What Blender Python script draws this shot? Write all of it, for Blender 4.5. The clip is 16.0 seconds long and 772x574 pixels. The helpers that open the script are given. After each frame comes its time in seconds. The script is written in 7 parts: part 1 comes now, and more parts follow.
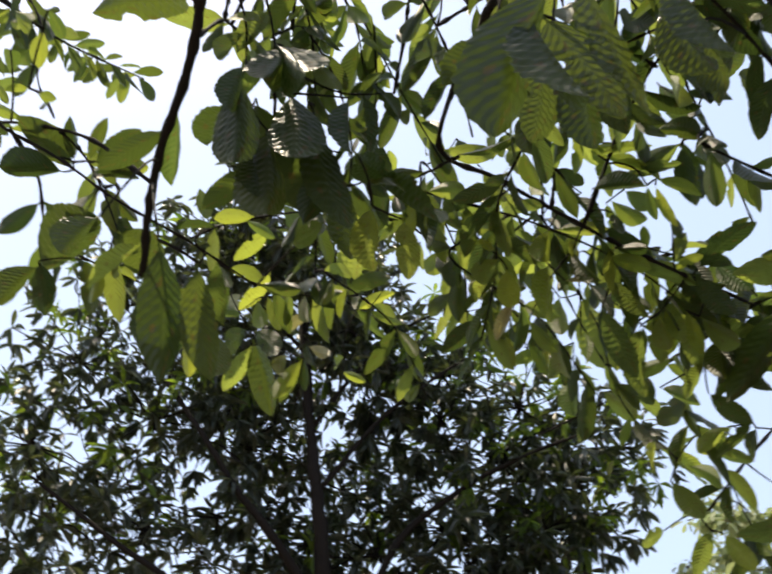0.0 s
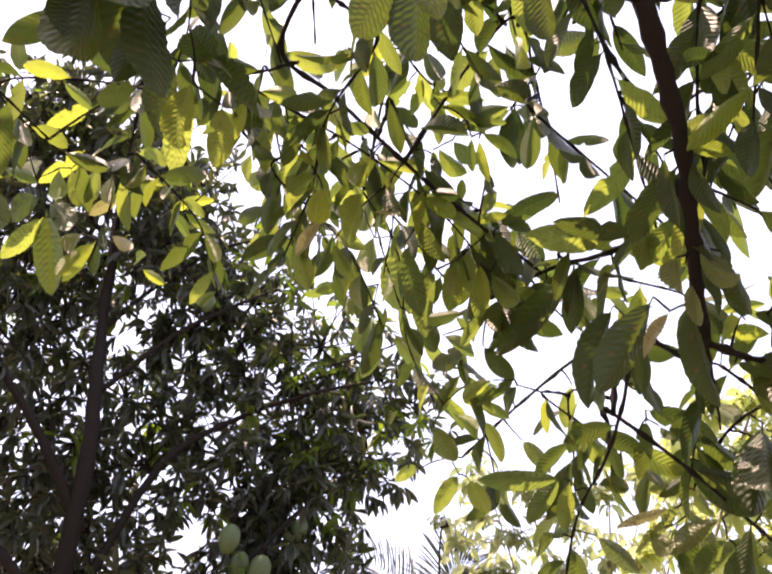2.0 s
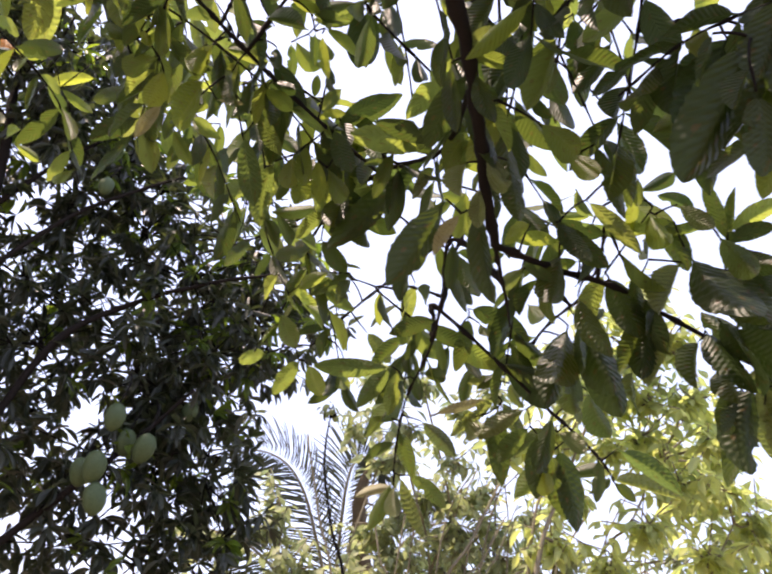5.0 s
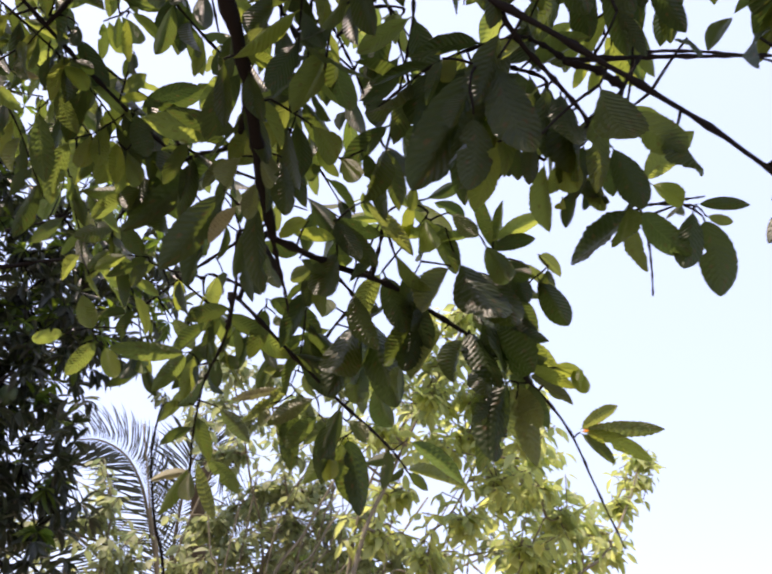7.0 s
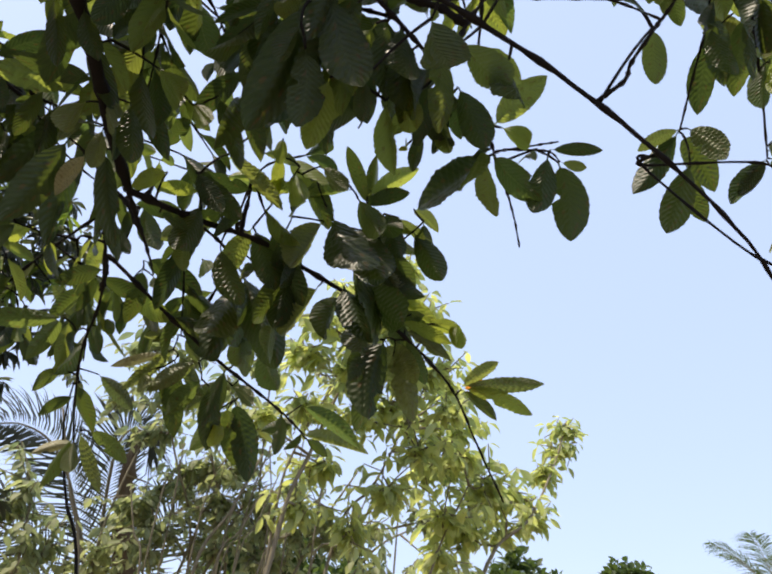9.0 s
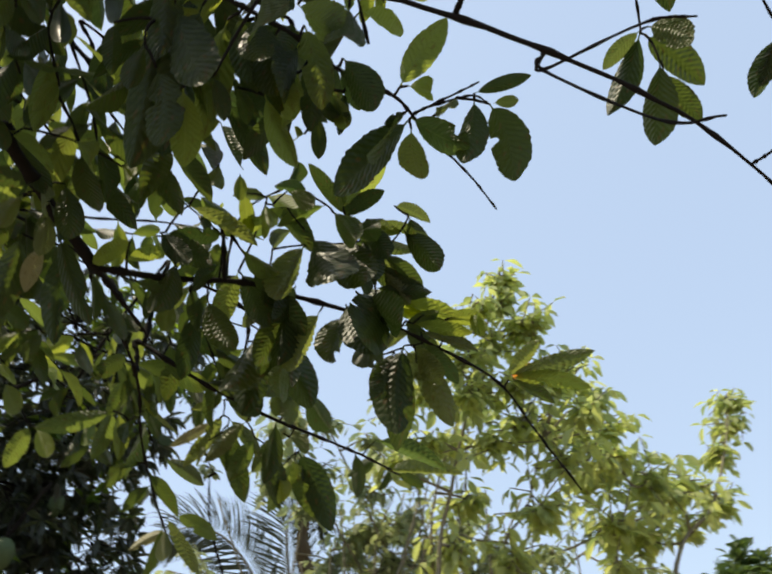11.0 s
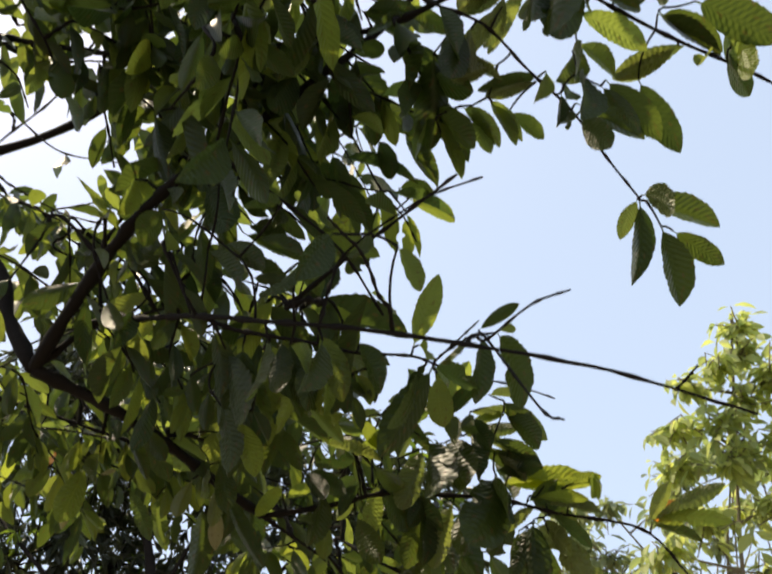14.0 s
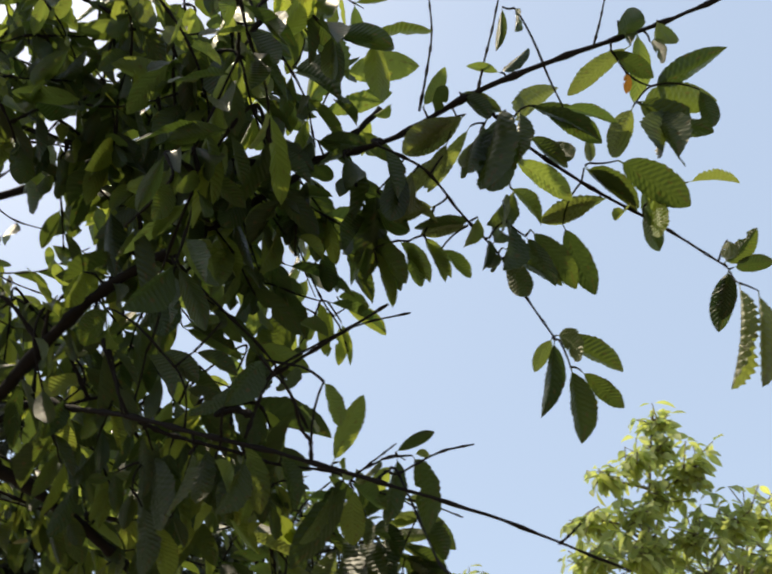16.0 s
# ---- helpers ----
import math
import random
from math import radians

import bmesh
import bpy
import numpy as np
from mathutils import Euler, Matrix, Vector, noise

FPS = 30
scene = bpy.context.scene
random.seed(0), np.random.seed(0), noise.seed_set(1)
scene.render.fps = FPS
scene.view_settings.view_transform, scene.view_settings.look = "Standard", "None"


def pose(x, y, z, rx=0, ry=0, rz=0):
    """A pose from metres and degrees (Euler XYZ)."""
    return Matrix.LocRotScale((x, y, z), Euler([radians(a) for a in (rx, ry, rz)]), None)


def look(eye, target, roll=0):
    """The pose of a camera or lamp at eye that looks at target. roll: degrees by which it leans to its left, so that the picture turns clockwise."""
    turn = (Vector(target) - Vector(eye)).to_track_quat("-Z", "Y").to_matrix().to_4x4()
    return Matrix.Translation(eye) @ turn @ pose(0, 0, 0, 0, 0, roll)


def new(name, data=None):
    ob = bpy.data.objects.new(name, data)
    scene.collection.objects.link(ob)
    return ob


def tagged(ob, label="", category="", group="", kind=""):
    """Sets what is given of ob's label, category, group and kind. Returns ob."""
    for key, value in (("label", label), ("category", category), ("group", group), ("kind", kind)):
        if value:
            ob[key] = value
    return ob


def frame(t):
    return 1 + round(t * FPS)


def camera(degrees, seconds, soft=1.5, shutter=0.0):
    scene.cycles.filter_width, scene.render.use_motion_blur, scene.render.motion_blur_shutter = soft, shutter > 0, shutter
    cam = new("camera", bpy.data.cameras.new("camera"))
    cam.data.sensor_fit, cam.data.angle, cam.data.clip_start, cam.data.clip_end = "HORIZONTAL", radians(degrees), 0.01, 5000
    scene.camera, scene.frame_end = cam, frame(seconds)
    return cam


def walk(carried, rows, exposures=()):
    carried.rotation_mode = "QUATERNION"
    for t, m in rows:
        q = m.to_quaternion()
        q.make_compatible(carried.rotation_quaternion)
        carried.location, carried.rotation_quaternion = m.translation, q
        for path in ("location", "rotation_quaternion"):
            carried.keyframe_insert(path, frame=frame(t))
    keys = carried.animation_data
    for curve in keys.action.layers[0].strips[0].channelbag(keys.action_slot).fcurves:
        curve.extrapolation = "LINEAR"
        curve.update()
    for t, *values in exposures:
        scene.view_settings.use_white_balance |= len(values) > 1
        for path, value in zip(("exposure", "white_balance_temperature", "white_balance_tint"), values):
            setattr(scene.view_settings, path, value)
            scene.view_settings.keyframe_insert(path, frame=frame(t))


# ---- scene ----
cam = camera(53.7, 16.0, 2.2, 0.4)
PATH = [
    (0, (0.207, 0.032, 1.643), (-0.041, 1.580, 2.884), 8.0),
    (0.5, (0.237, 0.043, 1.635), (0.122, 1.607, 2.876), 9.4),
    (1, (0.262, 0.066, 1.625), (0.181, 1.619, 2.883), 9.7),
    (1.5, (0.260, 0.075, 1.626), (0.358, 1.628, 2.883), 9.6),
    (2, (0.250, 0.066, 1.623), (0.458, 1.666, 2.805), 10.0),
    (2.5, (0.258, 0.073, 1.617), (0.479, 1.721, 2.728), 9.9),
    (3, (0.269, 0.080, 1.620), (0.539, 1.744, 2.696), 9.0),
    (3.2, (0.275, 0.079, 1.612), (0.569, 1.742, 2.683), 9.3),
    (5.3, (0.405, -0.012, 1.607), (0.889, 1.656, 2.600), 9.9),
    (5.5, (0.416, -0.013, 1.582), (0.947, 1.612, 2.619), 9.6),
    (6, (0.443, -0.042, 1.586), (1.045, 1.563, 2.616), 9.5),
    (6.5, (0.461, -0.069, 1.593), (1.118, 1.515, 2.622), 7.2),
    (7, (0.478, -0.084, 1.596), (1.212, 1.466, 2.625), 7.7),
    (7.5, (0.497, -0.100, 1.594), (1.288, 1.417, 2.630), 7.0),
    (8, (0.513, -0.108, 1.589), (1.361, 1.403, 2.586), 7.2),
    (8.5, (0.542, -0.101, 1.589), (1.431, 1.399, 2.569), 5.2),
    (8.7, (0.556, -0.102, 1.589), (1.443, 1.396, 2.573), 4.8),
    (10.8, (0.737, -0.104, 1.576), (1.350, 1.465, 2.654), -3.4),
    (11, (0.766, -0.107, 1.581), (1.296, 1.483, 2.671), -5.1),
    (11.5, (0.839, -0.130, 1.592), (1.170, 1.486, 2.722), -5.8),
    (12, (0.884, -0.174, 1.595), (1.050, 1.446, 2.755), -6.5),
    (12.5, (0.930, -0.226, 1.605), (0.886, 1.401, 2.768), -7.6),
    (13, (0.957, -0.266, 1.614), (0.853, 1.351, 2.786), -7.6),
    (13.5, (0.977, -0.302, 1.624), (0.810, 1.299, 2.811), -7.9),
    (14, (0.990, -0.325, 1.632), (0.840, 1.194, 2.925), -7.2),
    (14.5, (0.990, -0.352, 1.636), (0.852, 1.123, 2.980), -7.8),
    (15, (0.996, -0.366, 1.644), (0.915, 1.089, 3.013), -8.4),
    (15.5, (1.004, -0.396, 1.642), (0.953, 1.012, 3.062), -7.9),
    (16, (1.019, -0.417, 1.650), (1.033, 1.028, 3.032), -6.1),
]
walk(cam, [(t, look(eye, target, roll)) for t, eye, target, roll in PATH], exposures=[(0, 0.38, 8000, 10), (0.5, 0.64, 7900, 16), (0.9, 1.15, 8500, 27), (1.6, 1.36, 8700, 31), (3.2, 1.20, 8500, 31), (5.5, 0.96, 7700, 27), (6.5, 0.84, 7600, 28), (7.0, 0.62, 7500, 27), (8.0, 0.36, 7500, 18), (8.7, 0.28, 7500, 16), (10.8, 0.03, 8000, 6), (13, 0.0, 8000, 6), (14, 0.20, 8600, 9), (15, 0.08, 8100, 8), (16, -0.04, 8200, 7)])

# ---- sky, sun ----
SUN_UP, SUN_TURN = radians(66), radians(-76)
world = bpy.data.worlds.new("sky")
scene.world = world
world.use_nodes = True
wn = world.node_tree
sky = wn.nodes.new("ShaderNodeTexSky")
sky.sky_type, sky.sun_disc = "NISHITA", False
sky.sun_elevation, sky.sun_rotation = SUN_UP, SUN_TURN
sky.air_density, sky.dust_density, sky.ozone_density = 0.9, 1.9, 0.6
veil = wn.nodes.new("ShaderNodeMix")  # thin even haze in front of the blue
veil.data_type = "RGBA"
veil.inputs[0].default_value, veil.inputs[7].default_value = 0.78, (1.33, 1.85, 2.95, 1)
wn.links.new(sky.outputs["Color"], veil.inputs[6])
wn.links.new(veil.outputs[2], wn.nodes["Background"].inputs["Color"])
wn.nodes["Background"].inputs["Strength"].default_value = 0.36
sun = new("sun", bpy.data.lights.new("sun", "SUN"))
sun.data.energy, sun.data.angle, sun.data.color = 4.6, radians(0.53), (1.0, 0.95, 0.86)
toward = Vector((math.sin(SUN_TURN) * math.cos(SUN_UP), math.cos(SUN_TURN) * math.cos(SUN_UP), math.sin(SUN_UP)))
sun.matrix_world = look(toward * 60, (0, 0, 0))


# ---- materials ----
def material(name):
    m = bpy.data.materials.new(name)
    m.use_nodes = True
    return m, m.node_tree, m.node_tree.nodes["Principled BSDF"], m.node_tree.nodes["Material Output"]


def node(tree, kind, inputs=(), **settings):
    n = tree.nodes.new(kind)
    for k, v in settings.items():
        setattr(n, k, v)
    for k, v in dict(inputs).items():
        if isinstance(v, bpy.types.NodeSocket):
            tree.links.new(v, n.inputs[k])
        else:
            n.inputs[k].default_value = v
    return n


def calc(tree, op, a, b=0.0, c=0.0):
    return node(tree, "ShaderNodeMath", {0: a, 1: b, 2: c}, operation=op).outputs[0]


def blend(tree, fac, a, b):
    n = node(tree, "ShaderNodeMix", {0: fac, 6: a, 7: b}, data_type="RGBA")
    return n.outputs[2]


def leaf_material(name, dark, light, through_colour, pairs=13, relief=0.5, thin=0.42, rough=0.42, spots=0.0, gloss=0.25):
    """A leaf: waxy face, light coming through it, side veins in relief, a pale midrib. The leaf's own length and width are its UV."""
    m, t, p, out = material(name)
    uv = node(t, "ShaderNodeSeparateXYZ", {0: node(t, "ShaderNodeTexCoord").outputs["UV"]})
    side = calc(t, "ABSOLUTE", calc(t, "SUBTRACT", uv.outputs[0], 0.5))
    rise = calc(t, "SUBTRACT", uv.outputs[1], calc(t, "MULTIPLY", side, 0.35))
    wave = calc(t, "SINE", calc(t, "MULTIPLY", rise, pairs * 6.283))
    rib = calc(t, "LESS_THAN", side, 0.022)
    vein = calc(t, "MAXIMUM", calc(t, "MULTIPLY", calc(t, "SMOOTH_MAX", calc(t, "SUBTRACT", wave, 0.55), 0.0, 0.2), 1.1), rib)
    grain = node(t, "ShaderNodeTexNoise", {"Vector": node(t, "ShaderNodeTexCoord").outputs["Object"], "Scale": 9.0, "Detail": 4.0})
    own = calc(t, "FRACT", calc(t, "ADD", node(t, "ShaderNodeObjectInfo").outputs["Random"], node(t, "ShaderNodeNewGeometry").outputs["Random Per Island"]))
    mixv = calc(t, "MULTIPLY_ADD", grain.outputs["Fac"], 0.5, calc(t, "MULTIPLY_ADD", own, 0.9, -0.2))
    col = blend(t, mixv, (*dark, 1), (*light, 1))
    col = blend(t, calc(t, "MULTIPLY", vein, 0.18), col, (light[0] * 1.5, light[1] * 1.35, light[2] * 1.6, 1))
    back = blend(t, own, (through_colour[0] * 1.45, through_colour[1] * 1.35, through_colour[2] * 1.2, 1), (through_colour[0] * 0.34, through_colour[1] * 0.45, through_colour[2] * 0.5, 1))
    back = blend(t, calc(t, "MULTIPLY", vein, 0.25), back, (through_colour[0] * 1.3, through_colour[1] * 1.2, through_colour[2] * 1.6, 1))
    if spots:
        patch = node(t, "ShaderNodeTexNoise", {"Vector": node(t, "ShaderNodeTexCoord").outputs["UV"], "Scale": 5.0, "Detail": 5.0})
        hit = calc(t, "MULTIPLY", calc(t, "GREATER_THAN", patch.outputs["Fac"], 0.62), spots)
        col = blend(t, hit, col, (0.12, 0.06, 0.02, 1))
        back = blend(t, hit, back, (0.16, 0.07, 0.02, 1))
    height = calc(t, "ADD", calc(t, "MULTIPLY", wave, 0.5), calc(t, "MULTIPLY_ADD", rib, 0.6, calc(t, "MULTIPLY", grain.outputs["Fac"], 0.5)))
    bump = node(t, "ShaderNodeBump", {"Height": height, "Strength": relief, "Distance": 0.0012})
    t.links.new(col, p.inputs["Base Color"])
    t.links.new(bump.outputs[0], p.inputs["Normal"])
    p.inputs["Roughness"].default_value = rough
    p.inputs["Specular IOR Level"].default_value = gloss
    glow = node(t, "ShaderNodeBsdfTranslucent", {"Color": back, "Normal": bump.outputs[0]})
    mix = node(t, "ShaderNodeMixShader", {0: thin, 1: p.outputs[0], 2: glow.outputs[0]})
    t.links.new(mix.outputs[0], out.inputs["Surface"])
    return m


def bark_material(name, dark, light, scale=60.0, depth=0.004):
    m, t, p, out = material(name)
    at = node(t, "ShaderNodeTexCoord").outputs["Object"]
    fine = node(t, "ShaderNodeTexNoise", {"Vector": at, "Scale": scale, "Detail": 6.0, "Roughness": 0.65})
    broad = node(t, "ShaderNodeTexNoise", {"Vector": at, "Scale": scale * 0.16, "Detail": 3.0})
    t.links.new(blend(t, calc(t, "MULTIPLY_ADD", fine.outputs["Fac"], 0.7, calc(t, "MULTIPLY", broad.outputs["Fac"], 0.4)), (*dark, 1), (*light, 1)), p.inputs["Base Color"])
    t.links.new(node(t, "ShaderNodeBump", {"Height": fine.outputs["Fac"], "Strength": 0.8, "Distance": depth}).outputs[0], p.inputs["Normal"])
    p.inputs["Roughness"].default_value = 0.85
    p.inputs["Specular IOR Level"].default_value = 0.12
    return m


# g has shade put into its colour; m and b have sunlight put in
GUAVA = {
    "g": leaf_material("guava_leaf_green_shaded", (0.007, 0.013, 0.004), (0.024, 0.040, 0.011), (0.155, 0.225, 0.036), relief=0.5, thin=0.28, rough=0.42, spots=0.4, gloss=0.24),
    "b": leaf_material("guava_leaf_young_lit", (0.070, 0.115, 0.018), (0.120, 0.170, 0.030), (0.38, 0.46, 0.065), relief=0.5, thin=0.45, spots=0.3),
    "m": leaf_material("guava_leaf_olive_lit", (0.018, 0.030, 0.009), (0.044, 0.064, 0.020), (0.33, 0.42, 0.075), relief=0.5, thin=0.46, rough=0.48, spots=0.4, gloss=0.22),
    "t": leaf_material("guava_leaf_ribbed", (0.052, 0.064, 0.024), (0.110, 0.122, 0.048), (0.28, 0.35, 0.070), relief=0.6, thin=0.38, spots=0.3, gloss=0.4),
    "o": leaf_material("guava_leaf_withered", (0.32, 0.10, 0.02), (0.50, 0.22, 0.04), (0.75, 0.30, 0.04), relief=0.5, thin=0.45, spots=0.8),
    # sun on a leaf's back is put into this pale colour
    "c": leaf_material("guava_leaf_sunlit_back", (0.20, 0.20, 0.10), (0.34, 0.32, 0.18), (0.36, 0.36, 0.13), relief=0.6, thin=0.25, rough=0.35, spots=0.4),
}
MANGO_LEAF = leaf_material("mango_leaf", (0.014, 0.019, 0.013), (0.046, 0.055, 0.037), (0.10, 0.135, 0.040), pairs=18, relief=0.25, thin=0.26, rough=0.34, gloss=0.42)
MANGO_YOUNG = leaf_material("mango_leaf_young", (0.050, 0.090, 0.018), (0.090, 0.140, 0.030), (0.26, 0.40, 0.04), pairs=18, relief=0.25, thin=0.38, rough=0.36)
# sapling leaf colour raised to look sunlit, shrub leaf colour paled for haze
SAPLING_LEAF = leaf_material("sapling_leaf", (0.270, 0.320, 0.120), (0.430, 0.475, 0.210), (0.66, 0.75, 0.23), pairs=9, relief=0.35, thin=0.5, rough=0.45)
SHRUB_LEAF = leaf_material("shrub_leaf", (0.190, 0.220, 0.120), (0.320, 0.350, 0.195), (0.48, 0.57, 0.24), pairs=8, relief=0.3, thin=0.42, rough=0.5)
PALM_LEAF = leaf_material("palm_leaflet", (0.035, 0.040, 0.032), (0.085, 0.090, 0.072), (0.10, 0.12, 0.06), pairs=2, relief=0.1, thin=0.25, rough=0.6, gloss=0.06)
FAR_LEAF = leaf_material("far_leaf", (0.035, 0.065, 0.022), (0.080, 0.110, 0.040), (0.15, 0.24, 0.05), pairs=6, relief=0.2, thin=0.3, rough=0.55)
# guava and mango bark near-black: shade under the crowns is put into the colour
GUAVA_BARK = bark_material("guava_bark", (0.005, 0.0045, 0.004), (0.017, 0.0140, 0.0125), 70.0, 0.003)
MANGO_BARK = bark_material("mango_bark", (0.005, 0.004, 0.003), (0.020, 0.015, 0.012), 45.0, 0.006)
PALE_BARK = bark_material("sapling_bark", (0.120, 0.105, 0.070), (0.260, 0.230, 0.160), 50.0, 0.003)
DRY_SHEATH = bark_material("dry_sheath", (0.050, 0.036, 0.022), (0.150, 0.118, 0.075), 40.0, 0.006)

m, t, p, out = material("mango_skin")
at = node(t, "ShaderNodeTexCoord").outputs["Object"]
big = node(t, "ShaderNodeTexNoise", {"Vector": at, "Scale": 14.0, "Detail": 3.0})
dots = node(t, "ShaderNodeTexVoronoi", {"Vector": at, "Scale": 160.0})
skin = blend(t, big.outputs["Fac"], (0.034, 0.058, 0.022, 1), (0.076, 0.108, 0.044, 1))
t.links.new(blend(t, calc(t, "LESS_THAN", dots.outputs["Distance"], 0.16), skin, (0.07, 0.09, 0.04, 1)), p.inputs["Base Color"])
p.inputs["Roughness"].default_value = 0.55
p.inputs["Specular IOR Level"].default_value = 0.25
MANGO_SKIN = m

# ground out of view; its soil is lightened to bounce light up into leaves
m, t, p, out = material("bounce_soil")
at = node(t, "ShaderNodeTexCoord").outputs["Object"]
big = node(t, "ShaderNodeTexNoise", {"Vector": at, "Scale": 0.35, "Detail": 5.0})
fine = node(t, "ShaderNodeTexNoise", {"Vector": at, "Scale": 14.0, "Detail": 8.0})
soil = blend(t, fine.outputs["Fac"], (0.130, 0.098, 0.068, 1), (0.260, 0.200, 0.140, 1))
t.links.new(blend(t, calc(t, "SMOOTH_MAX", calc(t, "SUBTRACT", big.outputs["Fac"], 0.45), 0.0, 0.1), soil, (0.09, 0.12, 0.03, 1)), p.inputs["Base Color"])
t.links.new(node(t, "ShaderNodeBump", {"Height": fine.outputs["Fac"], "Strength": 0.7, "Distance": 0.03}).outputs[0], p.inputs["Normal"])
p.inputs["Roughness"].default_value = 0.95
GROUND = m

# ---- ground ----
bm = bmesh.new()
bmesh.ops.create_grid(bm, x_segments=90, y_segments=90, size=1.0)
for v in bm.verts:
    r = max(abs(v.co.x), abs(v.co.y))
    k = 6.0 + 1500.0 * r ** 4
    v.co.x, v.co.y = v.co.x * k, v.co.y * k
    v.co.z = 0.05 * noise.noise(v.co * 0.6) if r < 0.6 else 0.0
me = bpy.data.meshes.new("ground")
bm.to_mesh(me), bm.free()
me.materials.append(GROUND)
tagged(new("ground", me), "unseen bare soil with thin grass patches, lightened for bounce", "ground", kind="structure")


# ---- helpers for plants ----
def empty(name, at, label, category, group=""):
    ob = new(name)
    ob.location, ob.empty_display_size = at, 0.1
    return tagged(ob, label, category, group)


def under(ob, parent):
    """Hangs ob under parent without moving it."""
    ob.parent = parent
    ob.matrix_parent_inverse = Matrix() if parent.data else Matrix.Translation(-parent.location)
    return ob


def curve_points(points, steps):
    """A smooth line through the points."""
    pts = [Vector(p) for p in points]
    pts = [2 * pts[0] - pts[1]] + pts + [2 * pts[-1] - pts[-2]]
    line = []
    for a, b, c, d in zip(pts, pts[1:], pts[2:], pts[3:]):
        for i in range(steps):
            u = i / steps
            line.append(0.5 * (2 * b + (c - a) * u + (2 * a - 5 * b + 4 * c - d) * u * u + (3 * b - a - 3 * c + d) * u ** 3))
    line.append(pts[-2])
    return line


def tube(line, r0, r1, sides=7, knots=0.0, rng=None):
    """Vertices and faces of a tapered tube along a line, thickened at knots where leaves once sat."""
    verts, faces, n = [], [], len(line)
    side = Vector((0.3, 0.2, 1)).normalized()
    for i, p in enumerate(line):
        along = (line[min(i + 1, n - 1)] - line[max(i - 1, 0)]).normalized()
        side = (side - along * side.dot(along))
        side = side.normalized() if side.length > 1e-4 else along.orthogonal().normalized()
        other = along.cross(side)
        r = r0 + (r1 - r0) * (i / (n - 1)) ** 0.8
        if rng:
            r *= 1 + rng.uniform(-0.10, 0.10) + (knots if i % 4 == 2 else 0)
        for k in range(sides):
            a = 2 * math.pi * k / sides
            verts.append(p + (side * math.cos(a) + other * math.sin(a)) * r)
    for i in range(n - 1):
        for k in range(sides):
            j = (k + 1) % sides
            faces.append((i * sides + k, i * sides + j, (i + 1) * sides + j, (i + 1) * sides + k))
    faces += [tuple(range(sides))[::-1], tuple(range((n - 1) * sides, n * sides))]
    return verts, faces


def mesh_part(name, verts, faces, mat, parent, label="", kind="", smooth=True):
    me = bpy.data.meshes.new(name)
    me.from_pydata([tuple(v) for v in verts], [], faces)
    if smooth:
        me.polygons.foreach_set("use_smooth", [True] * len(me.polygons))
    me.materials.append(mat)
    ob = tagged(new(name, me), label, kind=kind)
    return under(ob, parent)


def branch_part(name, points, r0, r1, mat, parent, label="", steps=5, sides=7, knots=0.22, seed=1):
    rng = random.Random(seed)
    line = curve_points(points, steps)
    for q in line[1:-1]:
        q += Vector((rng.uniform(-1, 1), rng.uniform(-1, 1), rng.uniform(-1, 1))) * r0 * 0.10
    verts, faces = tube(line, r0, r1, sides, knots, rng)
    return mesh_part(name, verts, faces, mat, parent, label)


def leaf_shape(rows, cols, belly, tip, fold, droop, wavy, stalk=0.05, seed=0, scallop=0.0, pleat=0.0, sickle=0.0, twist=0.0, bite=None):
    """One leaf of length 1 along y and width 1 along x: its vertices, faces and UVs. pleat: depth of the valleys between
    its side veins; sickle: how far it bends sideways; bite: side, start and end of a piece that insects have eaten."""
    rng = random.Random(seed)
    verts, faces, uvs = [], [], []
    for i in range(rows + 1):
        v = i / rows
        u = max(0.0, (v - stalk) / (1 - stalk))
        w = max(0.0, 1 - abs(2 * u ** belly - 1) ** 2.1) ** (tip + 0.12 * u * u)
        w *= 1 + scallop * math.sin(u * 56.5 + seed)
        w = max(w, 0.05 if v < 0.5 else 0.015)
        for k in range(cols + 1):
            s = 2 * k / cols - 1
            x = 0.5 * w * s
            if bite and s * bite[0] > 0 and bite[1] < u < bite[2]:
                x *= 1 - 0.5 * math.sin(math.pi * (u - bite[1]) / (bite[2] - bite[1])) ** 0.6
            z = fold * abs(x) - droop * v * v + wavy * math.sin(v * 21 + k * 1.7) * abs(s) * w + rng.uniform(-1, 1) * wavy * 0.3
            z += pleat * math.sin(6.2832 * 13 * (v - 0.175 * abs(s))) * min(1.0, 3 * abs(s)) * w + twist * x * v
            verts.append((x + sickle * math.sin(3.1416 * v), v, z))
            uvs.append((0.5 + 0.5 * s, v))
    for i in range(rows):
        for k in range(cols):
            a = i * (cols + 1) + k
            faces.append((a, a + 1, a + cols + 2, a + cols + 1))
    return np.array(verts), faces, np.array(uvs)


def leaf_mesh(name, shape, mat):
    verts, faces, uvs = shape
    me = bpy.data.meshes.new(name)
    me.from_pydata(verts.tolist(), [], faces)
    layer = me.uv_layers.new(name="leaf")
    layer.data.foreach_set("uv", uvs[[i for f in faces for i in f]].ravel())
    me.polygons.foreach_set("use_smooth", [True] * len(me.polygons))
    me.materials.append(mat)
    return me


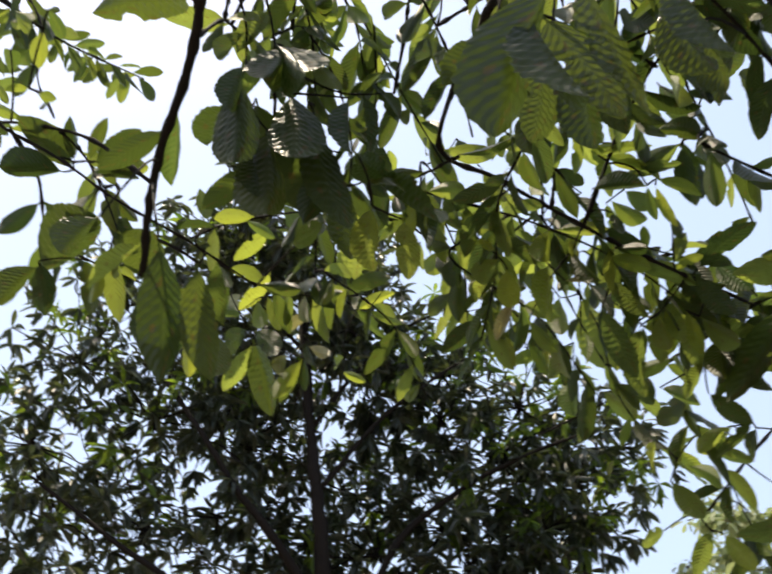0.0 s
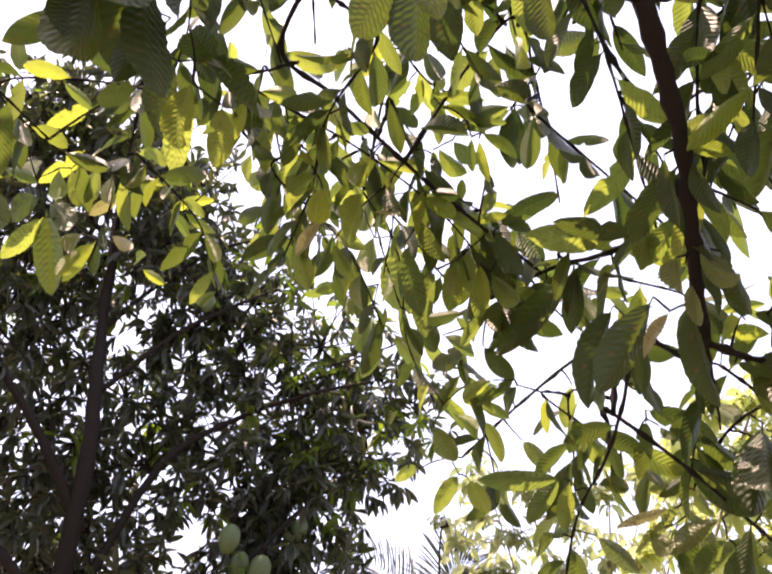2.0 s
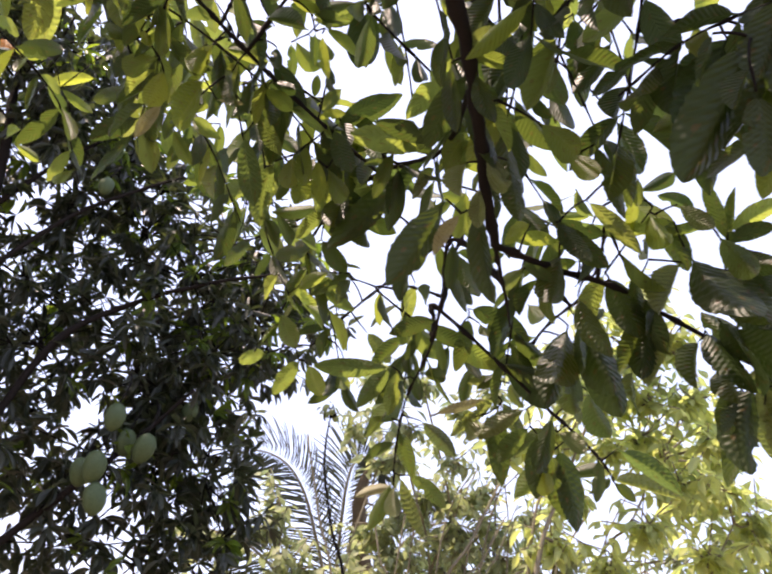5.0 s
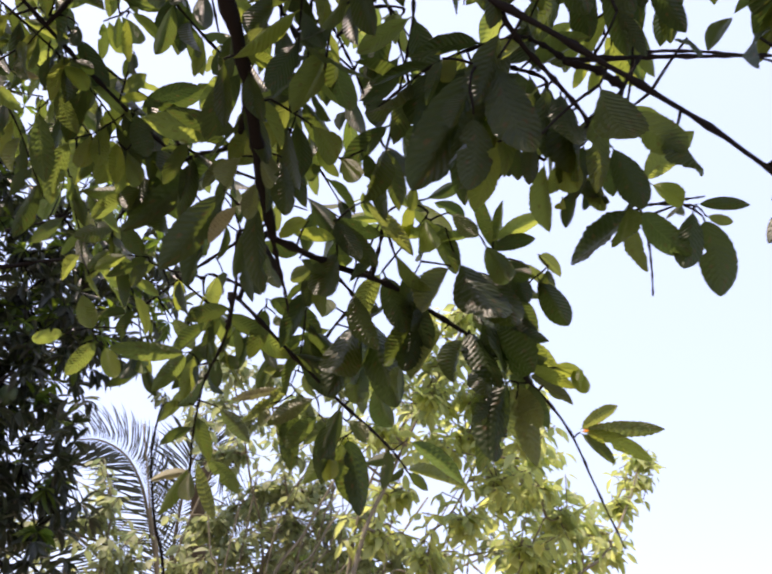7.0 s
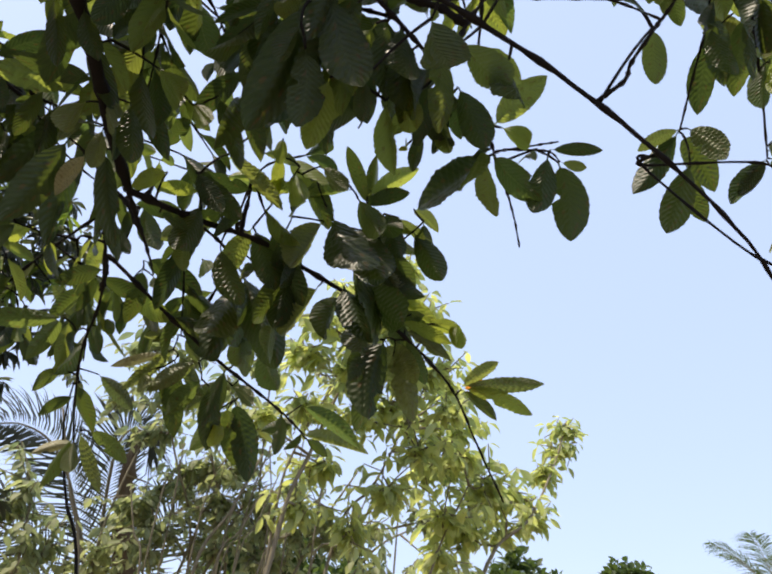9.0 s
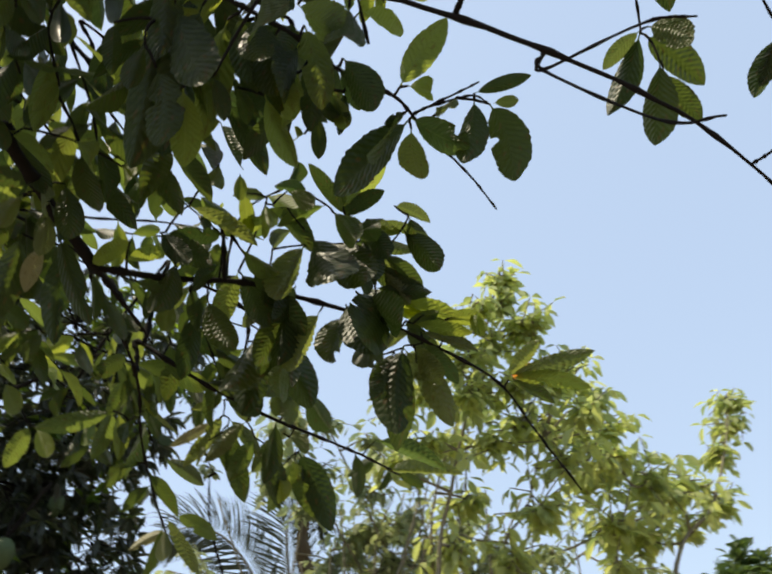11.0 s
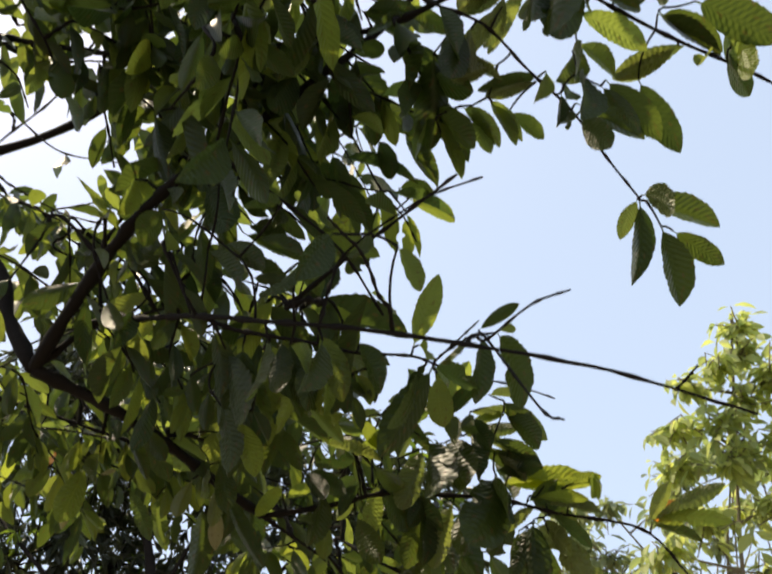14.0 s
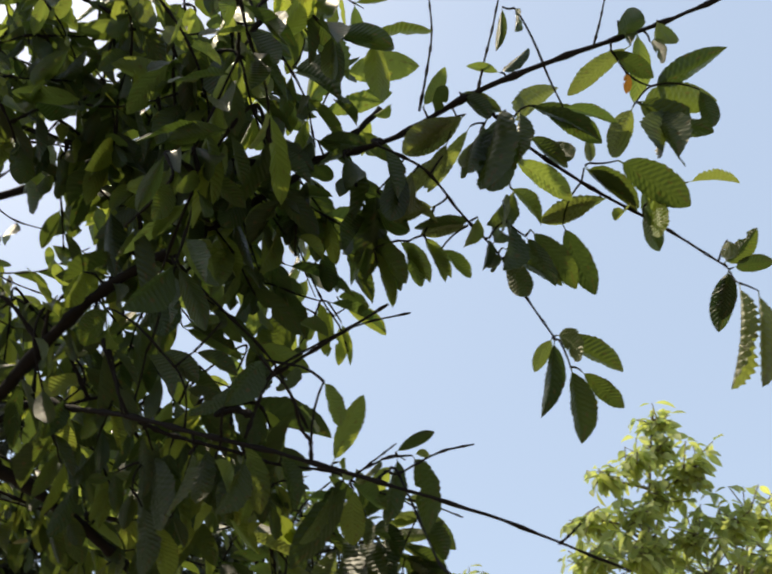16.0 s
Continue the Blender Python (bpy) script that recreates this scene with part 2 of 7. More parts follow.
def leaf_frame(base, tip, up):
    """Axes of a leaf that lies from base to tip with its face towards up."""
    y = tip - base
    length = y.length
    y = y / length
    z = up - y * up.dot(y)
    z = z.normalized() if z.length > 1e-3 else y.orthogonal().normalized()
    return y.cross(z), y, z, length


class Foliage:
    """Many leaves gathered into one mesh."""

    def __init__(self, shapes):
        self.shapes, self.verts, self.faces, self.uvs, self.count = shapes, [], [], [], 0

    def add(self, base, tip, width, up, pick):
        verts, faces, uvs = self.shapes[pick % len(self.shapes)]
        x, y, z, length = leaf_frame(base, tip, up)
        frame3 = np.array([x * width, y * length, z * (width + length) * 0.5])
        self.verts.append(verts @ frame3 + np.array(base))
        self.faces += [tuple(i + self.count for i in f) for f in faces]
        self.uvs.append(uvs)
        self.count += len(verts)

    def part(self, name, mat, parent, label=""):
        if not self.count:
            return None
        me = leaf_mesh(name, (np.concatenate(self.verts), self.faces, np.concatenate(self.uvs)), mat)
        return under(tagged(new(name, me), label, kind="stuff"), parent)


def around(rng, spread=1.0):
    return Vector((rng.gauss(0, spread), rng.gauss(0, spread), rng.gauss(0, spread)))


# ---- mango tree ----
MANGO_SHAPES = [leaf_shape(6, 2, 0.95, 0.95, 0.25 + 0.1 * k, 0.10 + 0.14 * k, 0.012, 0.08, k) for k in range(3)]


def rosette(foliage, at, out, rng, count, size, width=0.23, hang=0.55):
    """A whorl of long leaves round a twig's end, drooping."""
    for k in range(count):
        way = (out * rng.uniform(0.1, 0.9) + around(rng, 0.75)).normalized()
        way = (way + Vector((0, 0, -hang * rng.uniform(0.5, 1.6)))).normalized()
        length = size * rng.uniform(0.6, 1.15)
        up = Vector((0, 0, 1)) + around(rng, 0.45)
        foliage.add(at, at + way * length, length * width * rng.uniform(0.85, 1.15), up, rng.randrange(9))


def mango_tree():
    tree = empty("mango_tree", (-0.32, 3.04, 0.00), "dense dark-green mango tree with green fruit", "tree")
    rng = random.Random(11)
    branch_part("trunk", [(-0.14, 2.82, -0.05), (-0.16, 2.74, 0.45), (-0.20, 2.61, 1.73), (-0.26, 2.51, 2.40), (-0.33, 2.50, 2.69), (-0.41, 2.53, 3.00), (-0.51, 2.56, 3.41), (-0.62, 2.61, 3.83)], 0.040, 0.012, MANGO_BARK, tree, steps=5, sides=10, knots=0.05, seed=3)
    limbs = [
        ([(-0.22, 2.55, 2.27), (-0.42, 2.46, 2.50), (-0.59, 2.41, 2.66), (-0.72, 2.38, 2.81), (-0.95, 2.39, 3.05), (-1.17, 2.42, 3.30)], 0.034),
        ([(-0.20, 2.58, 1.94), (-0.07, 2.61, 2.53), (0.11, 2.63, 2.76), (0.35, 2.60, 2.92), (0.58, 2.54, 3.01)], 0.028),
        ([(-0.20, 2.61, 1.61), (0.08, 2.61, 2.01), (0.28, 2.60, 2.28), (0.43, 2.55, 2.50)], 0.028),
        ([(-0.39, 2.53, 2.97), (-0.28, 2.62, 3.27), (-0.13, 2.70, 3.54), (0.03, 2.68, 3.64)], 0.018),
        ([(-0.33, 2.50, 2.69), (-0.16, 2.55, 3.01), (0.02, 2.58, 3.22), (0.15, 2.59, 3.34)], 0.016),
        ([(-0.25, 2.46, 2.05), (-0.57, 2.40, 2.26), (-0.89, 2.34, 2.41), (-1.27, 2.33, 2.61)], 0.028),
        ([(-0.49, 2.57, 3.32), (-0.70, 2.56, 3.52), (-0.91, 2.51, 3.72), (-0.97, 2.51, 3.98)], 0.015),
        ([(-0.20, 2.63, 1.32), (0.13, 2.59, 1.67), (0.40, 2.51, 1.86)], 0.025),
    ]
    for i, (pts, r) in enumerate(limbs):
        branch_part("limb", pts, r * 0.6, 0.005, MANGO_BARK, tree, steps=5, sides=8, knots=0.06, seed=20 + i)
    clumps = [
        (-1.49, 2.62, 2.85, 0.37), (-1.47, 2.64, 3.27, 0.32), (-1.39, 2.69, 3.60, 0.271), (-1.20, 2.79, 3.89, 0.271), (-1.11, 2.83, 4.32, 0.161), (-0.87, 2.92, 4.04, 0.271), (-0.58, 3.01, 3.93, 0.308),
        (-0.20, 3.08, 3.82, 0.308), (0.06, 2.98, 3.51, 0.32), (0.38, 2.84, 3.28, 0.296), (0.64, 2.82, 3.20, 0.222), (0.77, 2.77, 3.09, 0.197), (0.62, 2.81, 2.91, 0.246), (0.30, 2.85, 3.05, 0.345),
        (-0.14, 2.97, 3.30, 0.345), (-0.64, 3.00, 3.55, 0.37), (-1.05, 2.85, 3.42, 0.345), (-1.09, 2.70, 3.03, 0.345), (-0.72, 2.85, 3.02, 0.271),
    ]
    low = [
        (-1.29, 2.60, 2.56, 0.32), (-0.95, 2.63, 2.56, 0.296), (-0.30, 2.92, 2.89, 0.271), (0.10, 2.93, 2.77, 0.308), (0.43, 2.84, 2.73, 0.271), (-0.44, 2.94, 2.47, 0.246), (0.21, 2.81, 2.59, 0.296), (0.43, 2.79, 2.49, 0.222),
        (0.16, 2.77, 2.27, 0.296), (0.38, 2.79, 2.25, 0.246), (0.19, 2.83, 2.00, 0.296), (0.41, 2.81, 1.96, 0.222), (-0.19, 2.79, 2.06, 0.308), (-0.68, 2.66, 2.22, 0.345), (-1.16, 2.59, 2.21, 0.37), (0.23, 2.81, 1.64, 0.308), (-1.79, 2.76, 2.56, 0.431),
    ]
    low += [(-0.50, 2.74, 3.94, 0.22), (-0.34, 2.79, 3.67, 0.22), (-0.08, 2.84, 3.51, 0.22), (-0.22, 2.82, 3.26, 0.22), (0.06, 2.87, 3.22, 0.22), (-0.32, 2.79, 3.95, 0.22)]
    low += [(-0.42, 2.70, 2.45, 0.20), (-0.24, 2.75, 2.33, 0.20), (-0.32, 2.73, 2.16, 0.20), (-0.10, 2.77, 2.15, 0.20), (-0.55, 2.66, 2.68, 0.22), (-0.14, 2.76, 2.59, 0.22), (-0.38, 2.72, 2.60, 0.20)]
    low += [(0.49, 2.85, 2.77, 0.221), (0.41, 2.8, 2.97, 0.212)]
    low += [(0.57, 2.86, 2.27, 0.21), (0.66, 2.86, 2.09, 0.21), (0.62, 2.81, 1.96, 0.21), (0.35, 2.86, 2.41, 0.21), (0.56, 2.99, 2.41, 0.21), (0.40, 2.92, 2.59, 0.21)]
    low += [(-0.58, 3.25, 2.39, 0.24), (-0.34, 3.28, 2.29, 0.24), (-0.13, 3.14, 2.46, 0.24), (-0.54, 3.12, 2.57, 0.24), (-0.12, 3.28, 2.24, 0.24), (-0.48, 3.39, 2.16, 0.24), (-0.96, 2.36, 3.78, 0.24), (-0.8, 2.3, 3.84, 0.24), (-0.6, 2.3, 3.8, 0.24), (-0.88, 2.45, 3.63, 0.24), (-0.65, 2.41, 3.65, 0.24), (-0.41, 2.39, 3.62, 0.24), (-0.92, 2.58, 3.45, 0.24), (-0.69, 2.62, 3.33, 0.24), (-0.81, 2.76, 3.15, 0.24), (-0.5, 2.5, 3.47, 0.24), (-0.29, 2.53, 3.39, 0.24)]
    back = [(x + 0.08, y + 0.4, z + 0.08, r * 1.1) for x, y, z, r in low + clumps if 2.5 < z < 3.45]
    back += [(-0.78, 2.60, 3.22, 0.26), (-0.74, 2.62, 2.90, 0.26), (-0.59, 2.70, 3.06, 0.26), (-0.55, 2.72, 2.74, 0.26), (-0.70, 2.64, 2.64, 0.26), (-0.36, 2.81, 2.91, 0.26), (-0.34, 2.82, 2.68, 0.26), (-0.13, 2.90, 2.80, 0.26), (-0.12, 2.90, 2.61, 0.26)]
    for name, places, young in (("foliage", clumps, 0.18), ("foliage", low, 0.06), ("foliage", back, 0.0)):
        old, fresh = Foliage(MANGO_SHAPES), Foliage(MANGO_SHAPES)
        twigs = []
        for x, y, z, r in places:
            thick = 85 if places is back else (440 if x > 0 else 330) if z < 2.8 else 450
            for k in range(int(thick * r * r) + 4):
                d = around(rng).normalized() * r * rng.uniform(0.35, 1.08)
                d.y *= 1.25
                at = Vector((x, y, z)) + d
                rosette(fresh if rng.random() < young else old, at, d.normalized(), rng, rng.randint(7, 11), 0.084, 0.25)
                if k % 3 == 0:
                    twigs.append((Vector((x, y, z)) - d * 0.1, at))
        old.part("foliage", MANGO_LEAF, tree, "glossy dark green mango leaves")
        fresh.part("foliage", MANGO_YOUNG, tree, "light green young mango leaves")
        verts, faces = [], []
        for a, b in twigs:
            tv, tf = tube([a, (a + b) * 0.5 + around(rng, 0.015), b], 0.0045, 0.002, 4)
            faces += [tuple(i + len(verts) for i in f) for f in tf]
            verts += tv
        mesh_part("twig", verts, faces, MANGO_BARK, tree, kind="stuff")
    # green fruit on thin stalks
    bm = bmesh.new()
    bmesh.ops.create_uvsphere(bm, u_segments=14, v_segments=10, radius=0.5)
    for v in bm.verts:
        z = v.co.z
        v.co.x = v.co.x * (0.78 + 0.14 * z) + 0.10 * (0.25 - z * z)
        v.co.y *= 0.68 + 0.12 * z
    fruit_mesh = bpy.data.meshes.new("mango")
    bm.to_mesh(fruit_mesh), bm.free()
    fruit_mesh.polygons.foreach_set("use_smooth", [True] * len(fruit_mesh.polygons))
    fruit_mesh.materials.append(MANGO_SKIN)
    fruits = [(0.22, 2.43, 2.31, 0.092), (0.33, 2.48, 2.25, 0.100), (0.27, 2.58, 2.28, 0.090), (0.21, 2.43, 2.15, 0.100), (0.17, 2.50, 2.14, 0.090), (0.24, 2.43, 2.06, 0.100), (-0.07, 2.46, 3.12, 0.075), (0.44, 2.67, 2.46, 0.080)]
    for i, (x, y, z, size) in enumerate(fruits):
        ob = new("mango", fruit_mesh)
        ob.matrix_world = pose(x, y, z, rng.uniform(-14, 14), rng.uniform(-14, 14), rng.uniform(0, 360)) @ Matrix.Diagonal((size * 0.92, size * 0.92, size, 1))
        under(ob, tree)
        top = Vector((x, y, z + size * 0.47))
        branch_part("stalk", [top, top + Vector((0.01, 0.06, 0.10)), top + Vector((-0.02, 0.25, 0.2)), top + Vector((-0.03, 0.5, 0.25))], 0.0028, 0.0035, GUAVA_BARK, tree, steps=3, sides=5, knots=0)
    return tree


mango_tree()

# ---- sapling with drooping leaves painted sunlit-pale ----
BROAD = [leaf_shape(6, 2, 0.85, 0.9, 0.3, 0.12 + 0.12 * k, 0.012, 0.1, 10 + k) for k in range(3)]


def shoot(foliage, a, b, rng, gap, size, width=0.42, hang=0.7):
    """Opposite drooping leaves along a shoot from a to b."""
    along = b - a
    n = max(2, int(along.length / gap))
    for i in range(n + 1):
        at = a + along * (i / n)
        turn = rng.uniform(0, 6.3)
        for k in (0, math.pi, math.pi * 0.5, math.pi * 1.5)[: rng.choice((2, 3, 4))]:
            way = Vector((math.cos(turn + k), math.sin(turn + k), rng.uniform(-hang * 1.7, 0.1) - 0.1)).normalized()
            length = size * rng.uniform(0.6, 1.15)
            foliage.add(at + way * 0.01, at + way * length, length * width * rng.uniform(0.8, 1.15), Vector((0, 0, 1)) + around(rng, 0.35), rng.randrange(9))


def leafy_plant(name, label, category, foot, stems, tufts, mat, bark, seed, size=0.1, gap=0.045, shapes=BROAD, width=0.42, hang=0.7, group="", many=5, wide=1.0):
    """Upright stems, and shoots of leaves in tufts that stand on the nearest stem."""
    plant = empty(name, foot, label, category, group)
    rng = random.Random(seed)
    marks = []
    for i, (pts, r) in enumerate(stems):
        branch_part("stem", pts, r, r * 0.35, bark, plant, steps=5, sides=6, knots=0.12, seed=seed + i)
        marks += curve_points(pts, 5)
    leaves = Foliage(shapes)
    verts, faces = [], []
    for x, y, z, r in tufts:
        c = Vector((x, y, z))
        root = min(marks, key=lambda q: (q - c).length + 0.6 * max(0, q.z - c.z))
        ends = []
        for k in range(many):
            d = Vector((rng.gauss(0, 1), rng.gauss(0, 1), rng.gauss(0.35, 0.9))).normalized() * r * wide * rng.uniform(0.4, 1.0)
            ends.append((c - d * 0.25, c + d))
            shoot(leaves, c - d * 0.25, c + d, rng, gap, size, width, hang)
        for a, b in [(root, c)] + ends:
            tv, tf = tube([a, (a + b) * 0.5 + around(rng, 0.02), b], 0.007 if a is root else 0.004, 0.0022, 5)
            faces += [tuple(i + len(verts) for i in f) for f in tf]
            verts += tv
    mesh_part("twig", verts, faces, bark, plant, kind="stuff")
    leaves.part("foliage", mat, plant)
    return plant


leafy_plant("sapling", "tall slender sapling with drooping light green leaves", "tree", (1.57, 2.56, 0.00),
    [([(1.54, 2.56, -0.03), (1.63, 2.52, 1.20), (1.73, 2.49, 2.18), (1.80, 2.46, 2.46), (1.93, 2.41, 2.88), (2.10, 2.32, 3.40)], 0.012),
     ([(1.68, 2.61, -0.03), (1.72, 2.59, 1.20), (1.74, 2.57, 2.21), (1.78, 2.56, 2.49), (1.89, 2.51, 2.78)], 0.009),
     ([(1.76, 2.63, -0.03), (1.87, 2.59, 1.30), (1.99, 2.54, 2.20), (2.11, 2.49, 2.41), (2.20, 2.44, 2.66)], 0.009)],
    [(2.4, 2.46, 2.95, 0.12), (2.54, 2.54, 2.91, 0.12), (2.66, 2.65, 2.82, 0.12), (2.47, 2.63, 2.78, 0.14), (2.67, 2.76, 2.67, 0.14), (2.31, 2.57, 2.81, 0.13), (2.55, 2.78, 2.65, 0.15), (2.10, 2.32, 3.34, 0.077), (2.07, 2.34, 3.22, 0.1), (2.12, 2.31, 3.08, 0.123), (2.00, 2.36, 3.04, 0.115), (2.21, 2.26, 2.86, 0.139), (2.27, 2.22, 2.70, 0.139), (2.08, 2.34, 2.85, 0.154), (1.93, 2.41, 2.83, 0.131), (1.97, 2.39, 2.64, 0.154)] + [(2.22, 2.34, 2.55, 0.154), (1.85, 2.58, 2.71, 0.123), (1.92, 2.58, 2.47, 0.139), (2.12, 2.40, 2.38, 0.154), (2.11, 2.42, 2.72, 0.139), (1.80, 2.51, 2.27, 0.139), (2.03, 2.50, 2.23, 0.154), (1.83, 2.32, 3.12, 0.0924), (1.73, 2.35, 2.97, 0.108), (1.70, 2.36, 2.82, 0.115), (1.95, 2.28, 3.17, 0.0924), (2.14, 2.25, 3.09, 0.108), (1.86, 2.31, 2.80, 0.123), (1.89, 2.31, 2.95, 0.115), (1.58, 2.44, 2.56, 0.108), (1.73, 2.43, 2.65, 0.123)],
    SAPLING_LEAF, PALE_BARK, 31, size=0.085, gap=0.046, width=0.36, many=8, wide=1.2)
leafy_plant("sapling", "leaning light green sapling with bare lower stems", "tree", (2.31, 2.60, 0.00),
    [([(2.31, 2.60, -0.03), (2.51, 2.62, 1.40), (2.82, 2.65, 2.24), (3.13, 2.72, 2.50), (3.43, 2.84, 2.86), (3.62, 2.92, 3.18)], 0.012),
     ([(2.23, 2.69, -0.03), (2.31, 2.68, 1.20), (2.47, 2.60, 2.12), (2.60, 2.51, 2.52)], 0.009)],
    [(2.48, 2.41, 2.61, 0.16), (2.71, 2.54, 2.54, 0.16), (2.88, 2.66, 2.55, 0.144), (3.08, 2.75, 2.62, 0.136), (3.40, 2.89, 2.84, 0.12), (3.55, 2.90, 3.00, 0.104), (3.62, 2.94, 3.14, 0.104), (2.52, 2.57, 2.38, 0.16), (2.76, 2.75, 2.38, 0.16), (2.60, 2.71, 2.24, 0.16), (3.04, 2.82, 2.44, 0.16), (3.28, 2.85, 2.55, 0.12)],
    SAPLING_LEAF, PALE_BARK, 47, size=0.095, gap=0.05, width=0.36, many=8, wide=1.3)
leafy_plant("shrub", "scrubby green shrub, paled for haze, with bare thin sticks", "shrub", (1.55, 4.11, 0.00),
    [([(1.46, 3.66, -0.03), (1.40, 3.68, 0.9), (1.33, 3.70, 2.05), (1.20, 3.75, 2.46), (1.07, 3.80, 2.86)], 0.011),
     ([(1.68, 3.59, -0.03), (1.74, 3.58, 0.9), (1.80, 3.57, 2.12), (1.93, 3.55, 2.45), (2.05, 3.53, 2.77)], 0.014),
     ([(1.79, 3.55, -0.03), (1.84, 3.55, 0.9), (1.89, 3.54, 2.14), (1.99, 3.53, 2.37), (2.09, 3.51, 2.61)], 0.010),
     ([(1.84, 3.53, -0.03), (1.88, 3.53, 0.9), (1.92, 3.53, 2.14), (1.99, 3.53, 2.35), (2.06, 3.53, 2.57)], 0.007),
     ([(1.94, 3.50, -0.03), (2.01, 3.48, 0.9), (2.08, 3.46, 2.17), (2.22, 3.42, 2.39), (2.36, 3.38, 2.62)], 0.009),
     ([(2.17, 3.41, -0.03), (2.23, 3.38, 0.9), (2.30, 3.36, 2.20), (2.44, 3.31, 2.35), (2.58, 3.26, 2.49)], 0.008),
     ([(1.56, 3.62, -0.03), (1.58, 3.63, 0.9), (1.60, 3.64, 2.40), (1.64, 3.65, 2.58), (1.69, 3.66, 2.75)], 0.006),
     ([(1.63, 3.60, -0.03), (1.60, 3.62, 0.9), (1.58, 3.64, 2.09), (1.52, 3.68, 2.31), (1.47, 3.73, 2.53)], 0.009),
     ([(1.90, 3.51, -0.03), (1.94, 3.51, 0.9), (1.98, 3.51, 2.15), (2.06, 3.50, 2.42), (2.14, 3.49, 2.68)], 0.007)] + [
     ([(2.01, 3.68, -0.03), (2.04, 3.68, 1.2), (2.06, 3.68, 2.45), (2.23, 3.61, 3.19)], 0.008), ([(1.94, 3.70, -0.03), (1.97, 3.70, 1.2), (1.99, 3.70, 2.46), (2.25, 3.61, 2.96)], 0.008), ([(2.22, 3.60, -0.03), (2.25, 3.60, 1.2), (2.27, 3.60, 2.43), (2.30, 3.59, 2.95)], 0.008), ([(2.35, 3.54, -0.03), (2.38, 3.54, 1.2), (2.40, 3.54, 2.42), (2.43, 3.53, 2.85)], 0.008), ([(2.53, 3.46, -0.03), (2.56, 3.46, 1.2), (2.58, 3.46, 2.40), (2.76, 3.36, 2.96)], 0.008)] + [([(2.13, 3.64, -0.03), (2.16, 3.64, 1.2), (2.18, 3.64, 2.44), (2.13, 3.65, 2.86)], 0.008), ([(2.73, 3.35, -0.03), (2.76, 3.35, 1.2), (2.78, 3.35, 2.37), (2.79, 3.34, 2.77)], 0.008), ([(1.80, 3.74, -0.03), (1.83, 3.74, 1.2), (1.85, 3.74, 2.47), (1.98, 3.70, 2.88)], 0.008), ([(1.66, 3.78, -0.03), (1.69, 3.78, 1.2), (1.71, 3.78, 2.48), (1.70, 3.78, 2.80)], 0.008)] + [
     ([(1.55, 4.11, -0.03), (1.50, 4.11, 1.30), (1.46, 4.09, 2.26), (1.58, 4.14, 2.92)], 0.015), ([(1.27, 4.16, -0.03), (1.18, 4.11, 1.40), (1.09, 4.13, 2.54)], 0.014),
     ([(1.83, 4.10, -0.03), (1.88, 4.10, 1.60), (2.06, 4.00, 2.35), (2.31, 4.05, 2.87)], 0.014), ([(2.11, 3.91, -0.03), (2.20, 3.81, 1.50), (2.44, 3.72, 2.35), (2.72, 3.71, 2.86)], 0.013),
     ([(2.30, 3.81, -0.03), (2.44, 3.72, 1.60), (2.77, 3.67, 2.35), (3.14, 3.62, 2.63)], 0.013), ([(1.69, 4.10, -0.03), (1.78, 4.01, 1.60), (1.93, 4.00, 2.44), (2.17, 4.10, 3.01)], 0.012)],
    [(1.06, 4.14, 2.55, 0.209), (1.14, 4.13, 2.25, 0.237), (1.47, 4.08, 2.25, 0.237), (1.72, 4.11, 2.63, 0.19), (1.58, 4.14, 2.92, 0.19), (2.06, 3.99, 2.35, 0.209), (2.31, 3.79, 2.30, 0.209), (2.58, 3.71, 2.44, 0.209), (1.36, 4.11, 1.98, 0.285), (1.83, 4.01, 2.02, 0.285), (2.30, 3.81, 1.97, 0.285), (2.77, 3.62, 2.25, 0.237), (0.89, 4.12, 1.98, 0.285), (0.80, 4.21, 2.35, 0.237), (2.95, 3.62, 2.16, 0.285), (3.23, 3.52, 2.35, 0.237), (2.01, 3.83, 2.74, .22), (1.90, 3.87, 2.51, .22), (2.20, 3.75, 2.45, .22), (2.36, 3.78, 2.70, .22)] + [(1.76, 4.02, 2.40, .22), (1.58, 4.07, 2.52, .22), (2.48, 3.61, 2.54, .22), (2.71, 3.48, 2.50, .22), (2.94, 3.32, 2.55, .22), (3.19, 3.26, 2.70, .22), (1.92, 3.93, 2.74, .22), (2.16, 3.85, 2.61, .22), (1.01, 4.16, 2.42, .2), (1.25, 4.23, 2.26, .2), (1.13, 4.35, 2.15, .2), (1.64, 4.04, 2.53, .2), (1.73, 4.12, 2.30, .2), (1.99, 4.14, 2.41, .2), (2.21, 3.84, 2.31, .2), (2.42, 3.86, 2.49, .2), (1.85, 4.19, 2.69, .2), (2.01, 3.92, 2.59, .2), (1.51, 4.18, 2.19, .2)],
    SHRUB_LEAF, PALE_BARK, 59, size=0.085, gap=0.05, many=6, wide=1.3)
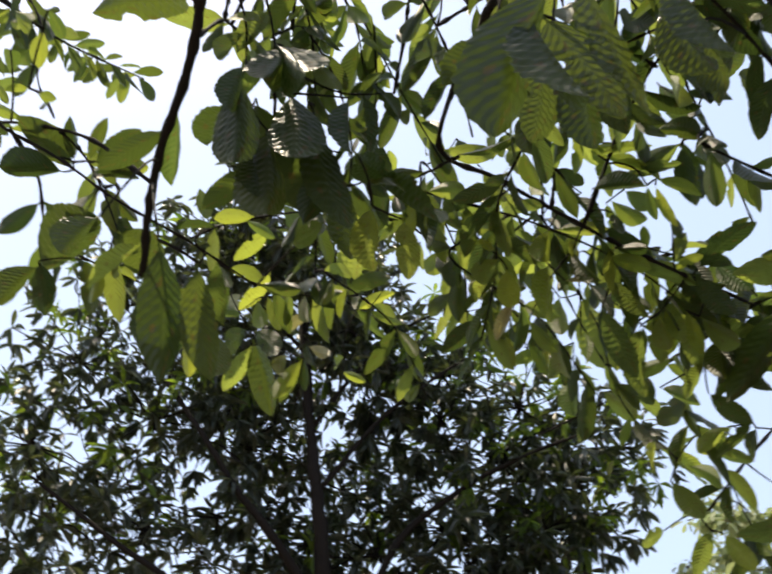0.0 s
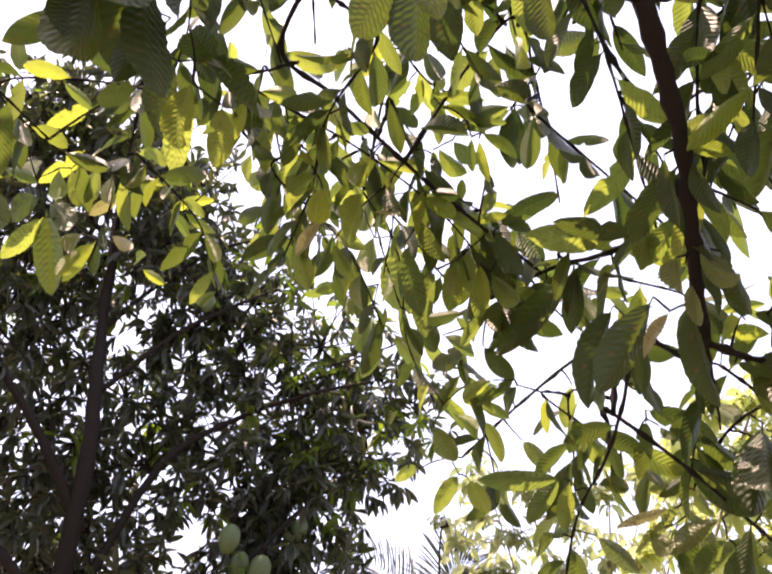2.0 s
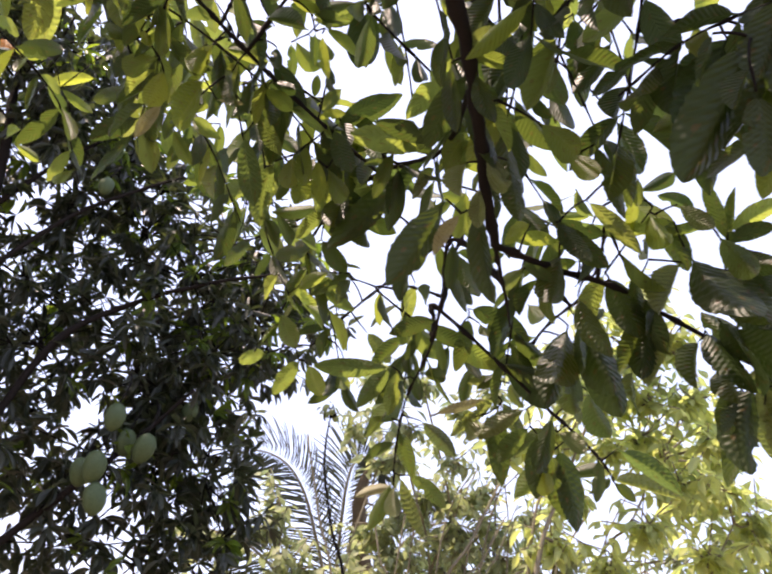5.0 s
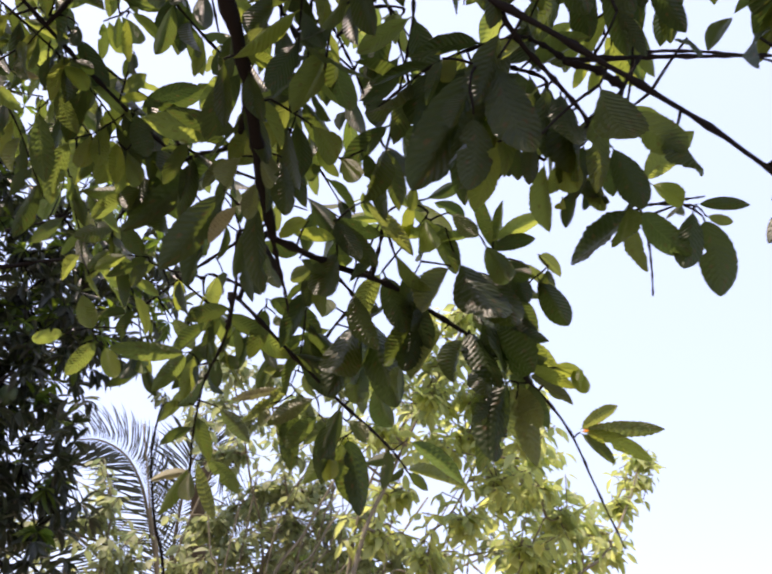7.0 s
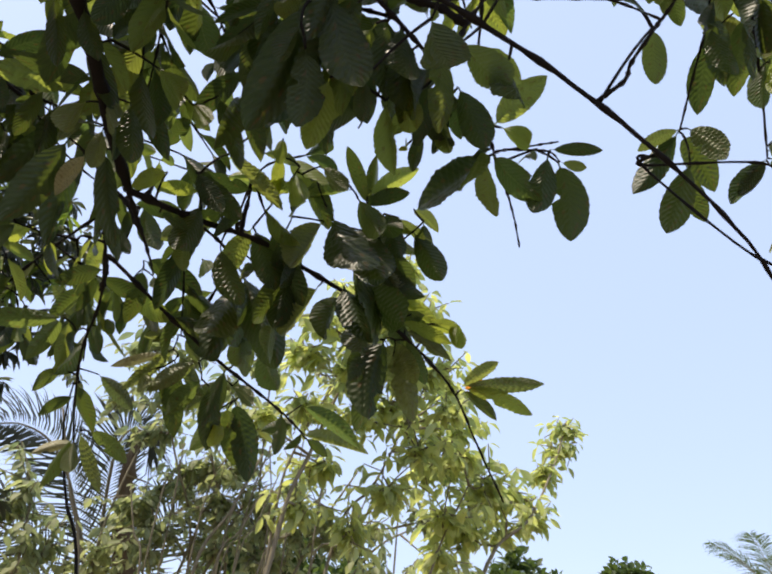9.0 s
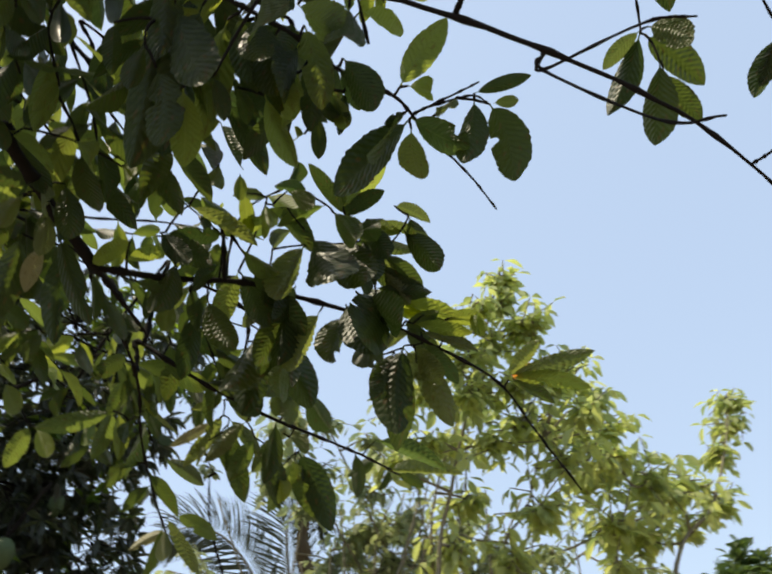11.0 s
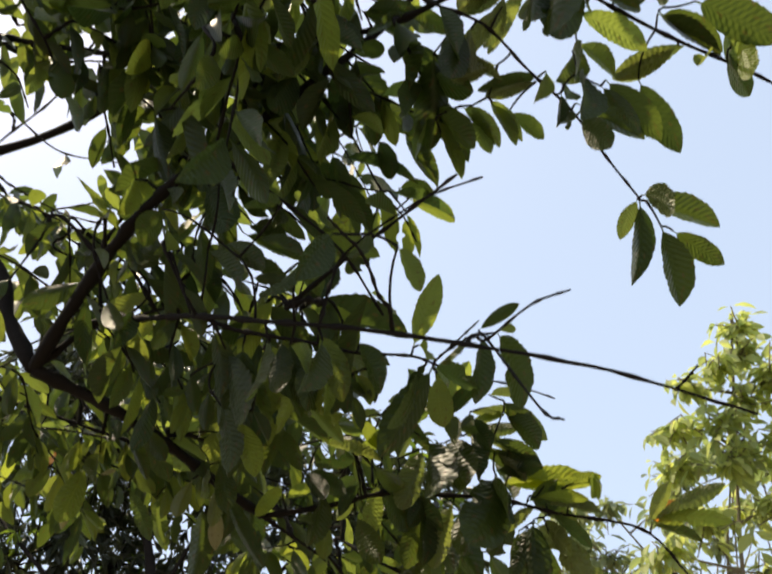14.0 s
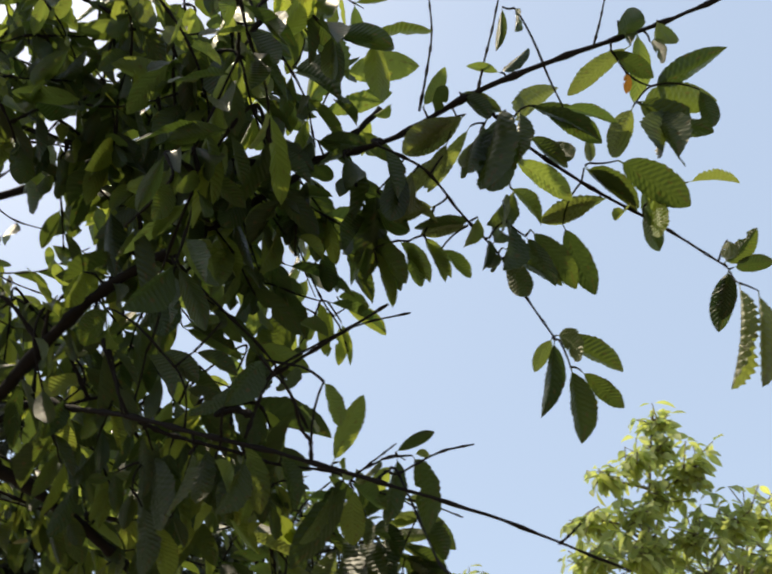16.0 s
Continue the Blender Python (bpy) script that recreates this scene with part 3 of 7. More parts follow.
leafy_plant("sapling", "tall open sapling with sparse green leaves, paled for haze", "tree", (2.14, 4.03, 0.00),
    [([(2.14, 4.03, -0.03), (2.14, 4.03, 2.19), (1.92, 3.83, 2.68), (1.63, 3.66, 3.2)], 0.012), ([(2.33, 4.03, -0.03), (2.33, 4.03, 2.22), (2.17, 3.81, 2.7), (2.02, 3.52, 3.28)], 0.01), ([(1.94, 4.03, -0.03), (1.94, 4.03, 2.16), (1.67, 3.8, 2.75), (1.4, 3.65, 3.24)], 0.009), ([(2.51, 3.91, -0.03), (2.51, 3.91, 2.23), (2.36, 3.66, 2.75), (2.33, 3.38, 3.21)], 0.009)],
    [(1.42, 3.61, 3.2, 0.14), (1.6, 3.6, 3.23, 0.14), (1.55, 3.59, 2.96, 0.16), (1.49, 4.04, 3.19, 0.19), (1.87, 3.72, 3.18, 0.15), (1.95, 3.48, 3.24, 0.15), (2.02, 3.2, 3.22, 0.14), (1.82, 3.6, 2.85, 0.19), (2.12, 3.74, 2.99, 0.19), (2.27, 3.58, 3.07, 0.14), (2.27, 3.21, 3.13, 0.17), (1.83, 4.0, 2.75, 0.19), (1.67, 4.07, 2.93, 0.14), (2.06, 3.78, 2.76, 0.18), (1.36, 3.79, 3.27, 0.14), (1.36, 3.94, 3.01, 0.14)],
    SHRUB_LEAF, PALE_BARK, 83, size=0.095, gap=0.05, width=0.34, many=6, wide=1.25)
leafy_plant("climber", "thin bare climbing stem with a few leaves", "plant", (1.34, 2.68, 0.00),
    [([(1.39, 2.68, -0.02), (1.29, 2.68, 1.00), (1.13, 2.70, 1.93), (1.03, 2.71, 2.19), (0.96, 2.73, 2.43), (0.95, 2.73, 2.64)], 0.009)],
    [(0.95, 2.73, 2.62, 0.06)], SHRUB_LEAF, GUAVA_BARK, 61, size=0.05, many=3)


# ---- palm ----
def frond(palm, pts, leaflet, rng, mat, width=0.05, face=None):
    """A feather frond along pts: the rib and its two rows of narrow drooping leaflets. face: the way its flat side looks."""
    strips = [leaf_shape(5, 1, 0.6, 0.5, 0.5, 0.10 + 0.12 * k, 0.004, 0.0, k) for k in range(3)]
    line = curve_points(pts, 8)
    verts, faces = tube(line, 0.016, 0.004, 6)
    rib = mesh_part("frond", verts, faces, PALE_BARK, palm)
    blades = Foliage(strips)
    for i in range(5, len(line)):
        for half in range(2):
            at = line[i].lerp(line[i - 1], half / 2)
            along = (line[i] - line[i - 1]).normalized()
            side = along.cross(face or Vector((0, 0, 1))).normalized()
            length = leaflet * (1 - 0.55 * abs(i / len(line) - 0.5)) * (0.55 if i > len(line) - 5 else 1)
            for s in (-1, 1):
                tip = at + (side * s * 0.8 + along * 0.62 + Vector((0, 0, rng.uniform(-0.22, 0.05))) + around(rng, 0.06)).normalized() * length * rng.uniform(0.85, 1.1)
                blades.add(at, tip, width * leaflet, (face or Vector((0, 0, 1))) + side * s * 0.6, rng.randrange(3))
    blades.part("blade", mat, rib)


def palm_tree(foot, crown, label, fronds, seed, stem_r, leaflet, mat, width=0.05, face=None, sheath=()):
    palm = empty("palm", foot, label, "palm tree")
    rng = random.Random(seed)
    foot, crown = Vector(foot), Vector(crown)
    branch_part("trunk", [foot - Vector((0, 0, 0.05)), foot.lerp(crown, 0.5) + Vector((0.02, 0, 0)), crown], stem_r, stem_r * 0.8, DRY_SHEATH, palm, steps=10, sides=10, knots=0.1, seed=seed)
    if sheath:
        branch_part("sheath", sheath, stem_r * 1.9, stem_r * 0.5, DRY_SHEATH, palm, "dry brown leaf sheath", sides=9, knots=0.15, seed=seed)
    for pts in fronds:
        frond(palm, [crown] + pts, leaflet, rng, mat, width, face)


def arch(crown, way, lift, reach):
    """Points of a frond that rises from the crown towards a compass angle and bends over."""
    a = radians(way)
    return [Vector(crown) + Vector((math.sin(a), math.cos(a), 0)) * (reach * s) + Vector((0, 0, lift * reach * s - 0.62 * reach * s * s)) for s in (0.25, 0.5, 0.75, 1.0)]


palm_tree((1.81, 5.38, 0), (1.81, 5.38, 1.89), "young palm with dry grey-green feathery fronds", [
    [(1.62, 5.153, 2.377), (1.46, 5.01, 2.649), (1.332, 4.909, 2.835), (1.176, 4.841, 2.971), (1.004, 4.816, 3.014), (0.852, 4.832, 2.982)],
    [(1.722, 5.253, 2.426), (1.645, 5.081, 2.799), (1.622, 4.995, 3.042), (1.66, 4.961, 3.164), (1.764, 4.958, 3.191), (1.876, 5.011, 3.129)],
    [(1.435, 5.102, 2.237), (1.143, 4.985, 2.426), (0.908, 4.921, 2.496), (0.754, 4.949, 2.466), (0.652, 4.991, 2.38)],
    [(1.964, 5.192, 2.404), (2.078, 5.013, 2.69), (2.25, 4.896, 2.84), (2.482, 4.844, 2.851), (2.673, 4.816, 2.756)]], 5, 0.05, 0.36, PALM_LEAF, 0.032, Vector((0.15, -0.95, 0.25)), [(2.025, 5.328, 2.059), (1.849, 5.139, 2.469), (1.761, 5.039, 2.721), (1.72, 4.952, 2.94), (1.734, 4.88, 3.096)])
FAR_CROWN = (18.7, 11.2, 4.7)
palm_tree((18.8, 11.2, 0), FAR_CROWN, "distant palm with upright feathery fronds", [arch(FAR_CROWN, k * 51, 1.5, 1.5) for k in range(7)], 8, 0.13, 0.6, FAR_LEAF, 0.035)


# ---- far trees ----
def far_tree(foot, height, wide, seed):
    tree = empty("tree", foot, "distant dark green broadleaf tree", "tree", "distant trees")
    rng = random.Random(seed)
    f = Vector(foot)
    branch_part("trunk", [f - Vector((0, 0, 0.1)), f + Vector((0.1, 0, height * 0.4)), f + Vector((0, 0.1, height * 0.8))], 0.18, 0.06, MANGO_BARK, tree, steps=4, sides=8, knots=0)
    crown = Foliage(BROAD)
    for k in range(26):
        d = around(rng).normalized()
        c = f + Vector((d.x * wide * 0.8, d.y * wide * 0.8, height * 0.66 + d.z * height * 0.27)) * 1.0
        branch_part("limb", [f + Vector((0, 0, height * 0.4)), (f + Vector((0, 0, height * 0.5))).lerp(c, 0.5), c], 0.05, 0.015, MANGO_BARK, tree, steps=2, sides=5, knots=0) if k % 5 == 0 else None
        for j in range(70):
            at = c + around(rng).normalized() * wide * 0.36 * rng.uniform(0.5, 1)
            rosette(crown, at, d, rng, 3, 0.42, 0.5, 0.3)
    crown.part("crown", FAR_LEAF, tree)


for i, (x, y, h, w) in enumerate([(20.1, 22.6, 7.6, 2.0), (27, 22.8, 8.2, 2.2), (23, 22.6, 6.8, 2.4), (31, 20, 7.6, 2.6), (16.5, 25.5, 7.2, 2.4), (12.5, 27, 7.6, 2.6), (36, 15, 7.8, 2.6)]):
    far_tree((x, y, 0), h, w, 70 + i)

# ---- guava tree ----
guava = empty("guava_tree", (-0.66, -0.55, 0), "guava tree with shade-darkened twisting limbs and ribbed leaves", "tree")


def guava_shape(k, rows, cols, pleat):
    """Guava leaves differ in fold, droop, twist and outline; some are eaten at the edge."""
    bite = {6: (-1, 0.30, 0.44), 9: (1, 0.60, 0.80)}.get(k)
    return leaf_shape(rows, cols, 0.92 + 0.08 * (k % 3), (0.62, 0.82, 0.70)[k % 3], (0.22, 0.42, 0.10, 0.55)[k % 4], (0.05, 0.16, 0.26, -0.06)[k % 4], 0.016, 0.07,
                      40 + k, 0.018, pleat, (0.0, 0.12, -0.10, 0.06, -0.14)[k % 5], (0.3, -0.35, 0.1, -0.2, 0.4, 0.0)[k % 6], bite)


GUAVA_SHAPES = [guava_shape(k, 12, 4, 0.0) for k in range(8)]
GUAVA_PLEAT = {"t": 0.032, "c": 0.034, "b": 0.016, "m": 0.016, "g": 0.012, "o": 0.015}
GUAVA_MESHES = {kind: [leaf_mesh("guava_leaf", guava_shape(k, 56, 6, GUAVA_PLEAT[kind]), mat) for k in range(10)] for kind, mat in GUAVA.items()}
GUAVA_LABEL = {"b": "young yellow-green leaf painted sunlit", "m": "olive-green leaf with light from behind painted in", "t": "tan-green ribbed leaf", "o": "withered orange leaf", "c": "leaf back painted pale as if sunlit"}
leaf_rng = random.Random(5)
BEARS = {}


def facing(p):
    """Tilts guava leaves with their backs to a point amid the camera's path, to fit its view."""
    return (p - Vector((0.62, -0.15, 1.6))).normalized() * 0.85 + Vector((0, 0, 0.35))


def guava_branch(r0, r1, points, fill=0.0):
    """A limb or twig of the guava; fill is how thickly it bears small leaves besides those that are set one by one."""
    name = "limb" if r0 > 0.0058 else "twig"
    rng = random.Random(int(points[0][0] * 1000) + 7 * len(points))
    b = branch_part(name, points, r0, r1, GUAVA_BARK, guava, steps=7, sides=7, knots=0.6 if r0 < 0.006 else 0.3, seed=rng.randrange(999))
    BEARS[b] = (curve_points(points, 8), [])
    if fill:
        line = curve_points(points, 12)
        bunch = {"g": Foliage(GUAVA_SHAPES), "m": Foliage(GUAVA_SHAPES), "b": Foliage(GUAVA_SHAPES)}
        gone, flip = 0.0, 0.0
        for i in range(len(line) // 5, len(line) - 1):
            step = line[i + 1] - line[i]
            gone += step.length
            if gone < 0.025:
                continue
            gone, flip = 0.0, flip + 1.57
            along = step.normalized()
            side = along.orthogonal().normalized()
            side = (side * math.cos(flip) + along.cross(side) * math.sin(flip)).normalized()
            for s in (-1, 1):
                if rng.random() > fill:
                    continue
                way = (side * s + along * rng.uniform(0.2, 0.8) + Vector((0, 0, -0.95)) + around(rng, 0.2)).normalized()
                length = rng.uniform(0.055, 0.100)
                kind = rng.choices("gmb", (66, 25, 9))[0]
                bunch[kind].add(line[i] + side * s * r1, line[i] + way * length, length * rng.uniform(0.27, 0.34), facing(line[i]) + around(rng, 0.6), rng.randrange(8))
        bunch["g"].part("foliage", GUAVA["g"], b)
        bunch["m"].part("foliage", GUAVA["m"], b, "olive-green leaves with light from behind painted in")
        bunch["b"].part("foliage", GUAVA["b"], b, "young yellow-green leaves painted sunlit")
    return b


def leaves_on(b, kind, rows):
    """Leaves set one by one: base, tip and width of each."""
    for x, y, z, tx, ty, tz, w in rows:
        base, tip = Vector((x, y, z)), Vector((tx, ty, tz))
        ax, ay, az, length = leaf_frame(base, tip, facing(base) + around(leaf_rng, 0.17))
        w = min(max(w, 0.20 * length), 0.42 * length)
        ob = new("leaf", leaf_rng.choice(GUAVA_MESHES[kind]))
        turn = Matrix((ax * w, ay * length, az * (w + length) * 0.5)).transposed().to_4x4()
        ob.matrix_world = Matrix.Translation(base) @ turn
        if kind in GUAVA_LABEL:
            ob["label"] = GUAVA_LABEL[kind]
        ob.parent = b
        ob.matrix_parent_inverse = Matrix()
        BEARS[b][1].append(base)


def finish_twigs():
    """Thin side twigs from each branch to the leaves that it bears."""
    for b, (line, bases) in BEARS.items():
        spots, verts, faces = list(line), [], []
        for base in sorted(bases, key=lambda q: min((q - p).length for p in line)):
            near = min(spots, key=lambda p: (p - base).length)
            gap = (near - base).length
            spots.append(base)
            if gap < 0.004:
                continue
            bend = (near + base) * 0.5 + around(leaf_rng, 0.08 * gap) + Vector((0, 0, 0.08 * gap))
            tv, tf = tube([near.lerp(bend, u).lerp(bend.lerp(base, u), u) for u in (0, 0.2, 0.4, 0.6, 0.8, 1)], 0.0017, 0.0011, 5)
            faces += [tuple(i + len(verts) for i in f) for f in tf]
            verts += tv
        if faces:
            mesh_part("side_twig", verts, faces, GUAVA_BARK, b, kind="stuff")


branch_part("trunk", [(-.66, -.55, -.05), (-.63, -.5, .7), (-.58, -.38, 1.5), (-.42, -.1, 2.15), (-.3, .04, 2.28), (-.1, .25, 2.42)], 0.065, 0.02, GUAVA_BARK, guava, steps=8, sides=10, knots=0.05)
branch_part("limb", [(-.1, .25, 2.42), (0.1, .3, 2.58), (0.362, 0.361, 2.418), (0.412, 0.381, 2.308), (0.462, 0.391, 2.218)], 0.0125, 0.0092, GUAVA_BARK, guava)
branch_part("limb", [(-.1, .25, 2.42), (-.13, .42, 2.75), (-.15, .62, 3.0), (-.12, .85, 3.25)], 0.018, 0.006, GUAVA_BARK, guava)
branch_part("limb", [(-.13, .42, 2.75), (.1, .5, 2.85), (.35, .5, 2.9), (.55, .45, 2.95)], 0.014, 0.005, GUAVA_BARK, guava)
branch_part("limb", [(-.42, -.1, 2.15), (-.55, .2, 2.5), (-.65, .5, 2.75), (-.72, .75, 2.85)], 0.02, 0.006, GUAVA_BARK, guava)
b = guava_branch(0.0045, 0.0011, [(0.676, 0.669, 2.102), (0.765, 0.687, 2.109), (0.847, 0.692, 2.116), (0.928, 0.696, 2.101), (1.008, 0.69, 2.078), (1.081, 0.681, 2.041), (1.194, 0.737, 2.021), (1.232, 0.726, 1.944), (1.27, 0.714, 1.867)], fill=0)
leaves_on(b, "t", [(1.056, 0.683, 2.056, 1.003, 0.665, 2.02, 0.025), (0.917, 0.654, 2.155, 0.879, 0.643, 2.066, 0.037), (0.944, 0.7, 2.087, 0.906, 0.703, 2.002, 0.037), (1.069, 0.678, 2.055, 1.135, 0.662, 2.022, 0.019), (1.05, 0.696, 2.04, 1.115, 0.714, 1.948, 0.033), (1.062, 0.69, 2.042, 1.095, 0.673, 1.981, 0.029), (1.205, 0.728, 2.025, 1.237, 0.684, 2.061, 0.019), (1.205, 0.727, 2.027, 1.302, 0.664, 2.042, 0.019), (1.022, 0.6, 2.191, 1.075, 0.616, 2.181, 0.02), (1.009, 0.641, 2.145, 1.057, 0.675, 2.115, 0.02), (1.013, 0.622, 2.185, 1.079, 0.633, 2.175, 0.015), (0.992, 0.626, 2.184, 1.039, 0.635, 2.176, 0.015), (1.016, 0.655, 2.133, 1.053, 0.662, 2.084, 0.025)])
leaves_on(b, "t", [(1.1, 0.678, 2.054, 1.135, 0.678, 2.037, 0.016), (0.976, 0.645, 2.159, 1.06, 0.641, 2.155, 0.019), (0.773, 0.636, 2.183, 0.86, 0.653, 2.15, 0.022), (1.065, 0.697, 2.021, 1.127, 0.73, 1.961, 0.034)])
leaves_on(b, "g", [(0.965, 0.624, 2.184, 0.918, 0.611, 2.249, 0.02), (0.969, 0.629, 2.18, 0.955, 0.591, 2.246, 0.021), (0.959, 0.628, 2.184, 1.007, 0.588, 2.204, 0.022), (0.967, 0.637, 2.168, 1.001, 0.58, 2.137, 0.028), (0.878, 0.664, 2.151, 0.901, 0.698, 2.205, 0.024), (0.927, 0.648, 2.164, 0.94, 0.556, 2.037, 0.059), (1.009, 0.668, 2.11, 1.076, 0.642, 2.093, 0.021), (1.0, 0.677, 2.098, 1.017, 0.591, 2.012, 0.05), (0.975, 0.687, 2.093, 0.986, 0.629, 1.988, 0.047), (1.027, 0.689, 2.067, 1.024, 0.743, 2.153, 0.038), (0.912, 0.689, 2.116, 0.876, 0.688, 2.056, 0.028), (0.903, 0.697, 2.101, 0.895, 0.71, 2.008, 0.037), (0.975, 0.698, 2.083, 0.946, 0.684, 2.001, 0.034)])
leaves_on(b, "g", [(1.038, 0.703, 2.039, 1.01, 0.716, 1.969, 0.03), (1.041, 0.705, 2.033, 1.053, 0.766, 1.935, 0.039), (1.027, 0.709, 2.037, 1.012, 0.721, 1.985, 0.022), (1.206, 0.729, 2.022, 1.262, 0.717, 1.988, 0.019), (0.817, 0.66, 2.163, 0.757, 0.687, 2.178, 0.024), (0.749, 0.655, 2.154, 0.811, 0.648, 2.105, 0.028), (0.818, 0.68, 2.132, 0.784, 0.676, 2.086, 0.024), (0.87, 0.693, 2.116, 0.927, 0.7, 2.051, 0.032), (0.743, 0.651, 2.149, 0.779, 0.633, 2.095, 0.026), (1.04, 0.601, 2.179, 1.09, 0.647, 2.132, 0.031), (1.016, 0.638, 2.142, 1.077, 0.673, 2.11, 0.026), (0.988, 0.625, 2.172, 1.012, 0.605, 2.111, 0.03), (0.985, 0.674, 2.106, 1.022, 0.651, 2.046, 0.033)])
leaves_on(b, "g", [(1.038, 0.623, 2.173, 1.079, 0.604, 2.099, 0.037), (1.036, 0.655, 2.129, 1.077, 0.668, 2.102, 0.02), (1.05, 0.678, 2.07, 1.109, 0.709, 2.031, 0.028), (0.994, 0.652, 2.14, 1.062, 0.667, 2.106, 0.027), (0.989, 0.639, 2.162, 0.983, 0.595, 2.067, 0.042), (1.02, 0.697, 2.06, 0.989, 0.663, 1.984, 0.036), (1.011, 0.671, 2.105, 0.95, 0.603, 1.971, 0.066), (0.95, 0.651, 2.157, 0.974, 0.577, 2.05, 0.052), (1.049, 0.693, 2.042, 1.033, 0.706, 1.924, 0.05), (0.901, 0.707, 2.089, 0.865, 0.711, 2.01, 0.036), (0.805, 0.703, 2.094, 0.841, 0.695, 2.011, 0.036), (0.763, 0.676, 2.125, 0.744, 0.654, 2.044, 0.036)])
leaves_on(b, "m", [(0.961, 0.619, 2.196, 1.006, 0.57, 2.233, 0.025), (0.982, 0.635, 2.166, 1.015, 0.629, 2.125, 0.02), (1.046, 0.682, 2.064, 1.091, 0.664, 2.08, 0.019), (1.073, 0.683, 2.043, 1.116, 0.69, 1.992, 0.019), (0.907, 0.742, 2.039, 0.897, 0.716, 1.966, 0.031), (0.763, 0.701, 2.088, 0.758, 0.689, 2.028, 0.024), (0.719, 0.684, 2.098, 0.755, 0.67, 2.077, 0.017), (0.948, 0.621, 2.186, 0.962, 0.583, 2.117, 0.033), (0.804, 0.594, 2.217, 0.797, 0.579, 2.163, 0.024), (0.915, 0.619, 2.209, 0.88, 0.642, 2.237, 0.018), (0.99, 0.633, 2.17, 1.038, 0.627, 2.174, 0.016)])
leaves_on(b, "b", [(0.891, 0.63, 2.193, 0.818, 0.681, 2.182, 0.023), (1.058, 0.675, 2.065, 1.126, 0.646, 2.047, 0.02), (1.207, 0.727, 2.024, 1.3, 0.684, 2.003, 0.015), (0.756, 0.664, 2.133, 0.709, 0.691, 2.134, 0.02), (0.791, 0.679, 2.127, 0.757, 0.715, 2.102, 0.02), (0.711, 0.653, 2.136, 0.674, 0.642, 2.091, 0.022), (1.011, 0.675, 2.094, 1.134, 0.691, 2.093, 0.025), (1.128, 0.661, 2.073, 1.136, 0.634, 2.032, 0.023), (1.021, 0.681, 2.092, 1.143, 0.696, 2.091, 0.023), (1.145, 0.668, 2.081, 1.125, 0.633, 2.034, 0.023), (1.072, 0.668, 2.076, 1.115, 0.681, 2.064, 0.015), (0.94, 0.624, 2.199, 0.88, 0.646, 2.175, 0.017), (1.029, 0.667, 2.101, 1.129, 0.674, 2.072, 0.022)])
leaves_on(b, "b", [(1.093, 0.663, 2.065, 1.148, 0.655, 2.071, 0.021)])
leaves_on(b, "o", [(1.209, 0.725, 2.026, 1.256, 0.743, 2.053, 0.021)])
b = guava_branch(0.0034, 0.0015, [(0.708, 0.71, 2.083), (0.684, 0.746, 2.139), (0.659, 0.782, 2.166), (0.697, 0.889, 2.145), (0.725, 0.997, 2.115), (0.734, 1.105, 2.077), (0.759, 1.205, 2.025), (0.794, 1.294, 1.96)], fill=0.2)
leaves_on(b, "g", [(0.626, 0.771, 2.203, 0.619, 0.847, 2.097, 0.036), (0.69, 0.851, 2.152, 0.727, 0.844, 2.121, 0.018), (0.722, 1.068, 2.096, 0.714, 1.064, 2.146, 0.02), (0.736, 1.048, 2.097, 0.758, 0.994, 2.076, 0.022), (0.723, 1.16, 2.056, 0.684, 1.15, 2.006, 0.028), (0.713, 1.075, 2.091, 0.707, 1.038, 2.041, 0.026)])
leaves_on(b, "m", [(0.69, 1.063, 2.101, 0.574, 1.113, 2.089, 0.031), (0.688, 1.075, 2.105, 0.66, 1.124, 2.043, 0.029), (0.698, 1.061, 2.098, 0.704, 1.1, 2.036, 0.025), (0.801, 1.24, 1.993, 0.874, 1.236, 1.954, 0.026)])
leaves_on(b, "t", [(0.772, 1.131, 2.053, 0.84, 1.132, 2.008, 0.026), (0.785, 1.247, 1.991, 0.85, 1.274, 1.907, 0.023), (0.785, 1.266, 1.977, 0.788, 1.235, 1.919, 0.03)])
leaves_on(b, "c", [(0.789, 1.276, 1.976, 0.73, 1.309, 1.954, 0.018)])
b = guava_branch(0.004, 0.0018, [(0.72, 0.976, 2.121), (0.719, 0.978, 2.158), (0.718, 0.98, 2.182), (0.81, 0.942, 2.103), (0.924, 0.977, 2.063), (1.03, 1.049, 2.058), (1.125, 1.136, 2.062), (1.211, 1.231, 2.066)], fill=0.1)
leaves_on(b, "g", [(0.766, 0.954, 2.167, 0.769, 0.998, 2.094, 0.03), (0.762, 0.948, 2.178, 0.86, 0.933, 2.151, 0.033), (0.978, 1.046, 2.037, 1.038, 1.088, 1.928, 0.045), (0.917, 1.001, 2.031, 0.951, 1.056, 1.952, 0.037), (0.964, 1.04, 2.025, 1.031, 1.095, 1.941, 0.038)])
